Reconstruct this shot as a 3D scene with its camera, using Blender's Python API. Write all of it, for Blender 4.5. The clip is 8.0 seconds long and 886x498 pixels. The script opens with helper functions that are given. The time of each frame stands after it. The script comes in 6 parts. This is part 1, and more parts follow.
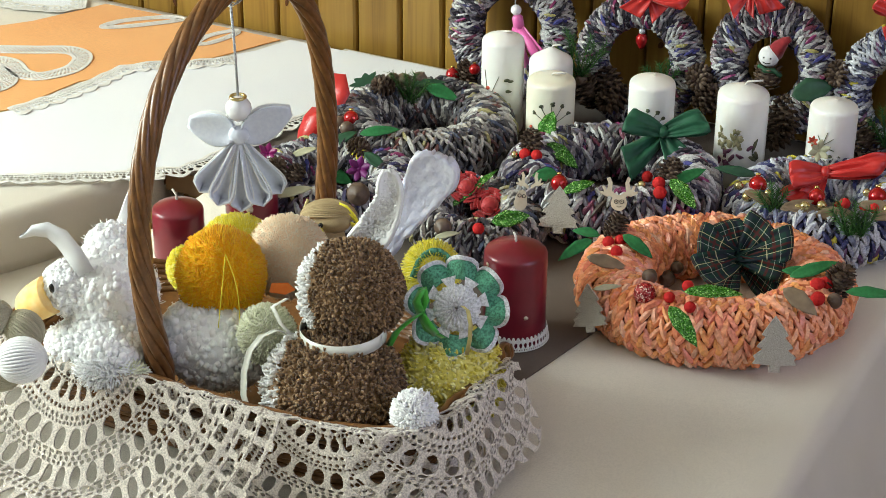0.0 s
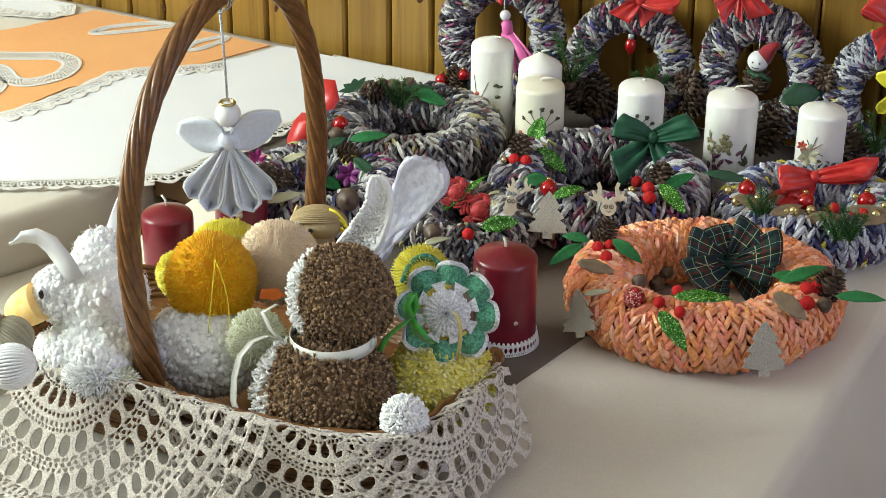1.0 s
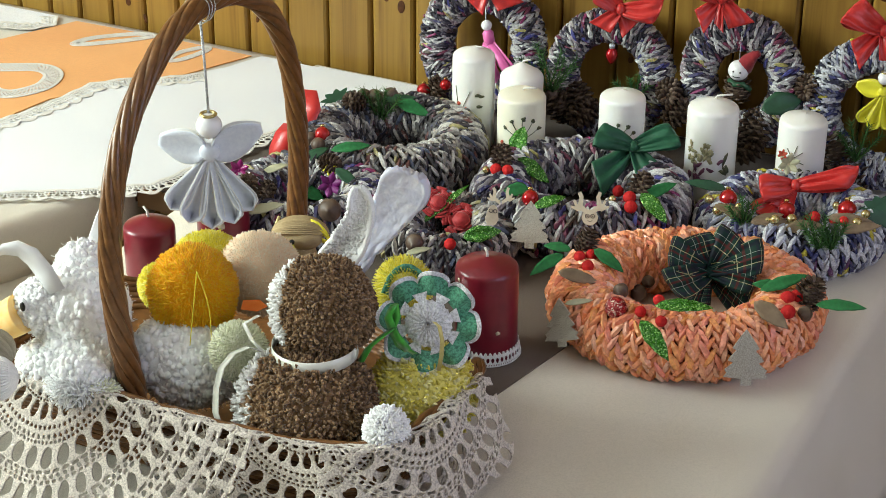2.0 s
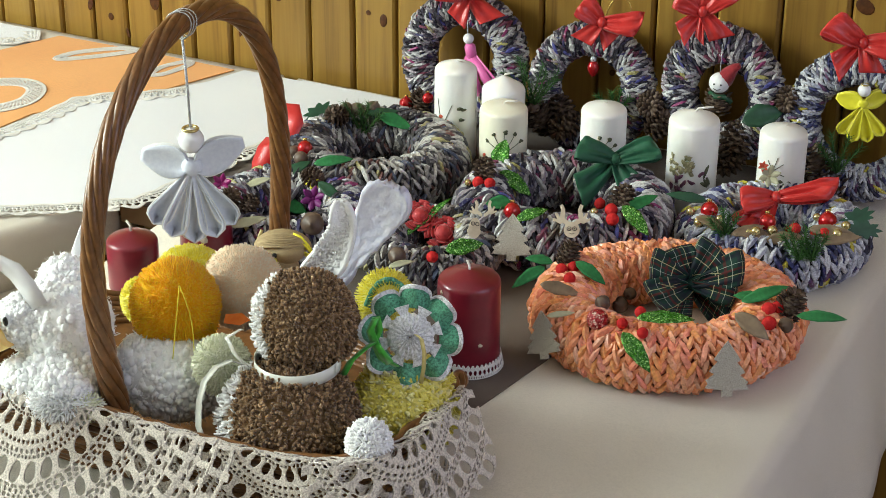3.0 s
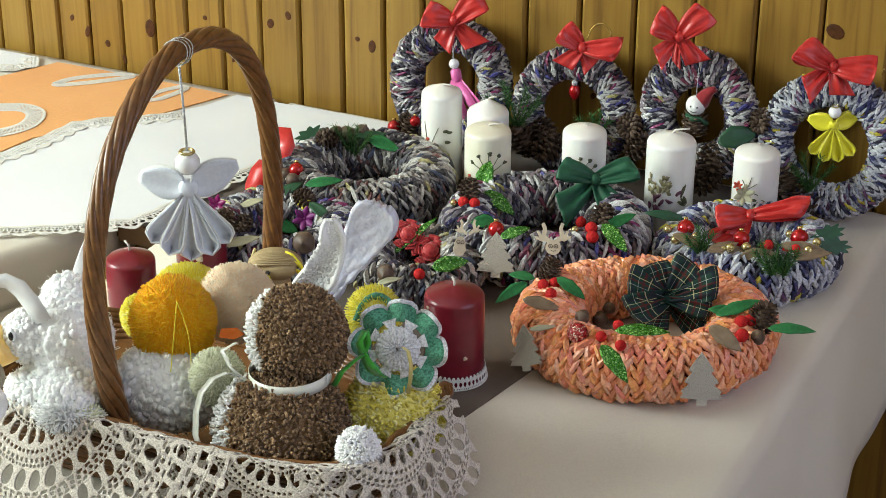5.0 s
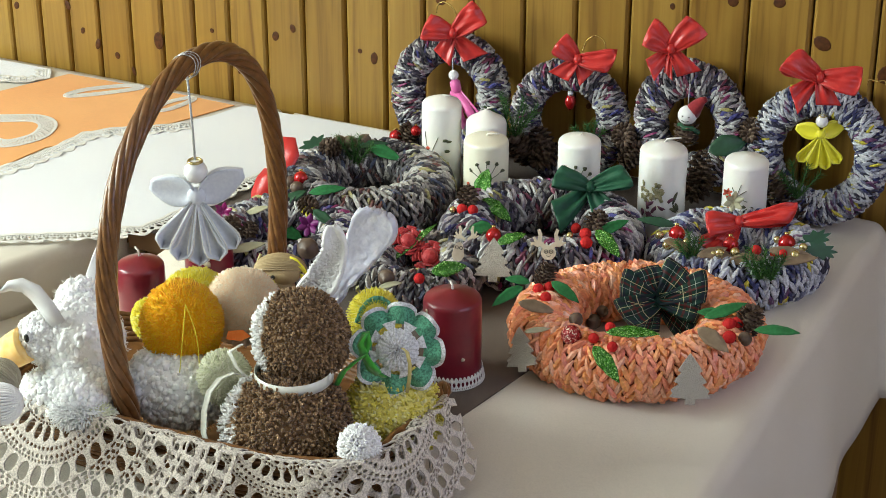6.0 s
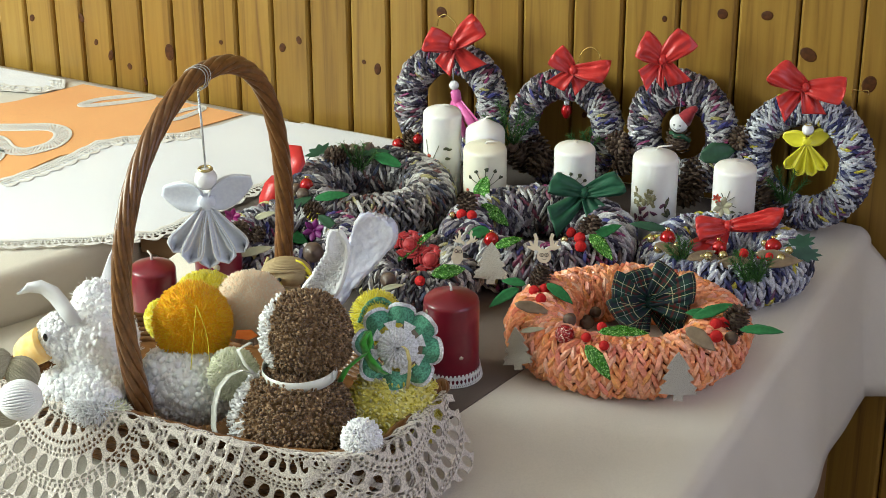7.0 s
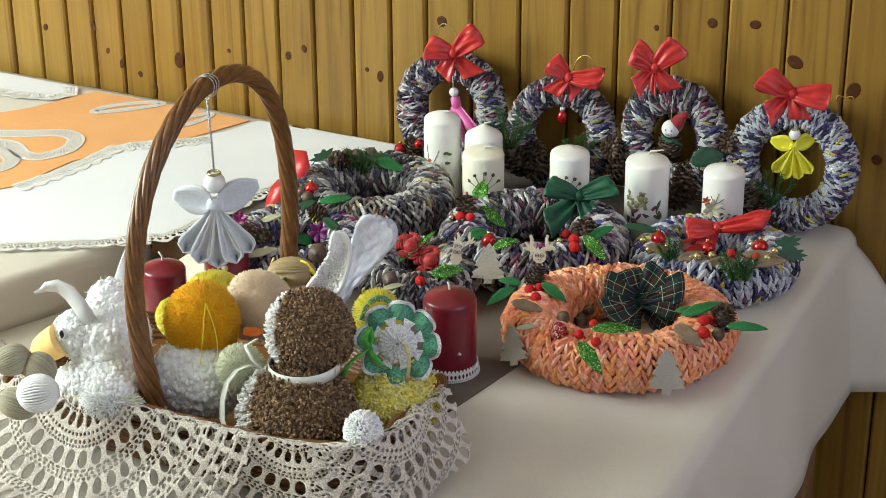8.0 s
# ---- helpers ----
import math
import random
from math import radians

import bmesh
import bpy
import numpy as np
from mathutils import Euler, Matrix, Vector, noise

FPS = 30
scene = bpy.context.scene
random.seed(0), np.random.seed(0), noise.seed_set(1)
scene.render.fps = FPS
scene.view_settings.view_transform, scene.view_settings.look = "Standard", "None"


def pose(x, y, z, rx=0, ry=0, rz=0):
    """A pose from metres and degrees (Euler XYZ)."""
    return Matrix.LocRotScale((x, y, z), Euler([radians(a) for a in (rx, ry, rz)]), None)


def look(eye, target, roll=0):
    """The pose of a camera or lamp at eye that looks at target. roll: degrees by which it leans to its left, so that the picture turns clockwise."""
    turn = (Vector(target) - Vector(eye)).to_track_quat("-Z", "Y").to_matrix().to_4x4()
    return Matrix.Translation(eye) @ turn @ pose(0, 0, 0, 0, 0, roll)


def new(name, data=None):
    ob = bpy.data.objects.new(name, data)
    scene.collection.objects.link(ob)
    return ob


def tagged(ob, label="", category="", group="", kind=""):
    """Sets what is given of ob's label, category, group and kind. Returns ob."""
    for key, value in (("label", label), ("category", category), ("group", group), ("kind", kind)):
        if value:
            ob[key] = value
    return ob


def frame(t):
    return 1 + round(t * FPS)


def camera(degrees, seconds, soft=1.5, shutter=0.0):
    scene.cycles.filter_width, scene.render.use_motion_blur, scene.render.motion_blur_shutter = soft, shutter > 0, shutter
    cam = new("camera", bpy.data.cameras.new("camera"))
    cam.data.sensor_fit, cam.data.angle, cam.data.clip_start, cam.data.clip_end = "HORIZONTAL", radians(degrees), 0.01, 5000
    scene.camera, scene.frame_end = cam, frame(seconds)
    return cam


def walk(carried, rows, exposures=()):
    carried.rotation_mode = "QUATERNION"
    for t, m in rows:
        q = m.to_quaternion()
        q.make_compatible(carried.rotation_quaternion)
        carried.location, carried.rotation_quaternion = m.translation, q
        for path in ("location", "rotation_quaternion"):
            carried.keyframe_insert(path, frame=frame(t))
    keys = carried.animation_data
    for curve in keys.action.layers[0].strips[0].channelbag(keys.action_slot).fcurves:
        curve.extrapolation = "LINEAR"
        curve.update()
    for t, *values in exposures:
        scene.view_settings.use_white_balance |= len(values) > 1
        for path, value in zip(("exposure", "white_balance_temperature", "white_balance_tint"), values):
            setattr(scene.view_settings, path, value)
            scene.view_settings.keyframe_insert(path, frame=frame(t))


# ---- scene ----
cam = camera(26, 8.0, 0.85)
# seconds, eye, yaw, pitch, roll
ROWS = [
    (0, 1.2800, -2.2889, 1.7975, 27.026, -27.642, 0.378),
    (0.5, 1.2798, -2.2894, 1.7976, 26.878, -27.569, 0.404),
    (1, 1.2799, -2.2893, 1.7973, 26.675, -27.470, 0.413),
    (1.5, 1.2813, -2.2889, 1.7990, 26.419, -27.369, 0.407),
    (3, 1.2893, -2.2926, 1.8047, 25.687, -26.862, 0.387),
    (3.5, 1.2943, -2.3026, 1.8094, 25.458, -26.665, 0.370),
    (4, 1.3044, -2.3218, 1.8194, 25.319, -26.481, 0.356),
    (4.5, 1.3161, -2.3398, 1.8279, 25.352, -26.331, 0.301),
    (6, 1.3720, -2.4272, 1.8733, 25.658, -25.965, 0.050),
    (6.5, 1.3968, -2.4647, 1.8932, 25.832, -25.864, -0.058),
    (7, 1.4224, -2.5060, 1.9142, 25.941, -25.768, -0.138),
    (7.5, 1.4482, -2.5456, 1.9346, 26.089, -25.696, -0.249),
    (8, 1.4730, -2.5839, 1.9541, 26.198, -25.650, -0.320),
]
walk(cam, [(t, pose(x, y, z, 0, 0, yaw) @ pose(0, 0, 0, 90 + pitch) @ pose(0, 0, 0, 0, 0, roll)) for t, x, y, z, yaw, pitch, roll in ROWS])

# world
world = bpy.data.worlds.new("world")
scene.world = world
world.use_nodes = True
wn = world.node_tree.nodes
sky = wn.new("ShaderNodeTexSky")
sky.sky_type = "NISHITA"
sky.sun_disc = False
sky.sun_elevation, sky.sun_rotation = radians(35), radians(250)
world.node_tree.links.new(sky.outputs[0], wn["Background"].inputs[0])
wn["Background"].inputs[1].default_value = 0.1

# daylight in the window openings of the west and east walls
def window_light(name, m, w, h, power, colour):
    lamp = bpy.data.lights.new(name, "AREA")
    lamp.shape, lamp.size, lamp.size_y, lamp.energy, lamp.color = "RECTANGLE", w, h, power, colour
    ob = new(name, lamp)
    ob.matrix_world = m
    return ob


WEST, EAST, SOUTH, TOP = -1.9, 2.5, -3.6, 2.7
window_light("window_light_west", look((WEST + 0.02, -1.9, 1.85), (0.6, -0.8, 0.8)), 1.5, 1.3, 122, (0.89, 1.0, 0.93))
window_light("window_light_east", look((EAST - 0.02, -1.2, 1.85), (0.6, -0.8, 0.6)), 1.5, 1.3, 13, (0.66, 0.68, 1.0))
scene.view_settings.exposure = 0.0


# ---- materials ----
def mat(name, rough=0.6, metal=0.0, sheen=0.0, spec=0.5, sub=0.0):
    m = bpy.data.materials.new(name)
    m.use_nodes = True
    b = m.node_tree.nodes["Principled BSDF"]
    b.inputs["Roughness"].default_value = rough
    b.inputs["Metallic"].default_value = metal
    b.inputs["Sheen Weight"].default_value = sheen
    b.inputs["Specular IOR Level"].default_value = spec
    if sub:
        b.inputs["Subsurface Weight"].default_value = sub
        b.inputs["Subsurface Radius"].default_value = (0.01, 0.008, 0.006)
    return m, m.node_tree.nodes, m.node_tree.links, b


def noise_tex(n, l, scale, detail=3.0, stretch=(1, 1, 1), rough=0.5):
    co = n.new("ShaderNodeTexCoord")
    mp = n.new("ShaderNodeMapping")
    mp.inputs["Scale"].default_value = stretch
    t = n.new("ShaderNodeTexNoise")
    t.inputs["Scale"].default_value, t.inputs["Detail"].default_value, t.inputs["Roughness"].default_value = scale, detail, rough
    l.new(co.outputs["Object"], mp.inputs[0])
    l.new(mp.outputs[0], t.inputs["Vector"])
    return t


def ramp(n, l, src, stops, mode="LINEAR"):
    r = n.new("ShaderNodeValToRGB")
    r.color_ramp.interpolation = mode
    e = r.color_ramp.elements
    while len(e) < len(stops):
        e.new(0.5)
    for k, (p, c) in zip(e, stops):
        k.position, k.color = p, (*c, 1)
    l.new(src, r.inputs[0])
    return r


def mix(n, l, a, b, fac, mode="MIX"):
    m = n.new("ShaderNodeMix")
    m.data_type, m.blend_type = "RGBA", mode
    for sock, v in ((m.inputs[6], a), (m.inputs[7], b), (m.inputs[0], fac)):
        if isinstance(v, (tuple, list)):
            sock.default_value = (*v, 1)
        elif isinstance(v, (int, float)):
            sock.default_value = v
        else:
            l.new(v, sock)
    return m.outputs[2]


def bump(n, l, b, src, strength, dist):
    k = n.new("ShaderNodeBump")
    k.inputs["Strength"].default_value, k.inputs["Distance"].default_value = strength, dist
    l.new(src, k.inputs["Height"])
    l.new(k.outputs[0], b.inputs["Normal"])


def cloth(name, c1, c2, weave=900, rough=0.85, sheen=0.2, sub=0.0, bumpy=0.25, depth=0.82):
    m, n, l, b = mat(name, rough, sheen=sheen, spec=0.25, sub=sub)
    big = noise_tex(n, l, 7, 4)
    fine = noise_tex(n, l, weave, 2)
    r = ramp(n, l, big.outputs[0], [(0.3, c1), (0.7, c2)])
    f = ramp(n, l, fine.outputs[0], [(0.35, (depth, depth, depth)), (0.6, (1, 1, 1))])
    l.new(mix(n, l, r.outputs[0], f.outputs[0], 1.0, "MULTIPLY"), b.inputs["Base Color"])
    bump(n, l, b, fine.outputs[0], bumpy, 0.001)
    return m


def plain(name, c1, c2, scale=40, rough=0.5, metal=0.0, spec=0.5, sub=0.0, bumpy=0.0, sheen=0.0, coat=0.0):
    m, n, l, b = mat(name, rough, metal, sheen, spec, sub)
    t = noise_tex(n, l, scale, 4)
    r = ramp(n, l, t.outputs[0], [(0.3, c1), (0.7, c2)])
    l.new(r.outputs[0], b.inputs["Base Color"])
    b.inputs["Coat Weight"].default_value = coat
    if bumpy:
        bump(n, l, b, t.outputs[0], bumpy, 0.002)
    return m


def islands(name, stops, rough=0.7, fine=600, sheen=0.0, spec=0.3, amount=0.35, sub=0.0, mode="LINEAR", printed=0.0, crease=0.0):
    """A material whose colour differs from strand to strand, with a fine grain over it, or flecks of print."""
    m, n, l, b = mat(name, rough, sheen=sheen, spec=spec, sub=sub)
    g = n.new("ShaderNodeNewGeometry")
    colour = ramp(n, l, g.outputs["Random Per Island"], stops, mode).outputs[0]
    if printed:
        for scale, lo, tone in ((170, 0.60, (0.72, 0.71, 0.72)), (260, 0.57, (0.035, 0.032, 0.05)), (120, 0.64, (0.30, 0.10, 0.16)), (140, 0.645, (0.10, 0.13, 0.36))):
            spot = ramp(n, l, noise_tex(n, l, scale, 2).outputs[0], [(lo, (0, 0, 0)), (lo + 0.04, (printed, printed, printed))])
            colour = mix(n, l, colour, tone, spot.outputs[0])
    t = noise_tex(n, l, fine, 2)
    f = ramp(n, l, t.outputs[0], [(0.35, (1 - amount, 1 - amount, 1 - amount)), (0.65, (1, 1, 1))])
    l.new(mix(n, l, colour, f.outputs[0], 1.0, "MULTIPLY"), b.inputs["Base Color"])
    bump(n, l, b, t.outputs[0], 0.3 + crease, 0.001 + 0.002 * crease)
    return m


def glitter(name, c1, c2, scale=900, spark=(0.9, 0.95, 0.8)):
    m, n, l, b = mat(name, 0.4, spec=0.6)
    co = n.new("ShaderNodeTexCoord")
    v = n.new("ShaderNodeTexVoronoi")
    v.inputs["Scale"].default_value = scale
    l.new(co.outputs["Object"], v.inputs["Vector"])
    sep = n.new("ShaderNodeSeparateColor")
    l.new(v.outputs["Color"], sep.inputs[0])
    r = ramp(n, l, sep.outputs[0], [(0.0, c1), (0.55, c1), (0.8, c2), (1.0, spark)])
    l.new(r.outputs[0], b.inputs["Base Color"])
    rr = ramp(n, l, sep.outputs[1], [(0.0, (0.15, 0.15, 0.15)), (1.0, (0.7, 0.7, 0.7))])
    l.new(rr.outputs[0], b.inputs["Roughness"])
    mm = ramp(n, l, sep.outputs[2], [(0.6, (0, 0, 0)), (0.75, (1, 1, 1))])
    l.new(mm.outputs[0], b.inputs["Metallic"])
    bump(n, l, b, sep.outputs[1], 0.5, 0.001)
    return m


def pine_mat():
    m, n, l, b = mat("varnished_pine", 0.38, spec=0.45)
    co = n.new("ShaderNodeTexCoord")
    oi = n.new("ShaderNodeObjectInfo")
    off = n.new("ShaderNodeVectorMath")
    off.operation = "MULTIPLY_ADD"
    comb = n.new("ShaderNodeCombineXYZ")
    for i in (0, 1, 2):
        l.new(oi.outputs["Random"], comb.inputs[i])
    l.new(comb.outputs[0], off.inputs[0])
    off.inputs[1].default_value = (3.0, 5.0, 17.0)
    l.new(co.outputs["Object"], off.inputs[2])
    mp = n.new("ShaderNodeMapping")
    mp.inputs["Scale"].default_value = (60, 60, 2.2)
    l.new(off.outputs[0], mp.inputs[0])
    grain = n.new("ShaderNodeTexNoise")
    grain.inputs["Scale"].default_value, grain.inputs["Detail"].default_value, grain.inputs["Distortion"].default_value = 1.0, 5, 1.2
    l.new(mp.outputs[0], grain.inputs["Vector"])
    r = ramp(n, l, grain.outputs[0], [(0.25, (0.145, 0.070, 0.012)), (0.45, (0.27, 0.150, 0.026)), (0.75, (0.345, 0.205, 0.040))])
    tone = ramp(n, l, oi.outputs["Random"], [(0.0, (0.82, 0.78, 0.7)), (0.5, (0.96, 0.94, 0.9)), (1.0, (1.0, 1.0, 1.0))])
    l.new(mix(n, l, r.outputs[0], tone.outputs[0], 1.0, "MULTIPLY"), b.inputs["Base Color"])
    bump(n, l, b, grain.outputs[0], 0.15, 0.001)
    return m


NEWS = [(0.0, (0.52, 0.52, 0.52)), (0.13, (0.030, 0.028, 0.038)), (0.28, (0.25, 0.23, 0.25)), (0.38, (0.66, 0.66, 0.65)), (0.47, (0.045, 0.038, 0.06)), (0.60, (0.14, 0.12, 0.15)),
        (0.69, (0.58, 0.57, 0.57)), (0.77, (0.06, 0.055, 0.15)), (0.82, (0.36, 0.30, 0.33)), (0.87, (0.20, 0.05, 0.09)), (0.92, (0.10, 0.075, 0.06)), (0.945, (0.30, 0.05, 0.16)), (0.96, (0.42, 0.38, 0.14)), (0.975, (0.08, 0.08, 0.28))]
BLUENEWS = [(0.0, (0.62, 0.64, 0.70)), (0.2, (0.05, 0.055, 0.16)), (0.35, (0.70, 0.71, 0.74)), (0.5, (0.20, 0.21, 0.30)), (0.62, (0.55, 0.57, 0.64)), (0.76, (0.04, 0.04, 0.07)), (0.86, (0.36, 0.38, 0.48)), (0.93, (0.60, 0.52, 0.06)), (0.96, (0.16, 0.07, 0.16))]
BROWNNEWS = [(0.0, (0.40, 0.37, 0.34)), (0.13, (0.05, 0.045, 0.045)), (0.28, (0.52, 0.50, 0.46)), (0.39, (0.085, 0.08, 0.09)), (0.54, (0.22, 0.20, 0.19)), (0.64, (0.60, 0.58, 0.55)),
             (0.73, (0.04, 0.035, 0.04)), (0.83, (0.32, 0.30, 0.28)), (0.9, (0.18, 0.08, 0.07)), (0.94, (0.09, 0.11, 0.17)), (0.975, (0.38, 0.34, 0.16))]
M = {}
M["pine"] = pine_mat()
M["groove"] = plain("dark_groove", (0.03, 0.014, 0.004), (0.05, 0.022, 0.006), 30, 0.7)
M["knot"] = plain("pine_knot", (0.035, 0.010, 0.002), (0.10, 0.032, 0.006), 140, 0.6, spec=0.25)
M["cream"] = cloth("cream_tablecloth", (0.66, 0.61, 0.52), (0.72, 0.67, 0.58))
M["brown"] = cloth("brown_cloth", (0.085, 0.060, 0.045), (0.115, 0.082, 0.062))
M["white"] = cloth("white_linen", (0.79, 0.81, 0.86), (0.85, 0.87, 0.90), 700)
M["lace"] = cloth("lace_thread", (0.74, 0.72, 0.68), (0.8, 0.78, 0.74), 1200, bumpy=0.5)
M["orange_cloth"] = cloth("orange_cloth", (0.80, 0.36, 0.10), (0.86, 0.42, 0.13), 700)
M["crochet"] = cloth("crochet_cotton", (0.62, 0.55, 0.48), (0.72, 0.65, 0.58), 560, bumpy=1.0, depth=0.6)
M["news"] = islands("newspaper_strands", NEWS, 0.5, 420, amount=0.3, printed=0.3, mode="CONSTANT")
M["news3"] = islands("bluish_newspaper_strands", BLUENEWS, 0.5, 420, amount=0.35, printed=0.3, mode="CONSTANT")
M["news2"] = islands("brownish_newspaper_strands", BROWNNEWS, 0.55, 420, amount=0.3, printed=0.3, mode="CONSTANT")
M["orange"] = islands("orange_paper_strands", [(0, (0.90, 0.30, 0.12)), (0.35, (0.93, 0.44, 0.27)), (0.55, (0.92, 0.39, 0.13)), (0.8, (0.86, 0.27, 0.18)), (1, (0.95, 0.57, 0.40))], 0.26, 240, spec=0.6, amount=0.22, crease=0.5)
# near-black: the shade in the gaps between newspaper strands, put into the colour
M["core"] = plain("gap_shade_core", (0.03, 0.025, 0.03), (0.06, 0.05, 0.05), 60, 0.9)
# orange darkened to deep red, painting the shade between the orange strands
M["ocore"] = plain("orange_gap_shade_core", (0.12, 0.018, 0.010), (0.20, 0.035, 0.016), 60, 0.8)
M["wicker"] = islands("wicker_rods", [(0, (0.13, 0.050, 0.014)), (0.5, (0.19, 0.080, 0.024)), (1, (0.25, 0.115, 0.038))], 0.30, 120, spec=0.5, amount=0.3)
M["wax_white"] = plain("white_wax", (0.80, 0.79, 0.75), (0.86, 0.85, 0.82), 30, 0.4, sub=0.25)
M["wax_cream"] = plain("cream_wax", (0.78, 0.75, 0.60), (0.84, 0.81, 0.68), 30, 0.4, sub=0.25)
M["wax_red"] = plain("red_wax", (0.155, 0.008, 0.020), (0.21, 0.013, 0.028), 40, 0.3, sub=0.1, coat=0.15)
M["wick"] = plain("cotton_wick", (0.7, 0.68, 0.62), (0.8, 0.78, 0.72), 400, 0.9)
M["red_satin"] = plain("red_satin", (0.46, 0.014, 0.013), (0.56, 0.026, 0.021), 60, 0.36, spec=0.5, sheen=0.1)
M["green_satin"] = plain("dark_green_satin", (0.008, 0.06, 0.028), (0.014, 0.10, 0.048), 60, 0.5, spec=0.3, sheen=0.1)
M["green_felt"] = plain("green_felt", (0.008, 0.12, 0.025), (0.014, 0.19, 0.045), 200, 0.8, sheen=0.1)
M["dark_green"] = plain("dark_green_leaf", (0.010, 0.055, 0.022), (0.02, 0.09, 0.04), 90, 0.5)
M["green_glitter"] = glitter("green_glitter", (0.025, 0.13, 0.008), (0.07, 0.30, 0.02), 900, (0.45, 0.75, 0.25))
M["silver_glitter"] = plain("champagne_glitter", (0.24, 0.22, 0.18), (0.58, 0.54, 0.45), 800, 0.45, spec=0.5, bumpy=0.8)
M["needles"] = islands("conifer_needles", [(0, (0.025, 0.095, 0.018)), (0.6, (0.055, 0.17, 0.035)), (1, (0.10, 0.24, 0.06))], 0.5, 200)
M["cone"] = islands("pine_cone_scales", [(0, (0.045, 0.025, 0.015)), (0.6, (0.10, 0.062, 0.04)), (1, (0.2, 0.14, 0.10))], 0.6, 300)
M["acorn"] = plain("brown_acorn", (0.07, 0.042, 0.028), (0.15, 0.10, 0.07), 90, 0.5)
M["dry_leaf"] = plain("dry_leaf", (0.16, 0.105, 0.06), (0.28, 0.2, 0.12), 60, 0.6)
M["pale_leaf"] = plain("pale_dry_leaf", (0.42, 0.42, 0.27), (0.52, 0.5, 0.33), 60, 0.6)
M["berry"] = plain("red_berry", (0.42, 0.010, 0.012), (0.56, 0.020, 0.018), 300, 0.75, spec=0.25, bumpy=0.4)
M["bauble"] = plain("red_bauble", (0.42, 0.006, 0.010), (0.5, 0.012, 0.014), 20, 0.12, metal=0.45, coat=0.6)
M["gold"] = plain("gold_bead", (0.55, 0.45, 0.2), (0.66, 0.56, 0.28), 50, 0.25, metal=0.8)
M["wire"] = plain("gold_wire", (0.55, 0.42, 0.14), (0.65, 0.5, 0.2), 50, 0.25, metal=1.0)
M["silver"] = glitter("silver_cord", (0.4, 0.42, 0.46), (0.8, 0.82, 0.86), 1500)
M["pearl"] = plain("pearl", (0.78, 0.77, 0.78), (0.84, 0.84, 0.86), 20, 0.15, coat=0.6)
M["angel_white"] = plain("pale_blue_white_fabric", (0.62, 0.65, 0.74), (0.7, 0.73, 0.8), 300, 0.5, sheen=0.3)
M["angel_edge"] = plain("white_edge", (0.78, 0.78, 0.76), (0.84, 0.84, 0.82), 300, 0.5)
M["pink"] = plain("pink_satin", (0.66, 0.10, 0.34), (0.75, 0.16, 0.42), 80, 0.4, sheen=0.3)
M["yellow"] = plain("yellow_satin", (0.72, 0.66, 0.02), (0.8, 0.74, 0.04), 80, 0.35, sheen=0.3)
M["wood_tag"] = plain("pale_plywood", (0.50, 0.42, 0.30), (0.62, 0.54, 0.40), 120, 0.6)
M["ink"] = plain("dark_ink", (0.02, 0.015, 0.01), (0.04, 0.03, 0.02), 50, 0.6)
M["wine_felt"] = plain("wine_red_felt", (0.22, 0.008, 0.014), (0.30, 0.014, 0.02), 300, 0.9, sheen=0.2)
M["rose"] = plain("red_fabric_rose", (0.36, 0.008, 0.012), (0.46, 0.016, 0.018), 200, 0.6, sheen=0.3)
M["purple"] = plain("purple_fabric", (0.16, 0.012, 0.13), (0.24, 0.02, 0.2), 150, 0.5)
M["magenta"] = plain("magenta_foil", (0.20, 0.006, 0.09), (0.3, 0.012, 0.14), 100, 0.3)
M["yarn_brown"] = islands("brown_wool", [(0, (0.12, 0.060, 0.024)), (0.5, (0.26, 0.148, 0.066)), (1, (0.46, 0.29, 0.15))], 0.95, 900, sheen=0.3)
M["yarn_white"] = islands("white_wool", [(0, (0.90, 0.90, 0.91)), (0.6, (0.94, 0.94, 0.95)), (1, (0.96, 0.96, 0.96))], 0.95, 900, sheen=0.3, amount=0.12)
M["yarn_pastel"] = islands("pastel_white_wool", [(0, (0.93, 0.95, 0.97)), (0.2, (0.97, 0.95, 0.94)), (0.45, (0.94, 0.96, 0.97)), (0.65, (0.94, 0.97, 0.94)), (0.8, (0.97, 0.97, 0.98)), (1, (0.95, 0.94, 0.98))], 0.95, 900, sheen=0.3, amount=0.06)
M["yarn_orange"] = islands("golden_orange_wool", [(0, (0.96, 0.40, 0.0)), (0.5, (0.98, 0.52, 0.003)), (1, (0.98, 0.64, 0.015))], 0.95, 900, sheen=0.2, amount=0.12)
M["yarn_yellow"] = islands("yellow_wool", [(0, (0.82, 0.66, 0.02)), (0.6, (0.88, 0.78, 0.05)), (1, (0.88, 0.82, 0.25))], 0.95, 900, sheen=0.3, amount=0.15)
M["yarn_mustard"] = islands("mottled_yellow_wool", [(0, (0.74, 0.62, 0.08)), (0.5, (0.85, 0.75, 0.15)), (1, (0.90, 0.86, 0.5))], 0.95, 900, sheen=0.3, amount=0.2)
M["yarn_peach"] = islands("peach_wool", [(0, (0.98, 0.74, 0.52)), (0.6, (0.98, 0.80, 0.60)), (1, (0.98, 0.88, 0.72))], 0.95, 900, sheen=0.3, amount=0.06)
M["yarn_sage"] = islands("pale_sage_wool", [(0, (0.72, 0.74, 0.50)), (0.6, (0.84, 0.85, 0.64)), (1, (0.90, 0.90, 0.74))], 0.95, 900, sheen=0.3, amount=0.15)
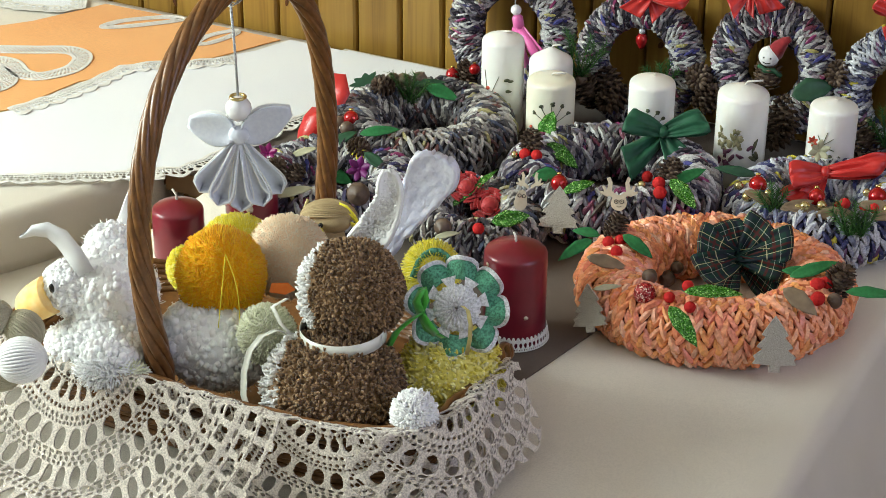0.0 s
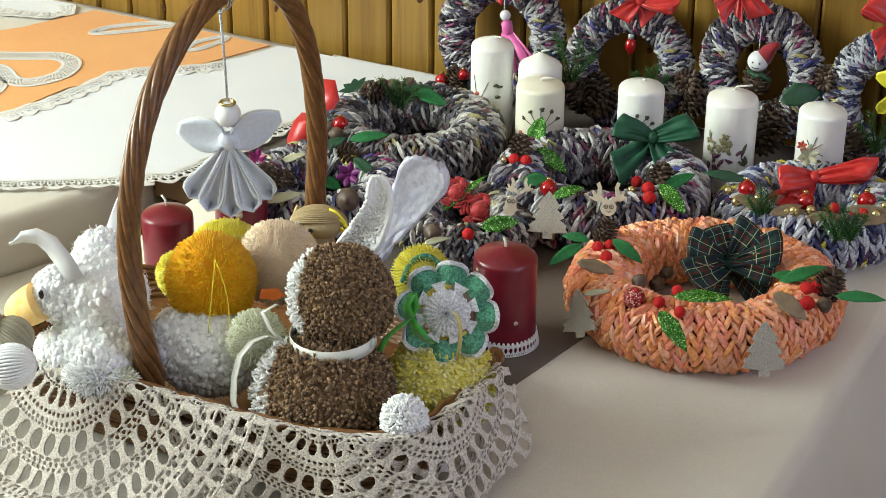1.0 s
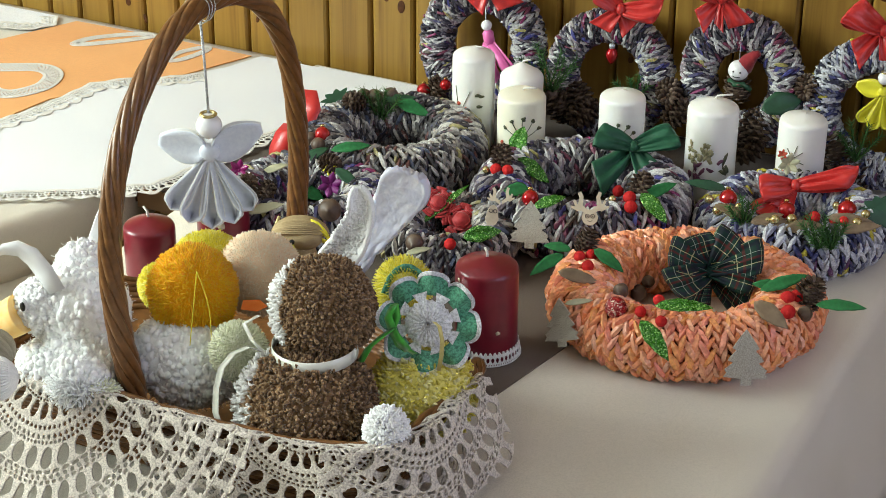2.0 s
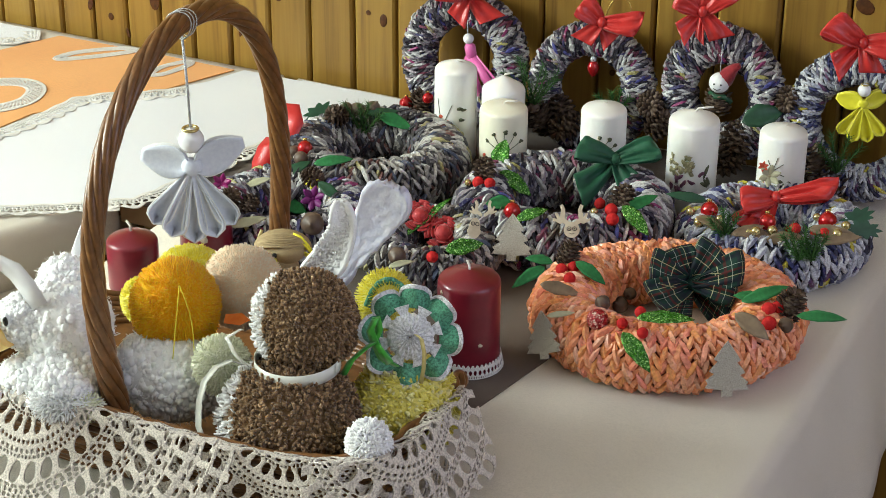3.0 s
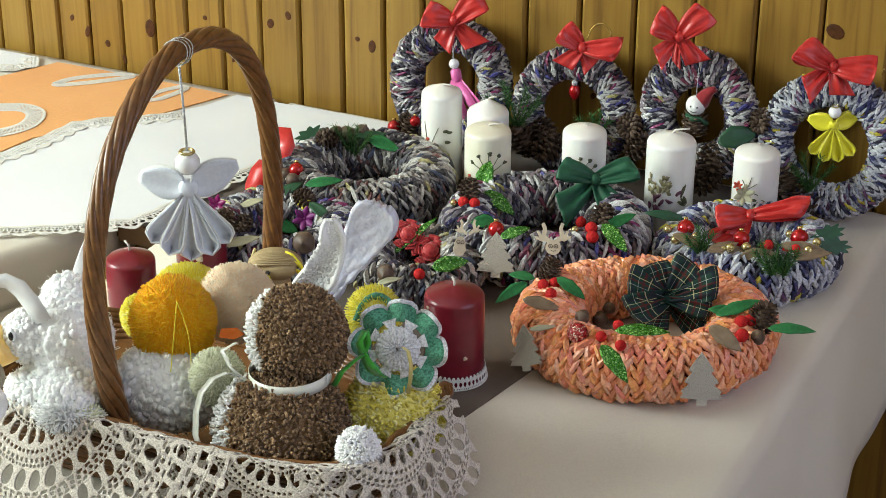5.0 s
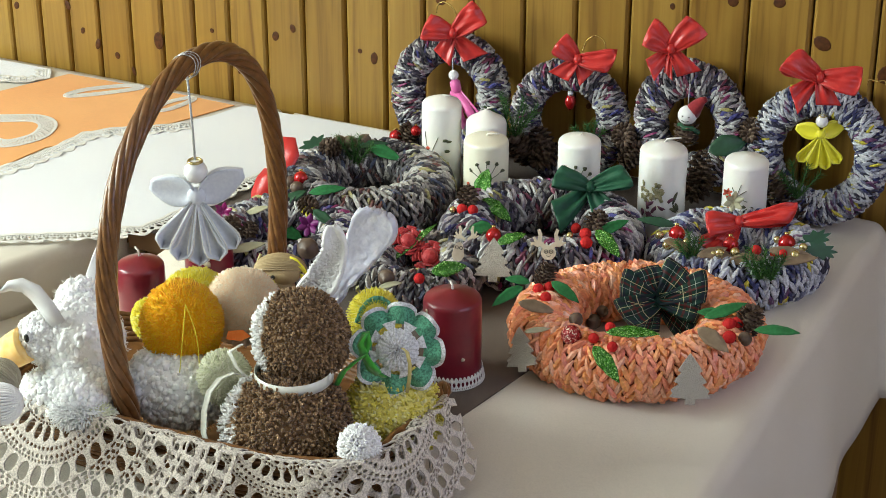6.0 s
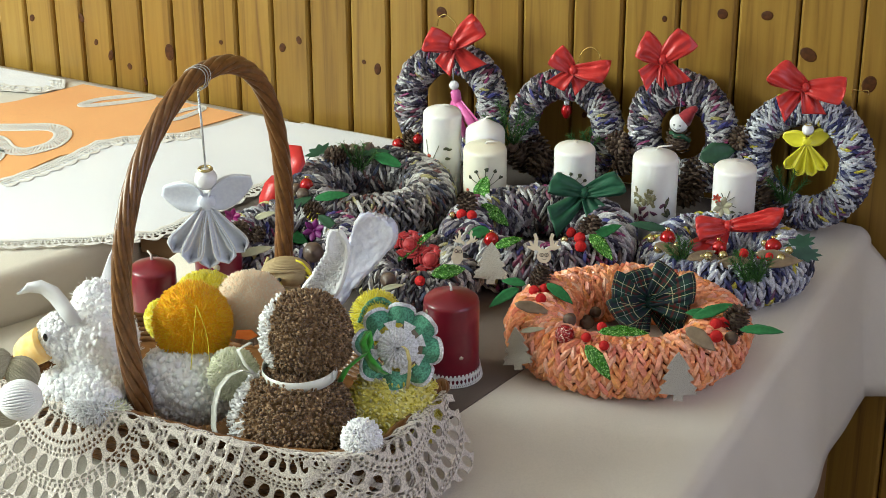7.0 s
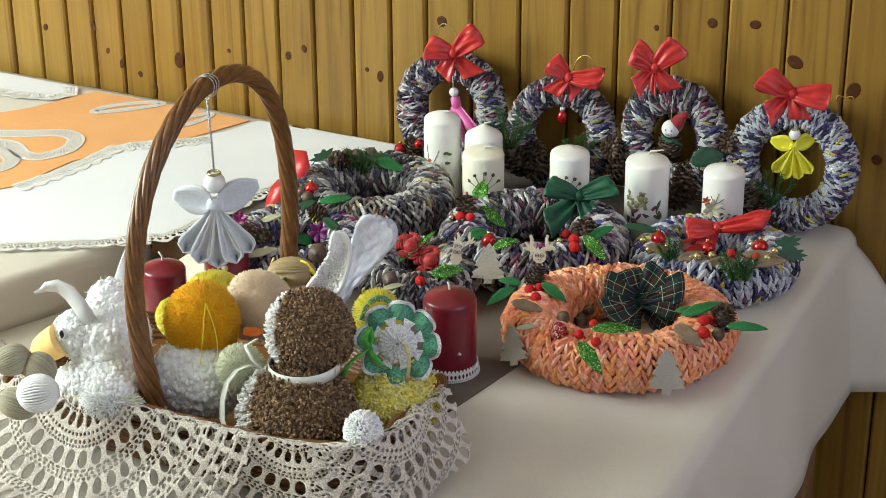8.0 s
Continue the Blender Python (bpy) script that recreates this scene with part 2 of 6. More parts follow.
M["yarn_khaki"] = islands("khaki_thread", [(0, (0.36, 0.33, 0.24)), (1, (0.5, 0.46, 0.34))], 0.8, 900, amount=0.2)
M["yarn_straw"] = islands("straw_thread", [(0, (0.36, 0.26, 0.13)), (1, (0.5, 0.38, 0.21))], 0.7, 900, amount=0.2)
M["ribbon_white"] = plain("cream_satin_ribbon", (0.74, 0.75, 0.66), (0.82, 0.82, 0.76), 60, 0.2, spec=0.7, sheen=0.3)
M["plastic_white"] = plain("white_foam_sheet", (0.76, 0.76, 0.78), (0.82, 0.82, 0.83), 60, 0.45)
M["ear_plush"] = plain("lavender_white_plush", (0.64, 0.64, 0.76), (0.76, 0.76, 0.84), 120, 0.6, bumpy=0.8, sub=0.3)
M["beak"] = plain("orange_felt", (0.93, 0.56, 0.17), (0.95, 0.68, 0.30), 120, 0.9, sub=0.3)
M["felt_orange"] = plain("bright_orange_felt", (0.8, 0.16, 0.02), (0.85, 0.22, 0.04), 200, 0.85)
M["black"] = plain("black_plastic", (0.01, 0.01, 0.01), (0.02, 0.02, 0.02), 50, 0.15)
M["glass_eye"] = plain("white_eye", (0.7, 0.72, 0.76), (0.8, 0.82, 0.85), 50, 0.1, coat=0.8)
M["crochet_green"] = cloth("green_crochet", (0.10, 0.36, 0.23), (0.16, 0.46, 0.30), 480, bumpy=1.0, depth=0.45)
M["crochet_white"] = cloth("white_crochet", (0.78, 0.78, 0.83), (0.84, 0.84, 0.88), 480, bumpy=1.0, depth=0.62)
M["green_ribbon"] = plain("bright_green_ribbon", (0.04, 0.38, 0.03), (0.07, 0.48, 0.05), 80, 0.35, sheen=0.3)
M["straw"] = plain("straw_ribbon", (0.5, 0.40, 0.16), (0.6, 0.5, 0.22), 200, 0.5)
M["plaster"] = plain("painted_plaster", (0.46, 0.43, 0.37), (0.52, 0.49, 0.43), 5, 0.9)
M["ceiling"] = plain("white_ceiling_paint", (0.72, 0.71, 0.68), (0.78, 0.77, 0.74), 5, 0.9)
M["floor"] = plain("brown_floorboards", (0.10, 0.05, 0.025), (0.16, 0.085, 0.04), 8, 0.5)
M["table_wood"] = plain("table_wood", (0.2, 0.11, 0.05), (0.28, 0.16, 0.08), 12, 0.5)
M["frame_white"] = plain("white_frame_paint", (0.74, 0.74, 0.72), (0.8, 0.8, 0.78), 10, 0.4)
M["petal"] = plain("pressed_flower_dark", (0.05, 0.06, 0.03), (0.12, 0.12, 0.06), 200, 0.7)
M["petal_red"] = plain("pressed_flower_red", (0.5, 0.06, 0.03), (0.62, 0.12, 0.06), 200, 0.7)
M["petal_olive"] = plain("pressed_flower_olive", (0.22, 0.20, 0.09), (0.36, 0.32, 0.18), 200, 0.7)
M["petal_plum"] = plain("pressed_flower_plum", (0.10, 0.03, 0.06), (0.18, 0.06, 0.1), 200, 0.7)

M["glass"] = plain("window_glass", (0.9, 0.95, 0.93), (0.95, 0.97, 0.96), 3, 0.02)
M["glass"].node_tree.nodes["Principled BSDF"].inputs["Transmission Weight"].default_value = 1.0


def tartan_mat():
    m, n, l, b = mat("dark_tartan", 0.55, spec=0.15)
    uv = n.new("ShaderNodeUVMap")
    sep = n.new("ShaderNodeSeparateXYZ")
    l.new(uv.outputs[0], sep.inputs[0])
    colour = (0.010, 0.035, 0.026)
    for axis, rep, at, wd, c in ((0, 3, 0.30, 0.16, (0.016, 0.02, 0.03)), (1, 3, 0.30, 0.16, (0.016, 0.02, 0.03)), (0, 3, 0.72, 0.10, (0.08, 0.014, 0.014)), (1, 3, 0.72, 0.10, (0.08, 0.014, 0.014)),
                                 (0, 3, 0.5, 0.03, (0.45, 0.42, 0.22)), (1, 3, 0.5, 0.03, (0.45, 0.42, 0.25)), (0, 3, 0.95, 0.02, (0.35, 0.4, 0.34)), (1, 3, 0.95, 0.02, (0.35, 0.4, 0.34))):
        mu = n.new("ShaderNodeMath")
        mu.operation = "MULTIPLY"
        l.new(sep.outputs[axis], mu.inputs[0])
        mu.inputs[1].default_value = rep
        fr = n.new("ShaderNodeMath")
        fr.operation = "FRACT"
        l.new(mu.outputs[0], fr.inputs[0])
        cp = n.new("ShaderNodeMath")
        cp.operation = "COMPARE"
        l.new(fr.outputs[0], cp.inputs[0])
        cp.inputs[1].default_value, cp.inputs[2].default_value = at, wd / 2
        sc = n.new("ShaderNodeMath")
        sc.operation = "MULTIPLY"
        l.new(cp.outputs[0], sc.inputs[0])
        sc.inputs[1].default_value = 0.8
        colour = mix(n, l, colour, c, sc.outputs[0])
    l.new(colour, b.inputs["Base Color"])
    return m


M["tartan"] = tartan_mat()


# ---- mesh building ----
class Shape:
    """Points and faces of one mesh."""

    def __init__(self):
        self.v, self.f, self.uv = [], [], {}

    def add(self, verts, faces):
        o = len(self.v)
        self.v += [tuple(p) for p in verts]
        self.f += [tuple(i + o for i in q) for q in faces]
        return self

    def tube(self, pts, r, n=8, caps=True, squash=1.0):
        """A round rod along pts; r a number or one per point."""
        pts = [Vector(p) for p in pts]
        rs = r if isinstance(r, (list, tuple)) else [r] * len(pts)
        verts, up = [], None
        for i, p in enumerate(pts):
            d = (pts[min(i + 1, len(pts) - 1)] - pts[max(i - 1, 0)]).normalized()
            if up is None:
                up = d.orthogonal().normalized()
            up = (up - d * up.dot(d)).normalized()
            side = d.cross(up)
            for k in range(n):
                a = 2 * math.pi * k / n
                verts.append(p + up * (math.cos(a) * rs[i]) + side * (math.sin(a) * rs[i] * squash))
        faces = [(i * n + k, i * n + (k + 1) % n, (i + 1) * n + (k + 1) % n, (i + 1) * n + k) for i in range(len(pts) - 1) for k in range(n)]
        if caps:
            faces += [tuple(range(n - 1, -1, -1)), tuple((len(pts) - 1) * n + k for k in range(n))]
        return self.add(verts, faces)

    def ring(self, pts, r, n=8):
        """A closed round rod."""
        pts = [Vector(p) for p in pts]
        verts, up, c = [], None, len(pts)
        for i, p in enumerate(pts):
            d = (pts[(i + 1) % c] - pts[i - 1]).normalized()
            if up is None:
                up = d.orthogonal().normalized()
            up = (up - d * up.dot(d)).normalized()
            side = d.cross(up)
            verts += [p + up * (math.cos(2 * math.pi * k / n) * r) + side * (math.sin(2 * math.pi * k / n) * r) for k in range(n)]
        return self.add(verts, [(i * n + k, i * n + (k + 1) % n, (i + 1) % c * n + (k + 1) % n, (i + 1) % c * n + k) for i in range(c) for k in range(n)])

    def lathe(self, prof, n=32, at=(0, 0, 0)):
        verts = [(at[0] + r * math.cos(2 * math.pi * k / n), at[1] + r * math.sin(2 * math.pi * k / n), at[2] + z) for r, z in prof for k in range(n)]
        faces = [(i * n + k, i * n + (k + 1) % n, (i + 1) * n + (k + 1) % n, (i + 1) * n + k) for i in range(len(prof) - 1) for k in range(n)]
        faces += [tuple(range(n - 1, -1, -1)), tuple((len(prof) - 1) * n + k for k in range(n))]
        return self.add(verts, faces)

    def ball(self, c, r, n=10, m=6, scale=(1, 1, 1), turn=None, rough=0.0):
        c, verts = Vector(c), []
        for j in range(m + 1):
            for k in range(n):
                a, b = math.pi * j / m, 2 * math.pi * k / n
                p = Vector((math.sin(a) * math.cos(b) * scale[0], math.sin(a) * math.sin(b) * scale[1], math.cos(a) * scale[2])) * r
                if rough:
                    p *= 1 + rough * noise.noise(p * (2.0 / r) + c * 50)
                verts.append(c + (turn @ p if turn else p))
        return self.add(verts, [(j * n + k, (j + 1) * n + k, (j + 1) * n + (k + 1) % n, j * n + (k + 1) % n) for j in range(m) for k in range(n)])

    def strand(self, p, d, up, length, w, h):
        """A short plump strand: a six-sided spindle, bowed outwards."""
        p, d, up = Vector(p), Vector(d), Vector(up)
        s = d.cross(up)
        verts, n = [], 5
        for t, k, lift in ((-0.5, 0.35, -0.35), (-0.2, 1.0, 0.1), (0.2, 1.0, 0.1), (0.5, 0.35, -0.35)):
            for i in range(n):
                a = 2 * math.pi * i / n
                verts.append(p + d * (t * length) + s * (math.cos(a) * w * k) + up * (math.sin(a) * h * k + lift * h))
        faces = [(j * n + i, j * n + (i + 1) % n, (j + 1) * n + (i + 1) % n, (j + 1) * n + i) for j in range(3) for i in range(n)]
        faces += [tuple(range(n - 1, -1, -1)), tuple(3 * n + i for i in range(n))]
        return self.add(verts, faces)

    def slab(self, outline, z0, z1, m=None):
        """A flat plate with that outline, between two heights, turned by m."""
        n = len(outline)
        verts = [Vector((x, y, z)) for z in (z0, z1) for x, y in outline]
        verts = [m @ p for p in verts] if m else verts
        return self.add(verts, [tuple(range(n - 1, -1, -1)), tuple(range(n, 2 * n))] + [(i, (i + 1) % n, n + (i + 1) % n, n + i) for i in range(n)])

    def sheet(self, grid, thick=0.0006, uv=None):
        """A thin sheet with two sides from rows of points."""
        rows, cols = len(grid), len(grid[0])
        g = [[Vector(p) for p in row] for row in grid]
        top, low = [], []
        for i in range(rows):
            for j in range(cols):
                du = g[i][min(j + 1, cols - 1)] - g[i][max(j - 1, 0)]
                dv = g[min(i + 1, rows - 1)][j] - g[max(i - 1, 0)][j]
                nn = du.cross(dv)
                nn = nn.normalized() if nn.length > 1e-12 else Vector((0, 0, 1))
                top.append(g[i][j] + nn * (thick / 2))
                low.append(g[i][j] - nn * (thick / 2))
        c = rows * cols
        faces = []
        for i in range(rows - 1):
            for j in range(cols - 1):
                a, b, d, e = i * cols + j, i * cols + j + 1, (i + 1) * cols + j + 1, (i + 1) * cols + j
                faces += [(a, b, d, e), (c + e, c + d, c + b, c + a)]
        rim = [j for j in range(cols)] + [i * cols + cols - 1 for i in range(1, rows)] + [(rows - 1) * cols + j for j in range(cols - 2, -1, -1)] + [i * cols for i in range(rows - 2, 0, -1)]
        faces += [(rim[k], rim[k - 1], c + rim[k - 1], c + rim[k]) for k in range(len(rim))]
        o = len(self.v)
        if uv:
            for i in range(rows):
                for j in range(cols):
                    self.uv[o + i * cols + j] = self.uv[o + c + i * cols + j] = (uv[0] * j / (cols - 1), uv[1] * i / (rows - 1))
        return self.add(top + low, faces)

    def box(self, lo, hi, bevel=0.0):
        (x0, y0, z0), (x1, y1, z1) = lo, hi
        b = bevel
        out = [(x0 + b, y0), (x1 - b, y0), (x1, y0 + b), (x1, y1 - b), (x1 - b, y1), (x0 + b, y1), (x0, y1 - b), (x0, y0 + b)] if b else [(x0, y0), (x1, y0), (x1, y1), (x0, y1)]
        return self.slab(out, z0, z1)

    def moved(self, m):
        self.v = [tuple(m @ Vector(p)) for p in self.v]
        return self


def part(name, shape, material, parent=None, label="", smooth=True, at=None):
    """Links a Shape as one mesh, under a thing or under a part."""
    me = bpy.data.meshes.new(name)
    me.from_pydata(shape.v, [], shape.f)
    if shape.uv:
        layer = me.uv_layers.new(name="UVMap")
        layer.data.foreach_set("uv", [c for lp in me.loops for c in shape.uv.get(lp.vertex_index, (0, 0))])
    if smooth:
        me.polygons.foreach_set("use_smooth", [True] * len(me.polygons))
    me.materials.append(material)
    me.update()
    ob = new(name, me)
    ob.parent = parent
    if at is not None:
        ob.matrix_basis = at
    return tagged(ob, label) if label else ob


def thing(name, m, label, category, group="", kind=""):
    ob = new(name)
    ob.empty_display_size = 0.02
    ob.matrix_world = m
    return tagged(ob, label, category, group, kind)


def polar(r, a, z=0.0):
    return Vector((r * math.cos(a), r * math.sin(a), z))



T = 0.75  # height of the table tops

# ---- the room ----
def room():
    w = part("wall_north", Shape().box((WEST - 0.2, 0.014, 0), (EAST + 0.2, 0.2, TOP)), M["groove"], None, "", False)
    tagged(w, "wall clad in varnished yellow pine boards with dark knots", "wall", kind="structure")
    seams = [-0.531, -0.474, -0.415, -0.353, -0.292, -0.232, -0.167, -0.1, -0.032, 0.041, 0.11, 0.174, 0.253, 0.335, 0.416, 0.496, 0.58, 0.667, 0.756, 0.846]
    while seams[0] > WEST:
        seams.insert(0, seams[0] - 0.06)
    while seams[-1] < EAST:
        seams.append(seams[-1] + 0.09)
    for a, b in zip(seams, seams[1:]):
        c, h = (a + b) / 2, (b - a) / 2 - 0.0012
        prof = [(-h, 0.014), (-h, 0.006), (-h + 0.0015, 0.0025), (-h + 0.005, 0.0), (h - 0.005, 0.0), (h - 0.0015, 0.0025), (h, 0.006), (h, 0.014)]
        s = Shape().slab(prof, 0.0, TOP)
        part("plank", s, M["pine"], w, "", False, Matrix.Translation((c, 0, 0)))
    for x, z, rx, rz in ((-0.447, 0.821, 0.004, 0.006), (-0.419, 0.802, 0.005, 0.010), (-0.382, 0.788, 0.005, 0.006), (-0.352, 0.766, 0.003, 0.008), (-0.3, 0.826, 0.009, 0.015),
                         (-0.198, 0.859, 0.004, 0.004), (-0.082, 0.868, 0.006, 0.008), (-0.051, 0.885, 0.005, 0.007), (0.066, 0.867, 0.004, 0.004), (0.09, 0.859, 0.006, 0.010),
                         (0.773, 0.99, 0.013, 0.010), (0.645, 1.031, 0.008, 0.008), (0.71, 1.038, 0.009, 0.007), (0.202, 0.969, 0.009, 0.009), (0.559, 1.011, 0.004, 0.005), (-0.473, 0.86, 0.005, 0.008),
                         (-0.577, 0.845, 0.005, 0.007), (0.44, 0.842, 0.004, 0.005), (0.905, 0.86, 0.008, 0.008), (0.862, 0.96, 0.010, 0.014), (0.93, 0.60, 0.009, 0.008), (-0.15, 0.80, 0.003, 0.006)):
        s = Shape().ball((0, 0, 0), 1, 14, 6, (rx, 0.0006, rz), rough=0.45)
        part("knot", s, M["knot"], w, "", True, Matrix.Translation((x, -0.0002, z)) @ pose(0, 0, 0, 0, random.uniform(-30, 30), 0))
    # side walls, each with a window opening
    y0, y1, z0, z1 = -2.65, -1.15, 1.2, 2.5
    s = Shape().box((WEST - 0.2, SOUTH, 0), (WEST, 0.014, z0)).box((WEST - 0.2, SOUTH, z1), (WEST, 0.014, TOP)).box((WEST - 0.2, SOUTH, z0), (WEST, y0, z1)).box((WEST - 0.2, y1, z0), (WEST, 0.014, z1))
    tagged(part("wall_west", s, M["plaster"], None, "", False), "plain painted plaster wall with a window opening", "wall", kind="structure")
    y0, y1 = -1.95, -0.45
    s = Shape().box((EAST, SOUTH, 0), (EAST + 0.2, 0.014, z0)).box((EAST, SOUTH, z1), (EAST + 0.2, 0.014, TOP)).box((EAST, SOUTH, z0), (EAST + 0.2, y0, z1)).box((EAST, y1, z0), (EAST + 0.2, 0.014, z1))
    tagged(part("wall_east", s, M["plaster"], None, "", False), "plain painted plaster wall with a window opening", "wall", kind="structure")
    s = Shape().box((WEST - 0.2, SOUTH - 0.2, 0), (EAST + 0.2, SOUTH, TOP))
    tagged(part("wall_south", s, M["plaster"], None, "", False), "plain painted plaster wall", "wall", kind="structure")
    tagged(part("floor", Shape().box((WEST - 0.2, SOUTH - 0.2, -0.1), (EAST + 0.2, 0.2, 0)), M["floor"], None, "", False), "brown wooden floor", "floor", kind="structure")
    tagged(part("ceiling", Shape().box((WEST - 0.2, SOUTH - 0.2, TOP), (EAST + 0.2, 0.2, TOP + 0.1)), M["ceiling"], None, "", False), "white painted ceiling", "ceiling", kind="structure")


def window(name, x, y0, y1, z0, z1):
    """A painted frame with a mullion and two panes in a side wall's opening."""
    w = part(name, Shape().box((x - 0.03, y0, z0), (x + 0.03, y0 + 0.06, z1)).box((x - 0.03, y1 - 0.06, z0), (x + 0.03, y1, z1)).box((x - 0.03, y0 + 0.06, z0), (x + 0.03, y1 - 0.06, z0 + 0.06)).box((x - 0.03, y0 + 0.06, z1 - 0.06), (x + 0.03, y1 - 0.06, z1)).box((x - 0.025, (y0 + y1) / 2 - 0.03, z0 + 0.06), (x + 0.025, (y0 + y1) / 2 + 0.03, z1 - 0.06)), M["frame_white"], None, "", False)
    tagged(w, "white painted window frame with two panes", "window", kind="structure")
    for a, b in ((y0 + 0.06, (y0 + y1) / 2 - 0.03), ((y0 + y1) / 2 + 0.03, y1 - 0.06)):
        g = part("pane", Shape().box((x - 0.003, a, z0 + 0.06), (x + 0.003, b, z1 - 0.06)), M["glass"], w, "", False)
        g.visible_shadow = False


room()
window("window_1", WEST - 0.12, -2.65, -1.15, 1.2, 2.5)
window("window_2", EAST + 0.12, -1.95, -0.45, 1.2, 2.5)


# ---- tables and cloths ----
def table(label, outline, top, legs):
    t = thing("table", Matrix(), label, "table")
    part("tabletop", Shape().slab(outline, top - 0.03, top - 0.002), M["table_wood"], t, "", False)
    for x, y in legs:
        part("leg", Shape().box((x - 0.025, y - 0.025, 0), (x + 0.025, y + 0.025, top - 0.03), 0.004), M["table_wood"], t, "", False)


table("wooden table under a cream tablecloth beside a pine wall", [(-0.048, -0.015), (-0.048, -0.47), (0.035, -0.47), (0.035, -1.33), (0.875, -1.33), (0.875, -0.015)], T - 0.003, ((0.06, -1.29), (0.84, -1.29), (0.84, -0.06), (0.0, -0.06)))
table("wooden table under a cream tablecloth with white and orange cloths", [(-1.7, -0.015), (-0.058, -0.015), (-0.058, -0.49), (-0.42, -1.33), (-1.7, -1.33)], T - 0.003, ((-1.66, -0.06), (-0.12, -0.06), (-0.46, -1.29), (-1.66, -1.29)))
table("low wooden table between two higher ones under a cream cloth", [(-0.4, -0.50), (0.03, -0.50), (0.03, -1.33), (-0.4, -1.33)], T - 0.075, ((-0.3, -1.2), (0.0, -1.2), (0.0, -0.55), (-0.06, -0.55)))


def edge_cloth(name, label, top_rows, thick, material):
    return tagged(part(name, Shape().sheet(top_rows, thick), material), label, "tablecloth")


def main_cloth():
    rows = []
    ys = [-0.012 - 1.33 * i / 90 for i in range(91)]
    for y in ys:
        wob = 0.004 * noise.noise(Vector((3, y * 9, 0)))
        row = [(x, y, T + 0.0006 * noise.noise(Vector((x * 12, y * 12, 2)))) for x in (0.04, 0.15, 0.3, 0.42, 0.5, 0.58, 0.66, 0.72, 0.78, 0.82, 0.85)]
        # rounded edge, then the hanging side with soft folds
        for k in range(1, 7):
            a = radians(15 * k)
            row.append((0.866 + 0.024 * math.sin(a) + wob, y, T - 0.024 + 0.024 * math.cos(a)))
        drop = 0.208 + 0.006 * math.sin(y * 9 + 2.2)
        # the corner spreads along the wall
        far = min(1, max(0, (y + 0.07) / 0.05))
        for k in range(1, 10):
            u = k / 9
            fold = 0.006 * u * (math.sin(y * 13 + 0.6) + 0.5 * math.sin(y * 29))
            row.append((0.890 + wob + (0.030 + 0.11 * far) * u ** 0.8 + fold, y, T - 0.024 - drop * u))
        rows.append(row)
    edge_cloth("tablecloth", "cream cotton tablecloth hanging over the table's end in soft folds", rows, 0.0012, M["cream"])
    # the part along the wall
    back = [[(x, y, T + 0.0002) for x in (-0.045, -0.02, 0.01, 0.04)] for y in (-0.012, -0.15, -0.3, -0.45, -0.475)]
    edge_cloth("tablecloth", "narrow end of a cream tablecloth under the brown runner", back, 0.001, M["cream"])


main_cloth()


def left_cloth():
    rows = []
    for i in range(61):
        u = i / 60
        ex, ey = (-0.052, -0.012 - 0.478 * u / 0.4) if u < 0.4 else (-0.052 - 0.36 * (u - 0.4) / 0.6, -0.49 - 0.84 * (u - 0.4) / 0.6)
        n = Vector((1, 0, 0)) if u < 0.38 else Vector((0.919, -0.394, 0))
        far = Vector((-1.7, ey, 0))
        p = Vector((ex, ey, 0)) - n * 0.02
        row = [tuple(far.lerp(p, k / 8) + Vector((0, 0, T + 0.0008))) for k in range(9)]
        for k in range(1, 7):
            a = radians(15 * k)
            q = p + n * (0.02 * math.sin(a) * (0.2 if u < 0.38 else 1))
            row.append((q.x, q.y, T - 0.02 + 0.0208 * math.cos(a)))
        for k in range(1, 5):
            w = k / 4
            q = p + n * ((0.02 + 0.004 * w * math.sin(u * 40)) * (0.2 if u < 0.38 else 1))
            row.append((q.x, q.y, T - 0.02 - 0.052 * w))
        rows.append(row)
    edge_cloth("tablecloth", "cream tablecloth turned down over the end of the table", rows, 0.0012, M["cream"])


left_cloth()
edge_cloth("tablecloth", "cream cloth on the low table", [[(x, y, T - 0.073 + 0.001 * noise.noise(Vector((x * 20, y * 20, 0)))) for x in (-0.39, -0.25, -0.15, -0.1, -0.05, 0.0, 0.028)] for y in (-0.52, -0.6, -0.7, -0.9, -1.1, -1.32)], 0.0012, M["cream"])


def patch(name, label, outline, z, thick, material, category="cloth"):
    s = Shape().slab(outline, z, z + thick)
    return tagged(part(name, s, material, None, "", False), label, category)


runner = patch("table_runner", "dark brown cloth runner lying under the wreaths", [(-0.02, -0.02), (-0.02, -0.478), (0.12, -0.479), (0.30, -0.60), (0.44, -0.72), (0.578, -0.75), (0.591, -0.686), (0.609, -0.597), (0.63, -0.5), (0.665, -0.3), (0.69, -0.02)], T + 0.001, 0.0015, M["brown"], "runner")


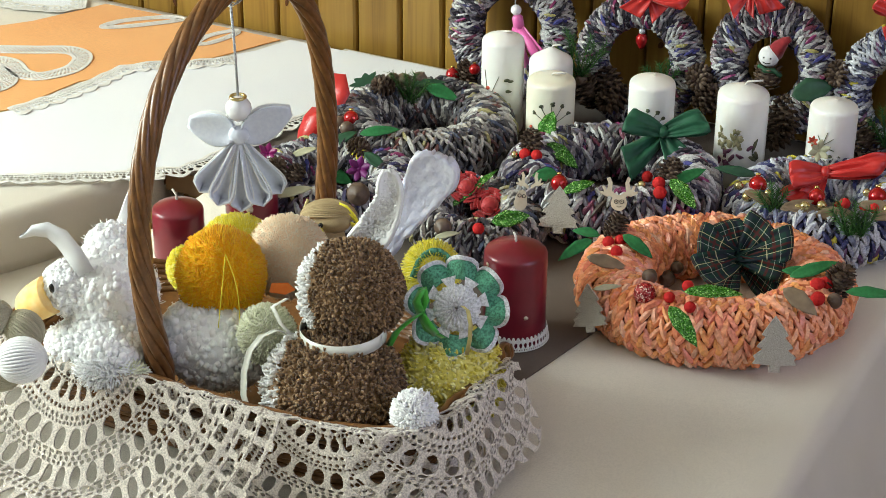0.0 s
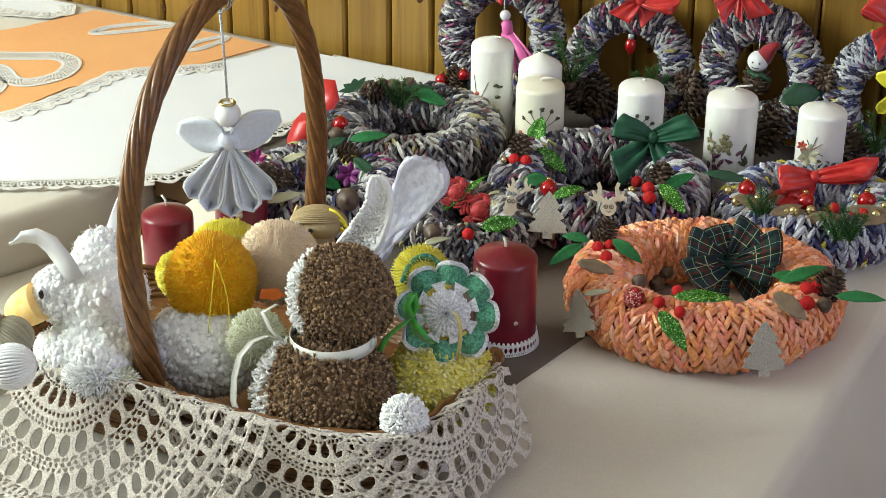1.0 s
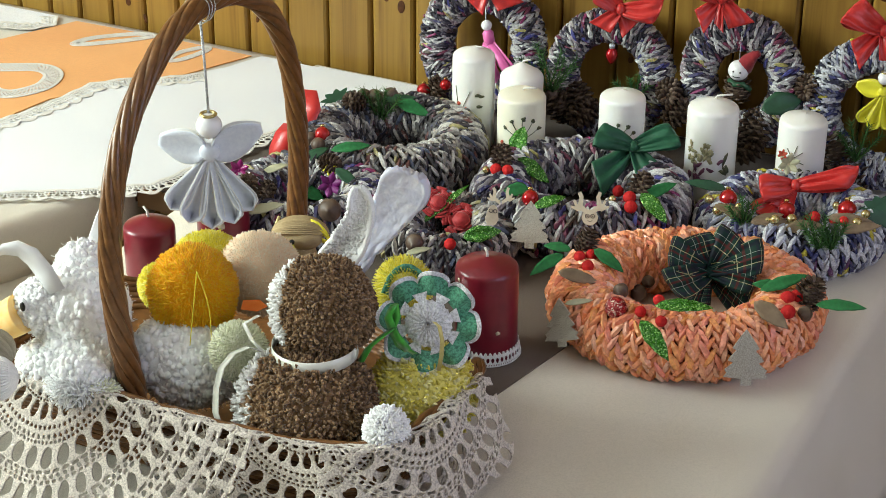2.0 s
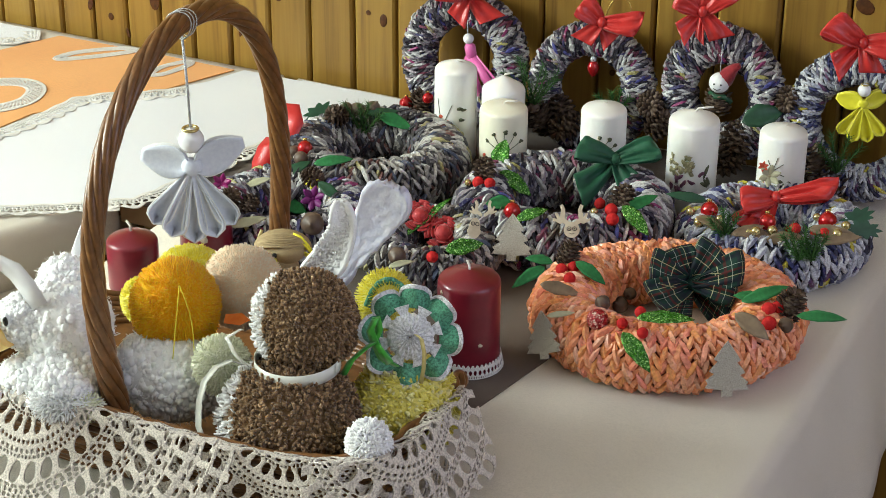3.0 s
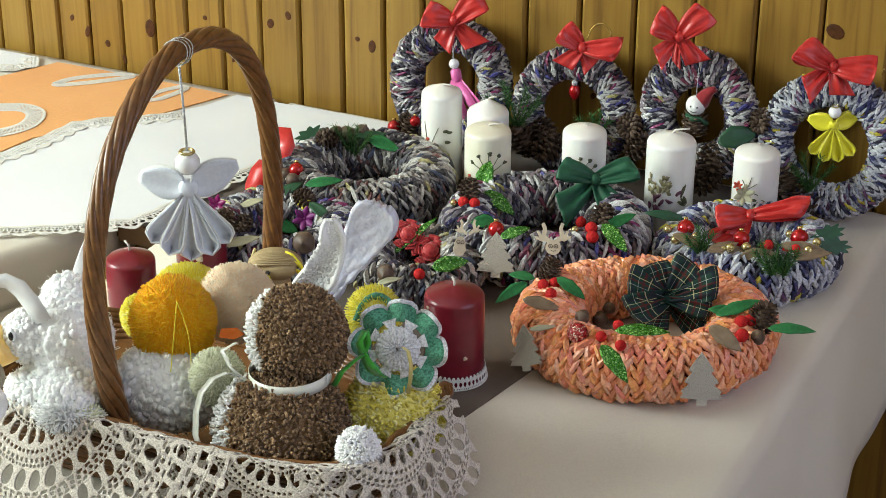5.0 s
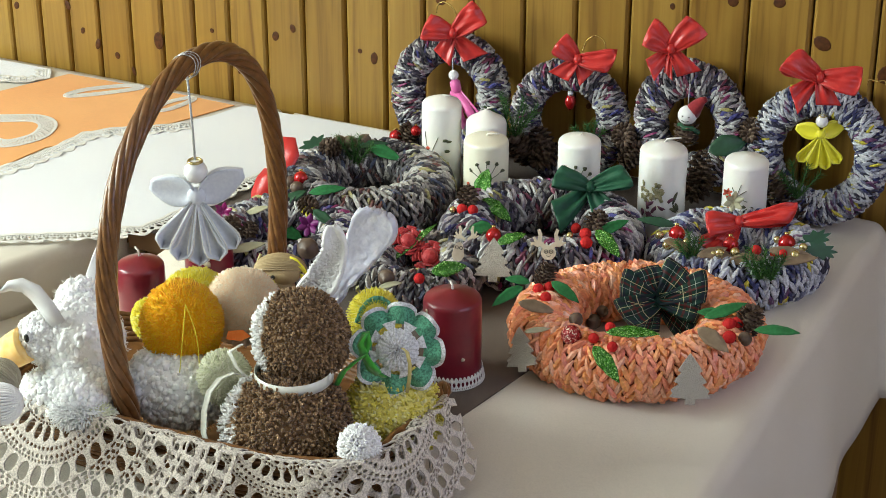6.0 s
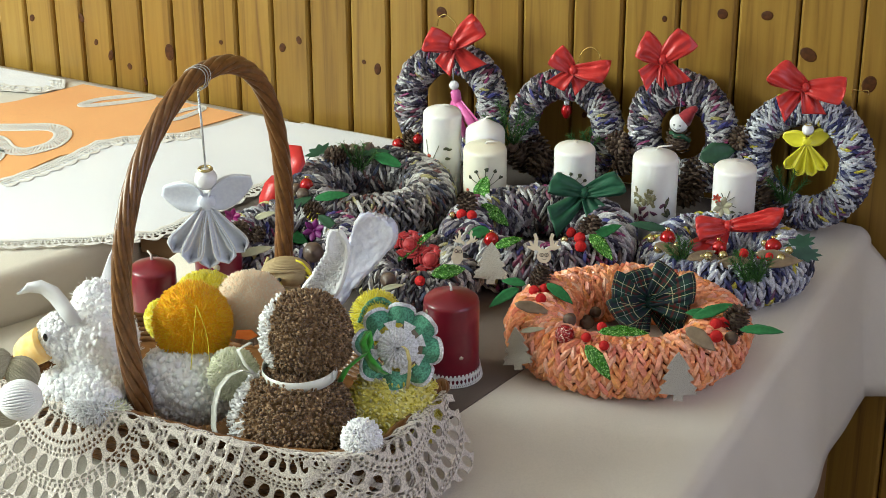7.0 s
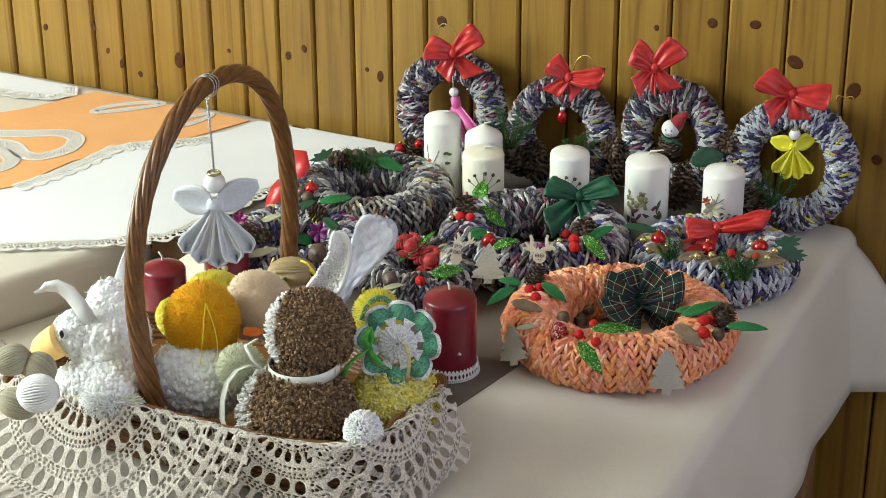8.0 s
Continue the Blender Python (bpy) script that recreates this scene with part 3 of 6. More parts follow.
# ---- wreaths ----
def braid(R, r, cols, rows, w, squash=1.0, seed=0, slant=0.48):
    """Strands wound round a ring in slanting pairs, like plaits."""
    rnd = random.Random(seed)
    s = Shape()
    for i in range(cols):
        for side in (0, 1):
            a0 = 2 * math.pi * (i + 0.30 + 0.40 * side) / cols
            ph = rnd.uniform(-0.25, 0.25)
            for j in range(rows):
                b = 2 * math.pi * (j + 0.5 * side + ph * 0.4) / rows
                a = a0 + rnd.uniform(-0.12, 0.12) / cols
                rr = r * (1 + rnd.uniform(-0.10, 0.07))
                out = polar(math.cos(b), a) + Vector((0, 0, math.sin(b) * squash))
                p = polar(R, a) + Vector((out.x * rr, out.y * rr, out.z * rr))
                tang = polar(-math.sin(b), a) + Vector((0, 0, math.cos(b)))
                along = polar(1, a + math.pi / 2)
                sl = (slant if side else -slant) + rnd.uniform(-0.28, 0.28)
                d = (tang + along * sl).normalized()
                up = (out - d * out.dot(d)).normalized()
                s.strand(p, d, up, 2 * math.pi * r / rows * rnd.uniform(1.3, 1.75), w * rnd.uniform(0.75, 1.2), w * 1.15 * rnd.uniform(0.8, 1.25))
    return s


def wreath(label, m, R, r, material, core, cols, rows, w, squash=1.0, seed=0, group="flat wreaths on the table", oval=1.0, slant=0.48):
    """A ring wound of paper strands; its origin is the middle of the ring."""
    t = thing("wreath", m, label, "wreath", group)
    c = Shape()
    n1, n2 = 48, 14
    vs = [polar(R + r * 0.9 * math.cos(2 * math.pi * j / n2), 2 * math.pi * i / n1, r * 0.9 * squash * math.sin(2 * math.pi * j / n2)) for i in range(n1) for j in range(n2)]
    c.add(vs, [(i * n2 + j, (i + 1) % n1 * n2 + j, (i + 1) % n1 * n2 + (j + 1) % n2, i * n2 + (j + 1) % n2) for i in range(n1) for j in range(n2)])
    # hand-made rings are a little narrower one way
    o = Matrix.Rotation(radians(25.7), 4, "Z") @ Matrix.Diagonal((1, oval, 1, 1)) @ Matrix.Rotation(radians(-25.7), 4, "Z")
    # the core's dark colour carries the shade between the strands
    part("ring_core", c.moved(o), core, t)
    tagged(part("braid", braid(R, r, cols, rows, w, squash, seed, slant).moved(o), material, t, "", False), kind="stuff")
    return t


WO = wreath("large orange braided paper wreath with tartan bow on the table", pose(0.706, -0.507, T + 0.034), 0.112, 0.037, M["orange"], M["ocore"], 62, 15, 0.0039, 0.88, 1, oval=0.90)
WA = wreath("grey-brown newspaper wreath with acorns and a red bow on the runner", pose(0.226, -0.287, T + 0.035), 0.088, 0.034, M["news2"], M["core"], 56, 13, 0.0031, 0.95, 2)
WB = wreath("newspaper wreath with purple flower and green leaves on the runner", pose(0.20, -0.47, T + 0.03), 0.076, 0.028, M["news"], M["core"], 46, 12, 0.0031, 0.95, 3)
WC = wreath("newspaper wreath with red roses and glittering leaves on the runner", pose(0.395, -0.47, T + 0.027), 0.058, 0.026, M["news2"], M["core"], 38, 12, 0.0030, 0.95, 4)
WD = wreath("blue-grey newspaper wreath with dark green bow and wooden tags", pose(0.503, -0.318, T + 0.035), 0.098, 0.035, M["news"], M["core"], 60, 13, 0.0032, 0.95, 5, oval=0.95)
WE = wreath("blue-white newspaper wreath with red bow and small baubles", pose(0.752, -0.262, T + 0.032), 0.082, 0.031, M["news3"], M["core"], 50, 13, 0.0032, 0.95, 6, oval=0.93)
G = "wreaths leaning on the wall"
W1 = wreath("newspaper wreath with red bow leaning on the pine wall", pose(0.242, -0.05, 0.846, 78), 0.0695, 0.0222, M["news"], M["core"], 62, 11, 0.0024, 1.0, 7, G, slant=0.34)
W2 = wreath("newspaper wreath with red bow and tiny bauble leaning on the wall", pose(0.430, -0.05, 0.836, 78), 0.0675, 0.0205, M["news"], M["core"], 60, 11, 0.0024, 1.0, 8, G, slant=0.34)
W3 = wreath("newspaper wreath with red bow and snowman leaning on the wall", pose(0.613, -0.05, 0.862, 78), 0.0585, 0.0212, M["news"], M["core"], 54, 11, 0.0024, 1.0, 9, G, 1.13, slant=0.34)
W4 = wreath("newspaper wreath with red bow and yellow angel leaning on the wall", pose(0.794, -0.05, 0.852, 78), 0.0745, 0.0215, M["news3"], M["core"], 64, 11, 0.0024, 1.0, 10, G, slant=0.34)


# ---- candles ----
def candle(label, x, y, r, h, wax, z=T, wick=(0.006, 0.0, 0.010), dome=0.012):
    t = thing("candle", pose(x, y, z), label, "candle", "pillar candles")
    part("wax_body", Shape().lathe([(r * 0.96, 0), (r, 0.003), (r, h - 0.006), (r * 0.99, h - 0.003), (r * 0.96, h - 0.0008), (r * 0.90, h + dome * 0.12), (r * 0.55, h + dome * 0.5), (r * 0.15, h + dome * 0.95), (0.002, h + dome)], 40), wax, t)
    q = Vector((0, 0, h + dome - 0.002))
    part("wick", Shape().tube([q, q + Vector((wick[0] * 0.15, wick[1] * 0.15, wick[2] * 0.6)), q + Vector(wick)], [0.0016, 0.0014, 0.0012], 6), M["wick"], t)
    return t


C1 = candle("tall white pillar candle with pressed flowers behind a wreath", 0.283, -0.165, 0.028, 0.128, M["wax_white"], T + 0.0025, (0.014, -0.002, 0.004), 0.010)
C2 = candle("white pillar candle with a peaked top beside another", 0.352, -0.165, 0.0285, 0.112, M["wax_white"], T + 0.0025, (0.012, 0.0, 0.008), 0.016)
C2B = candle("cream pillar candle with a pressed dill flower", 0.378, -0.222, 0.031, 0.110, M["wax_cream"], T + 0.0025, (0.02, 0.0, 0.008), 0.006)
C3 = candle("short white pillar candle with pressed red flowers", 0.504, -0.195, 0.029, 0.122, M["wax_white"], T + 0.0025, (0.004, 0, 0.003), 0.008)
C4 = candle("white pillar candle with olive and plum pressed leaves", 0.615, -0.170, 0.032, 0.120, M["wax_white"], T + 0.0025, (0.022, 0.004, 0.010), 0.010)
C5 = candle("short white pillar candle with pressed flowers at its foot", 0.727, -0.160, 0.0295, 0.122, M["wax_white"], T + 0.0012, (0.003, 0, 0.002), 0.008)
R1 = candle("dark red pillar candle with white lace round its foot", 0.533, -0.655, 0.034, 0.105, M["wax_red"], T + 0.0025, (-0.003, 0, 0.012), 0.010)
R2 = candle("small dark red pillar candle beside the basket", 0.108, -0.665, 0.030, 0.062, M["wax_red"], T + 0.0012, (-0.006, 0, 0.014), 0.010)
R3 = candle("dark red pillar candle behind the hanging angel", 0.162, -0.592, 0.031, 0.085, M["wax_red"], T + 0.0012, (0.0, 0, 0.010), 0.008)

# ---- the basket and what lies in it ----
# directions of the front of the display: across, up and towards the viewer's side
ACROSS, UPWARD, OUT = Vector((0.901, 0.433, 0.0)), Vector((-0.190, 0.395, 0.899)), Vector((0.389, -0.810, 0.438))
FACE = Matrix((ACROSS, UPWARD, OUT)).transposed().to_4x4()


def facing(p):
    """A pose at p whose x runs across, y up and z towards the room."""
    return Matrix.Translation(p) @ FACE


BX, BY, BA, BB, RIM = 0.335, -0.850, 0.275, 0.184, 0.842


def rim_point(a, k=1.0):
    """A point of the basket's rounded oblong outline at the angle a."""
    c, s = math.cos(a), math.sin(a)
    e = 2.1 if s > 0 else 4.6
    q = (abs(c) ** e + abs(s) ** e) ** (-1 / e)
    return Vector((BX + BA * k * q * c, BY + BB * k * q * s * (0.88 if s > 0 else 1.0), 0))


def sag(a):
    """How far the basket's edge lies lower at its back and its far end."""
    u = min(1.0, max(0.0, (math.sin(a) - 0.15) / 0.6))
    v = min(1.0, max(0.0, (-math.cos(a) - 0.35) / 0.5))
    return 0.062 * max(u * u * (3 - 2 * u), v * v * (3 - 2 * v) * 0.9)


def basket():
    t = thing("basket", Matrix(), "brown wicker basket with a tall twisted handle and crocheted lining", "basket")
    body = Shape()
    n = 110
    for i in range(12):
        z = T + 0.010 + 0.0075 * i
        k = 0.86 + 0.11 * i / 11
        body.ring([rim_point(2 * math.pi * j / n, k + 0.006 * (1 if (j // 2 + i) % 2 else -1)) + Vector((0, 0, T + 0.010 + (z - T - 0.010) * (1 - sag(2 * math.pi * j / n) / 0.085))) for j in range(n)], 0.0040, 6)
    part("wicker_body", body, M["wicker"], t)
    part("basket_floor", Shape().slab([tuple(rim_point(2 * math.pi * j / 60, 0.86).to_2d()) for j in range(60)], T + 0.004, T + 0.010), M["wicker"], t, "", False)
    rim = Shape()
    for q in range(4):
        rim.ring([rim_point(2 * math.pi * j / 160, 0.975 + 0.018 * math.cos(j * 0.55 + q * math.pi / 2)) + Vector((0, 0, RIM - 0.006 - sag(2 * math.pi * j / 160) + 0.006 * math.sin(j * 0.55 + q * math.pi / 2))) for j in range(160)], 0.0042, 6)
    part("rim", rim, M["wicker"], t)
    arch = [(-1.004, 0.80), (-1.003, 0.836), (-1.016, 0.903), (-1.022, 0.971), (-1.014, 1.032), (-0.992, 1.085), (-0.957, 1.127), (-0.907, 1.160), (-0.852, 1.174), (-0.786, 1.166), (-0.731, 1.130), (-0.699, 1.077), (-0.684, 1.017), (-0.680, 0.951), (-0.688, 0.88), (-0.694, 0.80)]
    pts = []
    for i in range(len(arch) - 1):
        p0, p1, p2, p3 = (Vector(arch[min(max(j, 0), len(arch) - 1)]) for j in (i - 1, i, i + 1, i + 2))
        for k in range(8):
            u = k / 8
            pts.append(0.5 * ((2 * p1) + (p2 - p0) * u + (2 * p0 - 5 * p1 + 4 * p2 - p3) * u * u + (3 * p1 - p0 - 3 * p2 + p3) * u ** 3))
    pts.append(Vector(arch[-1]))
    core = part("handle", Shape().tube([(0.32, p.x, p.y) for p in pts], 0.0065, 8), M["wicker"], t, "twisted wicker handle")
    for q in range(7):
        rod, run = [], 0.0
        for i, p in enumerate(pts):
            d = (pts[min(i + 1, len(pts) - 1)] - pts[max(i - 1, 0)]).normalized()
            if i:
                run += (pts[i] - pts[i - 1]).length
            fat = 1.0 + 0.35 * max(0, (1.0 - p.y) / 0.2) * (1 if p.x < -0.85 else 0.2)
            a = run * 27 + 2 * math.pi * q / 7
            nrm = Vector((0, -d.y, d.x))
            rod.append(Vector((0.32, p.x, p.y)) + (Vector((1, 0, 0)) * math.cos(a) + nrm * math.sin(a)) * 0.0068 * fat)
        part("rod", Shape().tube(rod, 0.0047, 7), M["wicker"], core)
    wire = Shape()
    for q in range(3):
        wire.ring([(0.32 + 0.0135 * math.cos(2 * math.pi * j / 20), -0.857 + 0.005 * q + 0.003 * math.sin(4 * math.pi * j / 20), 1.172 + 0.0135 * math.sin(2 * math.pi * j / 20)) for j in range(20)], 0.0006, 5)
    part("wire_loop", wire, M["silver"], t, "thin silver wire wound round the handle")
    return t


basket()


def crochet_sheet(name, label, flat, solid, parent=None, thick=0.0016, material=None, category="doily", step=(300, 150), span=(-1, 1, 0, 1)):
    """A sheet with real holes: flat(u, v) gives the place, solid(u, v) where there is thread."""
    nu, nv = step
    us = np.linspace(span[0], span[1], nu + 1)
    vs = np.linspace(span[2], span[3], nv + 1)
    U, V = np.meshgrid(us, vs)
    P = flat(U, V)
    uc, vc = (U[:-1, :-1] + U[1:, 1:]) / 2, (V[:-1, :-1] + V[1:, 1:]) / 2
    keep = solid(uc, vc)
    idx = np.arange((nu + 1) * (nv + 1)).reshape(nv + 1, nu + 1)
    quads = np.stack([idx[:-1, :-1][keep], idx[:-1, 1:][keep], idx[1:, 1:][keep], idx[1:, :-1][keep]], 1)
    used, inv = np.unique(quads, return_inverse=True)
    me = bpy.data.meshes.new(name)
    me.from_pydata(P.reshape(-1, 3)[used].tolist(), [], inv.reshape(-1, 4).tolist())
    me.polygons.foreach_set("use_smooth", [True] * len(me.polygons))
    me.materials.append(material or M["crochet"])
    ob = new(name, me)
    sm = ob.modifiers.new("smooth", "SMOOTH")
    sm.factor, sm.iterations = 0.5, 3
    so = ob.modifiers.new("solid", "SOLIDIFY")
    so.thickness, so.offset = thick, 0
    ob.parent = parent
    return tagged(ob, label, category) if category else ob


RINGS = [(0.030, 0.036, 22, 0.55), (0.040, 0.054, 26, 0.62), (0.058, 0.0615, 70, 0.5), (0.0655, 0.0695, 70, 0.5), (0.076, 0.092, 30, 0.66), (0.097, 0.101, 90, 0.5), (0.106, 0.122, 44, 0.6), (0.126, 0.130, 110, 0.5), (0.136, 0.153, 54, 0.62), (0.158, 0.163, 120, 0.5)]


def doily_thread(lift, edge):
    def solid(s, d):
        rho, th = np.hypot(s, d + lift), np.arctan2(s, d + lift)
        ok = rho < edge + 0.006 * np.abs(np.cos(th * 14))
        for r0, r1, n, w in RINGS:
            f = (th * n / (2 * np.pi)) % 1.0 - 0.5
            e = ((rho - (r0 + r1) / 2) / ((r1 - r0) / 2)) ** 2 + (f / (w / 2)) ** 2
            ok &= e > 1
        # the net of fine threads between the bands
        f = (th * 100 / (2 * np.pi)) % 1.0 - 0.5
        for r0 in (0.018, 0.024, 0.0725, 0.1035, 0.1325, 0.168, 0.19, 0.205):
            ok &= ~((np.abs(rho - r0) < 0.0013) & (np.abs(f) < 0.28))
        f = (th * 64 / (2 * np.pi)) % 1.0 - 0.5
        for r0, r1 in ((0.037, 0.0395), (0.0935, 0.096), (0.1235, 0.1255), (0.1545, 0.157), (0.172, 0.182), (0.195, 0.203), (0.210, 0.222), (0.226, 0.231)):
            ok &= ~((rho > r0) & (rho < r1) & (np.abs(f) < 0.33))
        return ok
    return solid


# arc length round the rim
_ang = np.linspace(-math.pi * 1.5, math.pi * 0.5, 1201)
_rim = np.array([tuple(rim_point(a)) for a in _ang])
_len = np.concatenate([[0], np.cumsum(np.hypot(*np.diff(_rim[:, :2], axis=0).T))])
_sag = np.array([sag(a) for a in _ang])
_nrm = np.stack([np.gradient(_rim[:, 1], _len), -np.gradient(_rim[:, 0], _len)], 1)


def doily(label, angle, lift, edge, half, gap, flare, drop=0.15):
    mid = np.interp(angle, _ang, _len)

    def flat(s, d):
        q = mid + s
        x, y = np.interp(q, _len, _rim[:, 0]), np.interp(q, _len, _rim[:, 1])
        nx, ny = np.interp(q, _len, _nrm[:, 0]), np.interp(q, _len, _nrm[:, 1])
        rho = np.hypot(s, d + lift)
        down = np.maximum(d, 0)
        off = gap + 0.004 + flare * down + 0.004 * np.sin(s * 55 + angle * 7) * down / 0.08 + 0.0012 * np.cos(rho * 2 * math.pi / 0.03)
        z = RIM + 0.006 - down * 0.94 + 0.0
        inside = np.minimum(d, 0)
        off += inside * 0.8
        z = np.where(d < 0.006, RIM + 0.0065 + 0.003 * np.cos(np.clip(d / 0.02, -1, 1) * 2) - 0.003 + np.minimum(0, inside + 0.012) * 0.8 - np.maximum(d, 0) * 0.6, z)
        z = z - np.interp(q, _len, _sag) * (0.25 if gap > 0.005 and gap < 0.008 else 1.0)
        low = np.maximum(0, T + 0.004 + gap - z)
        off, z = off + low, np.maximum(z, T + 0.004 + gap + 0.001 * np.sin(s * 90))
        return np.stack([x + nx * off, y + ny * off, z], -1)

    t = thing("doily", Matrix(), label, "doily", "crochet doilies on the basket")
    thread = doily_thread(lift, edge)
    seam = edge - 0.016
    cut = dict(step=(int(2 * half / 0.00105), int((drop + 0.02) / 0.00105)), span=(-half, half, -0.02, drop), category="")
    crochet_sheet("openwork", "", flat, lambda u, v: thread(u, v) & (np.hypot(u, v + lift) < seam), t, **cut)
    for keep in (-1, 1):
        rim_edge = crochet_sheet("scalloped_edge", "", flat, lambda u, v: thread(u, v) & (np.hypot(u, v + lift) >= seam) & (u * keep > 0), t, **cut)
        tagged(rim_edge, "dense scalloped crochet edging")
    return t


doily("beige cotton crochet doily draped over the basket's front rim", -0.95, 0.030, 0.180, 0.185, 0.003, 0.16, 0.098)
doily("beige cotton crochet doily draped over the basket beside its handle", -1.86, 0.022, 0.225, 0.225, 0.0055, 0.75, 0.2)
doily("beige cotton crochet doily hanging over the basket's end", -0.50, 0.040, 0.150, 0.105, 0.0085, 0.34, 0.090)


# ---- wool toys ----
def tuft_ball(s, c, radii, count, length, w, keep=None, seed=0, droop=0.0, jitter=0.35, turn=None, clump=1.0):
    """Short yarn ends standing out of a ball."""
    rnd = random.Random(seed)
    c = Vector(c)
    for i in range(count):
        z = 1 - 2 * (i + 0.5) / count
        a = i * 2.399963
        n = Vector((math.sqrt(1 - z * z) * math.cos(a), math.sqrt(1 - z * z) * math.sin(a), z))
        n = (n + Vector((rnd.uniform(-1, 1), rnd.uniform(-1, 1), rnd.uniform(-1, 1))) * 0.05).normalized()
        if keep and not keep(n):
            continue
        p = Vector((n.x * radii[0], n.y * radii[1], n.z * radii[2])) * (1 + rnd.uniform(-0.05, 0.04) + 0.05 * noise.noise(n * 2.5 + c * 30))
        d = (n + Vector((rnd.uniform(-1, 1), rnd.uniform(-1, 1), rnd.uniform(-1, 1))) * jitter + Vector((0, 0, -droop))).normalized()
        p = turn @ p if turn else p
        d = turn @ d if turn else d
        s.strand(c + p, d, d.orthogonal().normalized(), length * rnd.uniform(0.8, 1.2), w * rnd.uniform(0.8, 1.2) * clump, w * rnd.uniform(0.8, 1.2) * clump)
    return s


def fibre_ball(s, c, radii, count, length, w, seed=0, jitter=0.25, lumpy=0.0):
    """Thin yarn fibres standing out of a ball, each a slender spike."""
    rnd = random.Random(seed)
    c = Vector(c)
    for i in range(count):
        z = 1 - 2 * (i + 0.5) / count
        a = i * 2.399963
        n = Vector((math.sqrt(1 - z * z) * math.cos(a), math.sqrt(1 - z * z) * math.sin(a), z))
        d = (n + Vector((rnd.uniform(-1, 1), rnd.uniform(-1, 1), rnd.uniform(-1, 1))) * jitter).normalized()
        p = c + Vector((n.x * radii[0], n.y * radii[1], n.z * radii[2])) * (1 + rnd.uniform(-0.06, 0.03) + lumpy * noise.noise(n * 6 + c * 9 + Vector((seed, 0, 0))))
        u = d.orthogonal().normalized()
        v = d.cross(u)
        ln = length * rnd.uniform(0.7, 1.25)
        b = [p - d * ln * 0.6 + (u * math.cos(k * 2.0944) + v * math.sin(k * 2.0944)) * w for k in range(3)]
        e = [p + d * ln * 0.4 + (u * math.cos(k * 2.0944) + v * math.sin(k * 2.0944)) * w * 0.55 for k in range(3)]
        s.add(b + e, [(0, 1, 4, 3), (1, 2, 5, 4), (2, 0, 3, 5), (3, 4, 5)])
    return s


def blob(c, radii, rough=0.08):
    return Shape().ball(c, 1, 24, 14, radii, rough=rough)


def spline(pts, steps=8):
    """Points along a smooth curve through pts."""
    out, n = [], len(pts)
    for i in range(n - 1):
        p0, p1, p2, p3 = (Vector(pts[min(max(k, 0), n - 1)]) for k in (i - 1, i, i + 1, i + 2))
        for k in range(steps):
            u = k / steps
            out.append(0.5 * (2 * p1 + (p2 - p0) * u + (2 * p0 - 5 * p1 + 4 * p2 - p3) * u * u + (3 * p1 - p0 - 3 * p2 + p3) * u ** 3))
    return out + [Vector(pts[-1])]


def ear_shape(mid, halves, cup, thick=0.004, lumps=0.002, curl=0.0):
    """A cupped ear along a curve: half widths along it, a rounded tip, its hollow towards the room."""
    line = spline(mid)
    n = len(line)
    grid = []
    for i, p in enumerate(line):
        u = i / (n - 1)
        q = u * (len(halves) - 1)
        k = min(int(q), len(halves) - 2)
        w = halves[k] + (halves[k + 1] - halves[k]) * (q - k)
        if u > 0.78:
            w *= math.sqrt(max(0.09, 1 - ((u - 0.78) / 0.22) ** 2))
        along = (line[min(i + 1, n - 1)] - line[max(i - 1, 0)]).normalized()
        side = along.cross(OUT).normalized()
        row = []
        for j in range(15):
            v = j / 7 - 1
            lump = lumps * noise.noise(Vector((u * 11, v * 4, thick * 900)))
            row.append(p + side * (w * v * (1 - 0.25 * cup * abs(v))) + OUT * (w * cup * v * v + lump + curl * u * u))
        grid.append(row)
    return Shape().sheet(grid, thick)


def ribbon(pts, side, width, thick=0.0006, uv=None):
    """A band along pts, laid out along side."""
    side = [Vector(s) for s in side] if isinstance(side, list) else [Vector(side)] * len(pts)
    return Shape().sheet([[Vector(p) - s * width / 2, Vector(p), Vector(p) + s * width / 2] for p, s in zip(pts, side)], thick, uv)


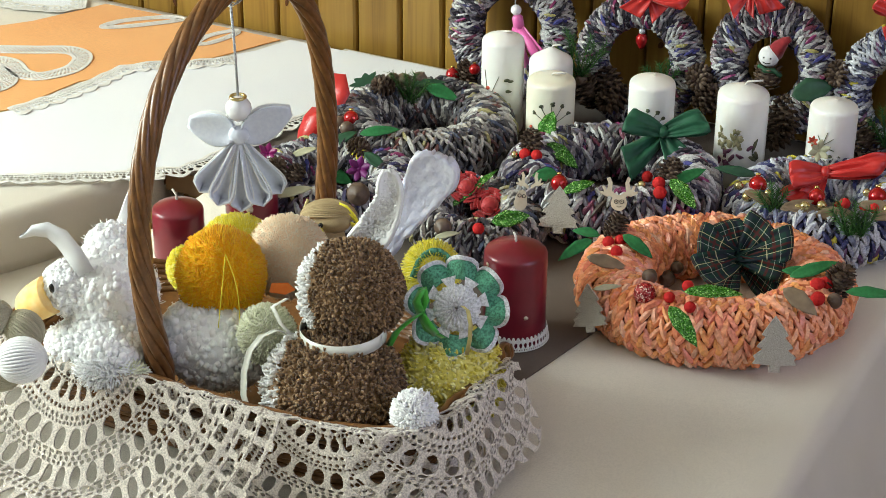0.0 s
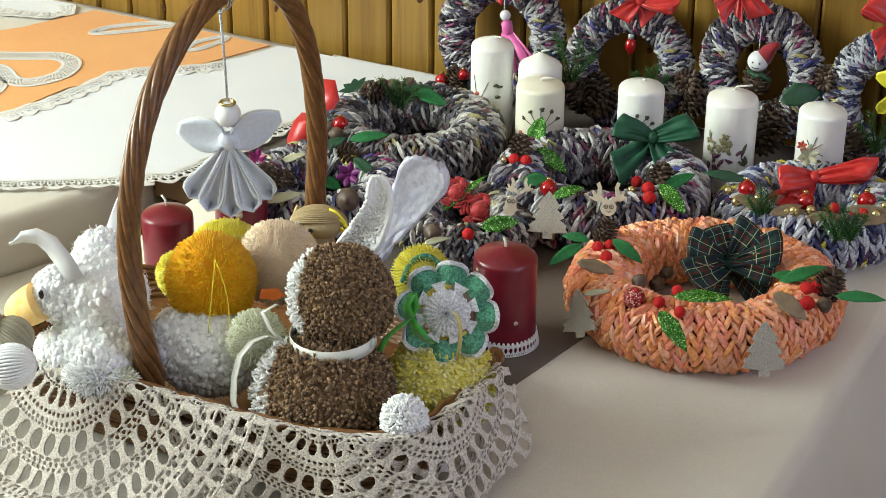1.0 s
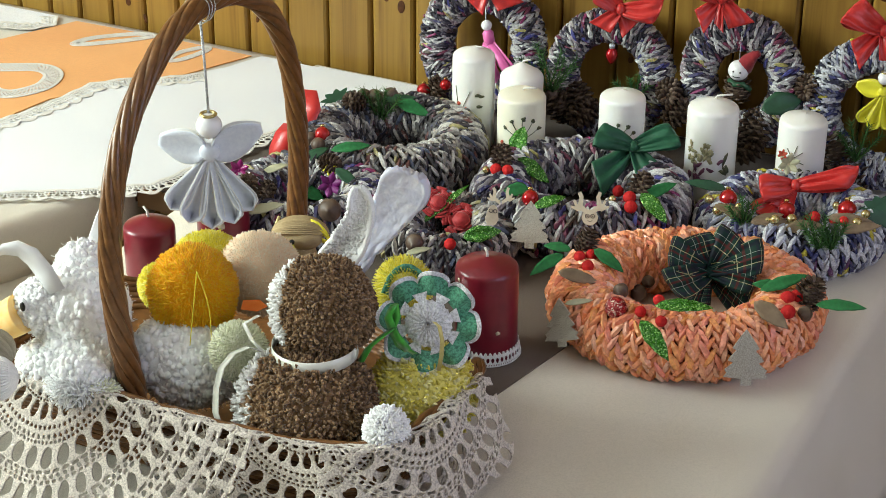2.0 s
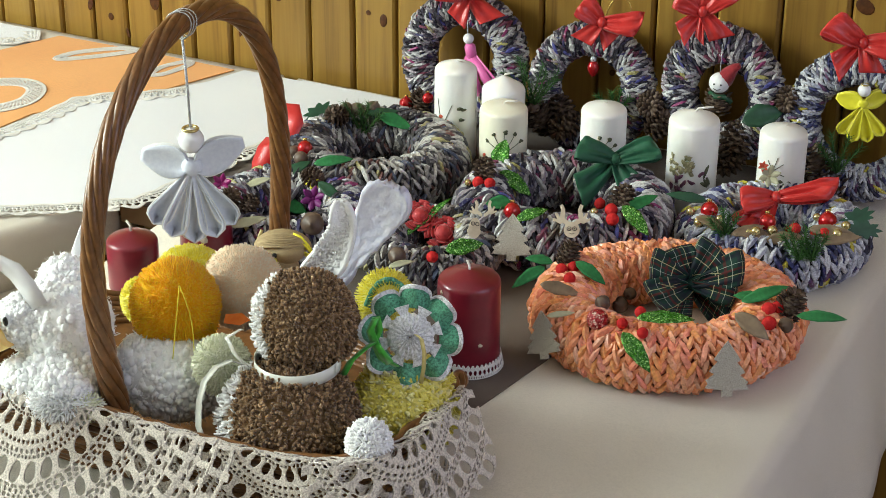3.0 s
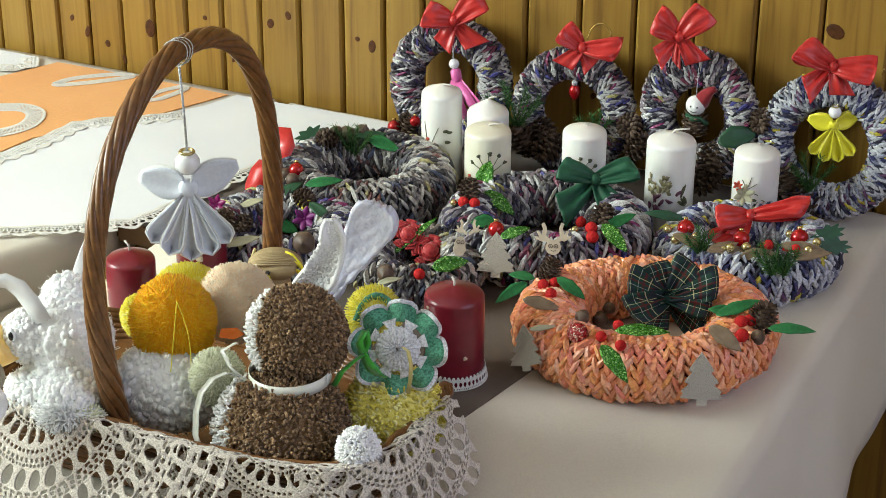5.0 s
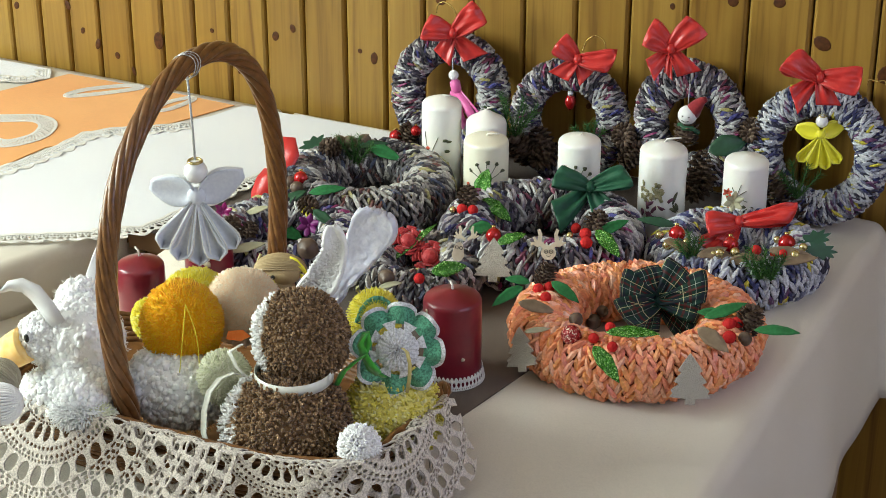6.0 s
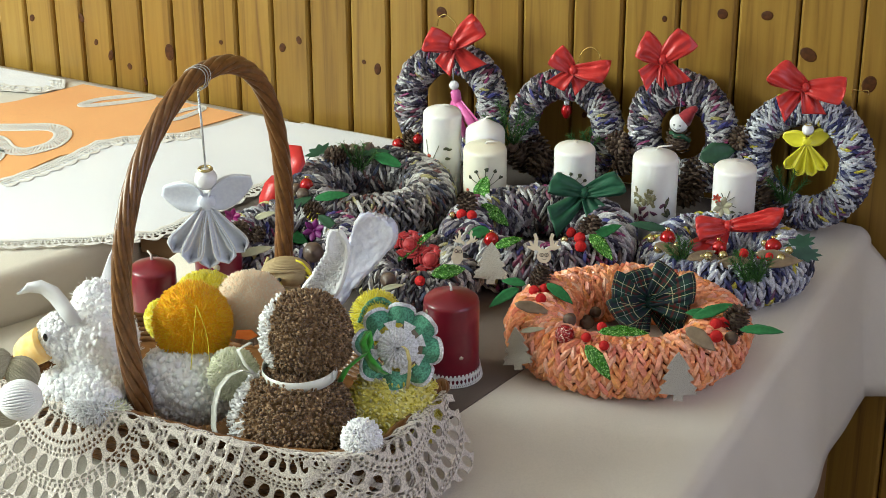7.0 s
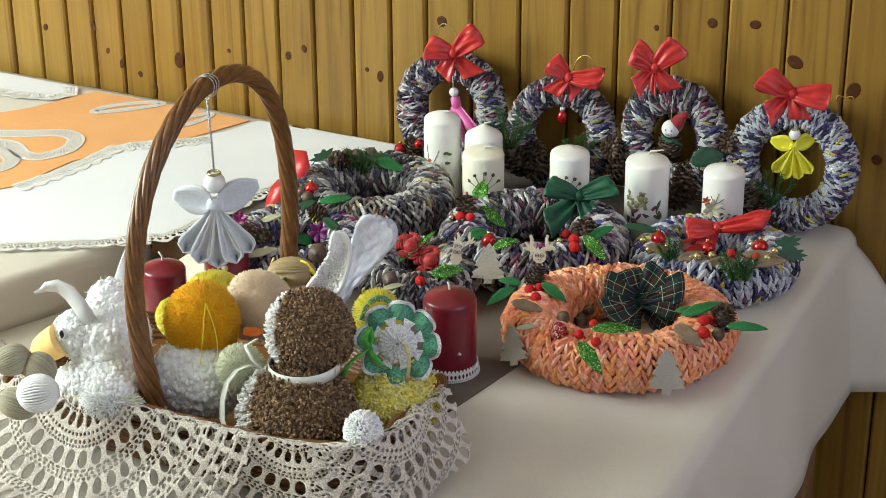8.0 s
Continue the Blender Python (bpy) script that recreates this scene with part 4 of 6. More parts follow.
def rabbit():
    t = thing("wool_rabbit", Matrix.Translation((0.476, -0.945, 0.80)), "brown and white wool pompom rabbit with a white neck ribbon", "toy")
    o = Vector((0.476, -0.945, 0.80))
    left = -ACROSS
    white = lambda n: (n.dot(left) * 0.95 + n.dot(-OUT) * 0.30 + 0.10 * noise.noise(n * 3)) > 0.50
    brown = lambda n: not white(n)
    bc, hc = Vector((0.482, -0.948, 0.828)) - o, Vector((0.478, -0.908, 0.917)) - o
    rb, rh = (0.070, 0.066, 0.062), (0.050, 0.048, 0.050)
    part("body_core", blob(bc, tuple(x * 0.95 for x in rb)), M["yarn_brown"], t)
    part("head_core", blob(hc, tuple(x * 0.95 for x in rh)), M["yarn_brown"], t)
    part("body_wool", tuft_ball(Shape(), bc, rb, 5200, 0.0046, 0.0017, brown, 1, jitter=0.5), M["yarn_brown"], t)
    part("head_wool", tuft_ball(Shape(), hc, rh, 3800, 0.0045, 0.0016, brown, 2, jitter=0.5), M["yarn_brown"], t)
    part("belly_wool", tuft_ball(Shape(), bc, rb, 3000, 0.007, 0.0016, white, 3, jitter=0.5), M["yarn_white"], t, "white wool front")
    part("face_wool", tuft_ball(Shape(), hc, rh, 2400, 0.007, 0.0016, white, 4, jitter=0.5), M["yarn_white"], t, "white wool face")
    tail = tuft_ball(Shape(), Vector((0.584, -0.980, 0.850)) - o, (0.019, 0.019, 0.022), 900, 0.0085, 0.0016, None, 5, jitter=0.8)
    tail.ball(Vector((0.584, -0.980, 0.850)) - o, 0.0175, 12, 8)
    part("tail", tail, M["yarn_white"], t, "white wool tail")
    # ears
    mid1 = [Vector(p) - o for p in ((0.458, -0.868, 0.922), (0.470, -0.868, 0.944), (0.488, -0.870, 0.972), (0.501, -0.872, 1.004), (0.500, -0.874, 1.034))]
    part("ear", ear_shape(mid1, (0.014, 0.0205, 0.0190, 0.0140, 0.0125), 0.5, 0.004, 0.0012, 0.004), M["yarn_white"], t, "white cupped felt ear")
    mid2 = [Vector(p) - o for p in ((0.478, -0.852, 0.930), (0.494, -0.848, 0.958), (0.512, -0.845, 0.988), (0.529, -0.845, 1.019), (0.541, -0.845, 1.046))]
    part("ear", ear_shape(mid2, (0.010, 0.0130, 0.0175, 0.0245, 0.0270), 0.12, 0.009, 0.002), M["ear_plush"], t, "pale lavender-white plush ear")
    fuzz = Shape()
    rnd = random.Random(9)
    line = spline(mid1, 20)
    for i in range(520):
        u = rnd.uniform(0.02, 0.93)
        p = line[int(u * (len(line) - 1))]
        w = (0.0145 if u < 0.55 else 0.0145 - 0.016 * (u - 0.55)) * rnd.uniform(-1.15, 0.75)
        along = (line[min(int(u * 80) + 3, 80)] - line[int(u * 77)]).normalized()
        d = (OUT * 0.7 + Vector((rnd.uniform(-1, 1), rnd.uniform(-1, 1), rnd.uniform(-1, 1)))).normalized()
        fuzz.strand(p + along.cross(OUT).normalized() * w + OUT * (0.0035 + 30 * w * w), d, d.orthogonal().normalized(), 0.0055, 0.0021, 0.0021)
    part("ear_wool", fuzz, M["yarn_white"], t, "white wool in the ear")
    # neck ribbon and its bow
    ring = []
    for i in range(41):
        a = 2 * math.pi * i / 40
        ring.append(Vector((0.482, -0.931, 0.8860)) - o + Vector((0.0415 * math.cos(a), 0.040 * math.sin(a), 0.002 * math.sin(a + 1))))
    part("neck_ribbon", ribbon(ring, (0, 0, 1), 0.013), M["ribbon_white"], t, "shiny white satin ribbon")
    b0 = Vector((0.440, -0.957, 0.884)) - o
    loop = [b0, b0 - ACROSS * 0.014 + UPWARD * 0.004, b0 - ACROSS * 0.028 - UPWARD * 0.002, b0 - ACROSS * 0.039 - UPWARD * 0.016, b0 - ACROSS * 0.044 - UPWARD * 0.036, b0 - ACROSS * 0.044 - UPWARD * 0.058 + OUT * 0.003, b0 - ACROSS * 0.038 - UPWARD * 0.074 + OUT * 0.006]
    part("ribbon_tail", ribbon(loop, OUT * 0.75 + ACROSS * 0.6, 0.011), M["ribbon_white"], t)
    loop = [b0, b0 - ACROSS * 0.01 + UPWARD * 0.01, b0 - ACROSS * 0.018 + UPWARD * 0.026, b0 - ACROSS * 0.004 + UPWARD * 0.034]
    part("ribbon_tail", ribbon(loop, OUT * 0.6 + ACROSS * 0.7, 0.006), M["ribbon_white"], t)
    return t


rabbit()


def pompom(label, c, radii, material, count, length=0.012, w=0.0007, seed=0, extra=None):
    t = thing("pompom", Matrix.Translation(c), label, "pompom", "wool pompoms in the basket")
    part("core", Shape().ball((0, 0, 0), 1, 40, 26, tuple(r * 0.975 for r in radii), rough=0.10), material, t)
    part("wool", fibre_ball(Shape(), (0, 0, 0), radii, int(count * 1.3), length * 0.55, w * 1.7, seed, 0.6, 0.05), material, t)
    return t


P1 = pompom("golden orange wool pompom with a loose thread", (0.322, -0.895, 0.889), (0.043, 0.043, 0.047), M["yarn_orange"], 5200, 0.012, 0.0007, 11)
part("loose_thread", Shape().tube([OUT * 0.047 + ACROSS * (0.010 + 0.004 * math.sin(k * 0.6)) + UPWARD * (0.022 - 0.012 * k) + ACROSS * 0.0028 * k for k in range(8)], 0.0005, 5), M["yarn_yellow"], P1)
part("loose_thread", Shape().tube([OUT * 0.047 + ACROSS * (0.010 - 0.001 * k) + UPWARD * (0.022 - 0.012 * k) for k in range(7)], 0.0005, 5), M["yarn_yellow"], P1)
pompom("soft peach wool pompom", (0.350, -0.815, 0.879), (0.042, 0.042, 0.042), M["yarn_peach"], 4800, 0.010, 0.0007, 12)
pompom("bright yellow wool pompom behind an orange one", (0.292, -0.822, 0.874), (0.038, 0.038, 0.038), M["yarn_yellow"], 3600, 0.012, 0.0007, 13)
pompom("small lemon yellow wool pompom", (0.262, -0.868, 0.868), (0.020, 0.020, 0.024), M["yarn_yellow"], 1500, 0.010, 0.0007, 14)
pompom("pale sage wool pompom beside the rabbit", (0.399, -0.935, 0.862), (0.026, 0.026, 0.028), M["yarn_sage"], 1500, 0.016, 0.0009, 15)
part("felt_foot", Shape().slab([(-0.012, -0.004), (0.004, -0.006), (0.014, -0.001), (0.006, 0.006), (-0.010, 0.005)], -0.001, 0.001), M["felt_orange"], P1, "orange felt foot", False, facing(OUT * 0.018 + ACROSS * 0.062 - UPWARD * 0.012))


def yellow_chick():
    c = Vector((0.565, -0.872, 0.824))
    t = thing("wool_chick", Matrix.Translation(c), "mottled yellow wool chick wearing a green and white crochet flower", "toy")
    part("body_core", blob((0, 0, 0), (0.050, 0.054, 0.050)), M["yarn_mustard"], t)
    part("body_wool", tuft_ball(Shape(), (0, 0, 0), (0.051, 0.055, 0.051), 2300, 0.008, 0.0016, None, 21, jitter=0.7), M["yarn_mustard"], t)
    hc = Vector((0.508, -0.80, 0.895)) - c
    part("head_wool", fibre_ball(blob(hc, (0.024, 0.024, 0.026)), hc, (0.026, 0.026, 0.028), 1500, 0.012, 0.0008, 22), M["yarn_yellow"], t, "bright yellow wool tuft")
    # a folded edge of a second crochet piece
    g = []
    for i in range(22):
        u = i / 21
        a = radians(30 + 130 * u)
        e = hc + OUT * 0.024 + ACROSS * (0.004 + 0.028 * math.cos(a) * 0.7) + UPWARD * (-0.02 + 0.036 * math.sin(a))
        g.append([e - OUT * 0.004, e + ACROSS * 0.006 * math.cos(a) + UPWARD * 0.007 * math.sin(a) + OUT * 0.002 * math.sin(u * 40)])
    part("crochet_edge", Shape().sheet(g, 0.002), M["crochet_green"], t, "green crochet edge")
    m = facing(Vector((0.575, -0.876, 0.909)) - c) @ pose(0, 0, 0, 8, -6, -6)

    def ring_sheet(r0, r1, z, n=144, rows=6, petals=8, ruffle=0.0, dome=0.0):
        s = Shape()
        vs = []
        for j in range(rows + 1):
            for i in range(n):
                a = 2 * math.pi * i / n
                sc = abs(math.cos(petals * a / 2)) ** 0.6
                lo, hi = (f(sc) if callable(f) else f for f in (r0, r1))
                r = lo + (hi - lo) * j / rows + (0.0007 * math.sin(a * 72) if j == rows else 0)
                zz = z + ruffle * (r / 0.05) ** 2 * math.cos(petals * a) + dome * (1 - (r / 0.025) ** 2) + 0.0009 * math.sin(r * 2 * math.pi / 0.0035 + a * 8) + 0.0008 * math.sin(a * 72)
                vs.append((r * math.cos(a), r * math.sin(a), zz))
        k = len(vs)
        vs += [(x, y, zz - 0.002) for x, y, zz in vs]
        fs = []
        for j in range(rows):
            for i in range(n):
                a, b, cc, d = j * n + i, j * n + (i + 1) % n, (j + 1) * n + (i + 1) % n, (j + 1) * n + i
                fs += [(d, cc, b, a), (k + a, k + b, k + cc, k + d)]
        for i in range(n):
            i2 = (i + 1) % n
            fs += [(rows * n + i, k + rows * n + i, k + rows * n + i2, rows * n + i2), (i2, k + i2, k + i, i)]
        return s.add(vs, fs)

    part("flower_centre", ring_sheet(0.001, 0.0225, 0.004, 96, 8, dome=0.006), M["crochet_white"], t, "white crochet rosette", at=m)
    spokes = Shape()
    for i in range(8):
        a = 2 * math.pi * (i + 0.5) / 8
        spokes.slab([tuple(polar(0.021, a - 0.16).to_2d()), tuple(polar(0.0305, a - 0.24).to_2d()), tuple(polar(0.0305, a + 0.24).to_2d()), tuple(polar(0.021, a + 0.16).to_2d())], 0.0005, 0.0035)
    part("flower_spokes", spokes, M["crochet_white"], t, "", False, m)
    part("flower_petals", ring_sheet(0.027, lambda s: 0.0385 + 0.0085 * s, 0.001, ruffle=0.007), M["crochet_green"], t, "green crochet petals", at=m)
    part("flower_edge", ring_sheet(lambda s: 0.0382 + 0.0085 * s, lambda s: 0.0418 + 0.0090 * s, 0.0015, rows=3, ruffle=0.007), M["crochet_white"], t, "white crochet edging", at=m)
    # green ribbon bow
    b0 = Vector((-0.033, -0.008, 0.012))
    for k, pts in enumerate(([(0, 0, 0), (-0.004, 0.012, 0.006), (0.001, 0.026, 0.008), (0.004, 0.012, 0.003), (0, 0, 0)], [(0, 0, 0), (0.008, -0.007, 0.007), (0.018, -0.017, 0.006), (0.008, -0.013, 0.002), (0, 0, 0)],
                            [(0, 0, 0), (-0.009, -0.008, 0.004), (-0.020, -0.020, 0.003), (-0.027, -0.036, 0.0)], [(0, 0, 0), (0.010, -0.014, 0.003), (0.024, -0.021, 0.0)])):
        sd = Vector((0.8, 0.35, 0.5)) if k != 1 else Vector((0.6, 0.6, 0.5))
        part("bow", ribbon([m @ (b0 + Vector(p)) for p in pts], m.to_3x3() @ sd.normalized(), 0.010 if k < 3 else 0.006), M["green_ribbon"], t, "bright green satin ribbon")
    lp = [(0.006, 0.004, 0.012), (0.012, 0.001, 0.016), (0.016, -0.012, 0.016), (0.016, -0.028, 0.010), (0.014, -0.044, 0.004)]
    part("straw_loop", ribbon([m @ Vector(p) for p in lp], m.to_3x3() @ Vector((0.9, 0.1, 0.4)), 0.0045), M["straw"], t, "straw-coloured loop")


yellow_chick()


def straw_chick():
    c = Vector((0.352, -0.735, 0.888))
    t = thing("straw_chick", Matrix.Translation(c), "small chick of wound straw-coloured thread with orange beak", "toy")
    part("neck_post", blob((0, 0, -0.03), (0.018, 0.018, 0.03)), M["yarn_straw"], t)
    s = blob((0, 0, 0), (0.026, 0.018, 0.016), 0.02)
    for i in range(30):
        a = math.pi * (i + 0.5) / 30
        s.tube([ACROSS * (0.030 * math.cos(u)) + (UPWARD * math.sin(a) + OUT * math.cos(a)) * (0.0195 * math.sin(u)) for u in [math.pi * k / 12 for k in range(13)]], 0.0012, 4)
    part("thread_head", s, M["yarn_straw"], t, "wound straw thread")
    for k in range(5):
        part("yellow_strip", ribbon([ACROSS * (0.012 + 0.006 * k + 0.024 * u) + UPWARD * (0.014 - 0.010 * k - 0.026 * u * u) + OUT * 0.012 for u in (0, 0.35, 0.7, 1)], OUT * 0.5 + UPWARD * 0.8, 0.006), M["yarn_yellow"], t)
    part("beak", Shape().tube([ACROSS * -0.014 - UPWARD * 0.009 + OUT * 0.016, ACROSS * -0.024 - UPWARD * 0.006 + OUT * 0.018], [0.004, 0.0006], 8), M["felt_orange"], t, "orange felt beak")
    part("cheek", Shape().ball(ACROSS * -0.010 - UPWARD * 0.015 + OUT * 0.014, 0.006), M["yarn_yellow"], t)
    part("eye", Shape().ball(ACROSS * -0.007 - UPWARD * 0.008 + OUT * 0.018, 0.0028), M["black"], t)
    part("loop_handle", Shape().tube([ACROSS * (-0.032 + 0.002 * k) + UPWARD * (-0.016 + 0.010 * k - 0.0006 * k * k) for k in range(6)], 0.0018, 6), M["straw"], t)


straw_chick()


def lamb():
    c = Vector((0.290, -1.01, 0.86))
    t = thing("wool_lamb", Matrix.Translation(c + Vector((-0.020, 0.040, -0.021))), "fluffy white wool toy with long white ears and an orange nose", "toy")

    def at(v, s=0.0):
        return Vector(v) - c - ACROSS * s
    wool = Shape()
    for k, (p, r, n) in enumerate((((0.278, -1.008, 0.910), (0.047, 0.045, 0.047), 1100), ((0.292, -1.025, 0.868), (0.047, 0.045, 0.042), 1000), ((0.350, -0.962, 0.848), (0.060, 0.045, 0.044), 1400), ((0.268, -0.985, 0.945), (0.024, 0.024, 0.022), 300), ((0.272, -1.052, 0.868), (0.034, 0.026, 0.022), 600), ((0.308, -1.052, 0.872), (0.030, 0.026, 0.022), 500))):
        p = Vector(p) - ACROSS * (0.0 if k == 2 else 0.016)
        wool.ball(at(p), 1, 28, 18, tuple(x * 0.98 for x in r), rough=0.12)
        rnd = random.Random(30 + k)
        for q in range(int(n * 0.62)):
            z, a = 1 - 2 * (q + 0.5) / int(n * 0.62), q * 2.399963
            d = (Vector((math.sqrt(1 - z * z) * math.cos(a), math.sqrt(1 - z * z) * math.sin(a), z)) + Vector((rnd.uniform(-1, 1), rnd.uniform(-1, 1), rnd.uniform(-1, 1))) * 0.10).normalized()
            g = rnd.uniform(0.0028, 0.0048)
            wool.ball(at(p) + Vector((d.x * r[0], d.y * r[1], d.z * r[2])) * rnd.uniform(0.97, 1.03), g, 7, 5, (1, rnd.uniform(0.8, 1.3), rnd.uniform(0.8, 1.3)), rough=0.3)
        fibre_ball(wool, at(p), r, n, 0.018, 0.0006, 60 + k, 0.9)
    part("wool_coat", wool, M["yarn_pastel"], t)
    paw = tuft_ball(Shape(), at((0.300, -1.074, 0.863)), (0.030, 0.022, 0.016), 900, 0.014, 0.0011, None, 41, jitter=0.5)
    paw.ball(at((0.300, -1.074, 0.863)), 1, 14, 8, (0.028, 0.020, 0.014))
    part("paw", paw, M["yarn_white"], t, "white wool paw")
    part("green_wool", tuft_ball(blob(at((0.322, -1.070, 0.862)), (0.018, 0.014, 0.010)), at((0.322, -1.070, 0.862)), (0.019, 0.015, 0.011), 200, 0.010, 0.0014, None, 42), M["yarn_sage"], t, "pale green wool")
    # long foam ears, one curling over
    b = at((0.276, -1.045, 0.947), 0.011)
    pts = [b, b - ACROSS * 0.012 + UPWARD * 0.018, b - ACROSS * 0.024 + UPWARD * 0.033, b - ACROSS * 0.038 + UPWARD * 0.041, b - ACROSS * 0.052 + UPWARD * 0.040, b - ACROSS * 0.064 + UPWARD * 0.033]
    sd = [ACROSS * 0.8 + UPWARD * 0.35 + OUT * 0.4, ACROSS * 0.75 + UPWARD * 0.5 + OUT * 0.3, ACROSS * 0.5 + UPWARD * 0.75 + OUT * 0.3, ACROSS * 0.1 + UPWARD * 0.8 + OUT * 0.5, -ACROSS * 0.1 + UPWARD * 0.75 + OUT * 0.6, -ACROSS * 0.2 + UPWARD * 0.7 + OUT * 0.6]
    ws = [0.018, 0.019, 0.019, 0.017, 0.012, 0.001]
    part("ear", Shape().sheet([[p - s.normalized() * w / 2, p + OUT * 0.0015, p + s.normalized() * w / 2] for p, s, w in zip(pts, sd, ws)], 0.0022), M["plastic_white"], t, "long white foam ear curling over")
    b = at((0.252, -0.972, 0.940))
    pts = [b + ACROSS * 0.002 * k + UPWARD * 0.0115 * k + OUT * 0.0003 * k * k for k in range(6)]
    ws = [0.020, 0.023, 0.021, 0.016, 0.010, 0.001]
    part("ear", Shape().sheet([[p - ACROSS * (w * 0.45), p + OUT * -0.004, p + ACROSS * (w * 0.45)] for p, w in zip(pts, ws)], 0.0022), M["plastic_white"], t, "upright white foam ear")
    part("face", tuft_ball(blob(at((0.254, -1.036, 0.922), 0.015), (0.030, 0.026, 0.026), 0.05), at((0.254, -1.036, 0.922), 0.015), (0.028, 0.026, 0.026), 420, 0.007, 0.003, None, 44, jitter=1.2), M["yarn_white"], t)
    bk = [at((0.240, -1.060, 0.922), 0.010), at((0.228, -1.064, 0.915), 0.008), at((0.214, -1.068, 0.907), 0.006), at((0.204, -1.070, 0.902), 0.004)]
    part("nose", Shape().tube(spline(bk, 6), [0.0205 * math.sqrt(1 - 0.82 * (k / 18) ** 2.4) for k in range(19)], 20, squash=0.85), M["beak"], t, "soft orange felt beak")
    e = at((0.2535, -1.0645, 0.936), 0.014)
    part("eye", Shape().ball(e, 1, 16, 10, (0.0045, 0.0035, 0.0075)), M["glass_eye"], t, "white plastic eye")
    part("pupil", Shape().ball(e + Vector((0.0008, -0.0027, 0)), 1, 12, 8, (0.003, 0.002, 0.005)), M["black"], t)


lamb()


def skein(label, c, radii, material, tilt, n=40, seed=0):
    """A plump hank of thread: many strands from end to end."""
    t = thing("thread_skein", Matrix.Translation(Vector(c) - ACROSS * 0.017 - UPWARD * 0.006) @ FACE @ pose(0, 0, 0, 0, 0, tilt), label, "thread", "thread skeins in the basket")
    s = Shape().ball((0, 0, 0), 1, 16, 10, tuple(r * 0.94 for r in radii))
    for i in range(n):
        a = 2 * math.pi * i / n
        s.tube([(radii[0] * math.cos(u), radii[1] * math.sin(u) * math.cos(a), radii[2] * math.sin(u) * math.sin(a)) for u in [math.pi * k / 10 for k in range(11)]], 0.0016, 4)
    part("wound_thread", s, material, t)
    part("binding", Shape().ring([(radii[0] * 0.8, radii[1] * 0.62 * math.cos(2 * math.pi * k / 20), radii[2] * 0.62 * math.sin(2 * math.pi * k / 20)) for k in range(20)], 0.0012, 5), material, t)


skein("white cotton thread hank among beige ones", (0.256, -1.100, 0.887), (0.023, 0.021, 0.02), M["yarn_white"], 10)
skein("beige cotton thread hank beside a wool toy", (0.240, -1.073, 0.902), (0.019, 0.017, 0.017), M["yarn_khaki"], -35)
skein("beige cotton thread hank beside a wool toy", (0.212, -1.085, 0.912), (0.020, 0.017, 0.017), M["yarn_khaki"], 25)
skein("beige cotton thread hank beside a wool toy", (0.232, -1.108, 0.872), (0.022, 0.017, 0.017), M["yarn_khaki"], -20)


# ---- fabric angels ----
def angel(label, m, k, cloth_mat, edge_mat, folds, cord, group="hanging ornaments"):
    """A folded fabric angel with pearl head; x across, y up, its knot at the origin."""
    t = thing("angel_ornament", m, label, "ornament", group)
    part("head", Shape().ball((0, 0.026 * k, 0.001), 0.0118 * k, 20, 14), M["pearl"], t, "white pearl")
    for s in (-1, 1):
        for lay in (0, 1):
            g = []
            for i in range(13):
                u = i / 12
                w = 0.0175 * k * math.sin(math.pi * min(1, 0.12 + 0.80 * u ** 0.8)) ** 0.9 * (1 - 0.12 * lay)
                c = Vector((s * (0.004 + 0.042 * u) * k, (0.004 + (0.006 if s < 0 else 0.018) * u) * k, (0.002 - 0.006 * u + 0.003 * lay) * k))
                up = Vector((-s * 0.22, 1, 0)).normalized()
                g.append([c + up * (w * v) + Vector((0, 0, (0.007 * (1 - u) * v * v - 0.002) * k)) for v in (-1, -0.6, -0.2, 0.2, 0.6, 1)])
            part("wing", Shape().sheet(g, 0.0012 * k), edge_mat if lay == 0 else cloth_mat, t)
    part("knot", Shape().ball((0, 0.002 * k, 0.005 * k), 1, 14, 10, (0.0095 * k, 0.0095 * k, 0.006 * k), rough=0.1), cloth_mat, t)
    for f in range(folds):
        a = radians(-36 + 72 * f / (folds - 1))
        ln = 0.070 * k * (1 - 0.05 * abs(f - (folds - 1) / 2))
        along = Vector((math.sin(a), -math.cos(a), 0))
        side = Vector((math.cos(a), math.sin(a), 0))
        for mtl, grow, zoff in ((edge_mat, 1.0, 0.0), (cloth_mat, 0.88, 0.0012)):
            g = []
            for i in range(13):
                u = i / 12
                w = 0.0145 * k * (0.16 + 0.9 * u ** 1.2) * (math.sqrt(max(0, 1 - ((u - 0.72) / 0.28) ** 2)) if u > 0.72 else 1) * grow
                g.append([along * (ln * u * (0.99 if grow < 1 else 1)) + side * (w * v) + Vector((0, 0, (0.004 + zoff + 0.015 * u * (v * v) - 0.006 * u + (0.002 if f % 2 else 0)) * k)) for v in (-1, -0.7, -0.35, 0, 0.35, 0.7, 1)])
            part("skirt_fold", Shape().sheet(g, 0.001 * k), mtl, t)
    part("halo", Shape().ring([(0.0065 * k * math.cos(2 * math.pi * j / 18), 0.037 * k, 0.001 + 0.0065 * k * math.sin(2 * math.pi * j / 18)) for j in range(18)], 0.0015 * k, 6), M["gold"], t, "glittering gold halo")
    if cord:
        part("cord", Shape().tube([(0, 0.038 * k, 0), (-0.001, 0.038 * k + cord * 0.5, 0), (-0.003, 0.038 * k + cord, 0)], 0.0013, 6), M["silver"], t, "silver glitter cord")
    return t


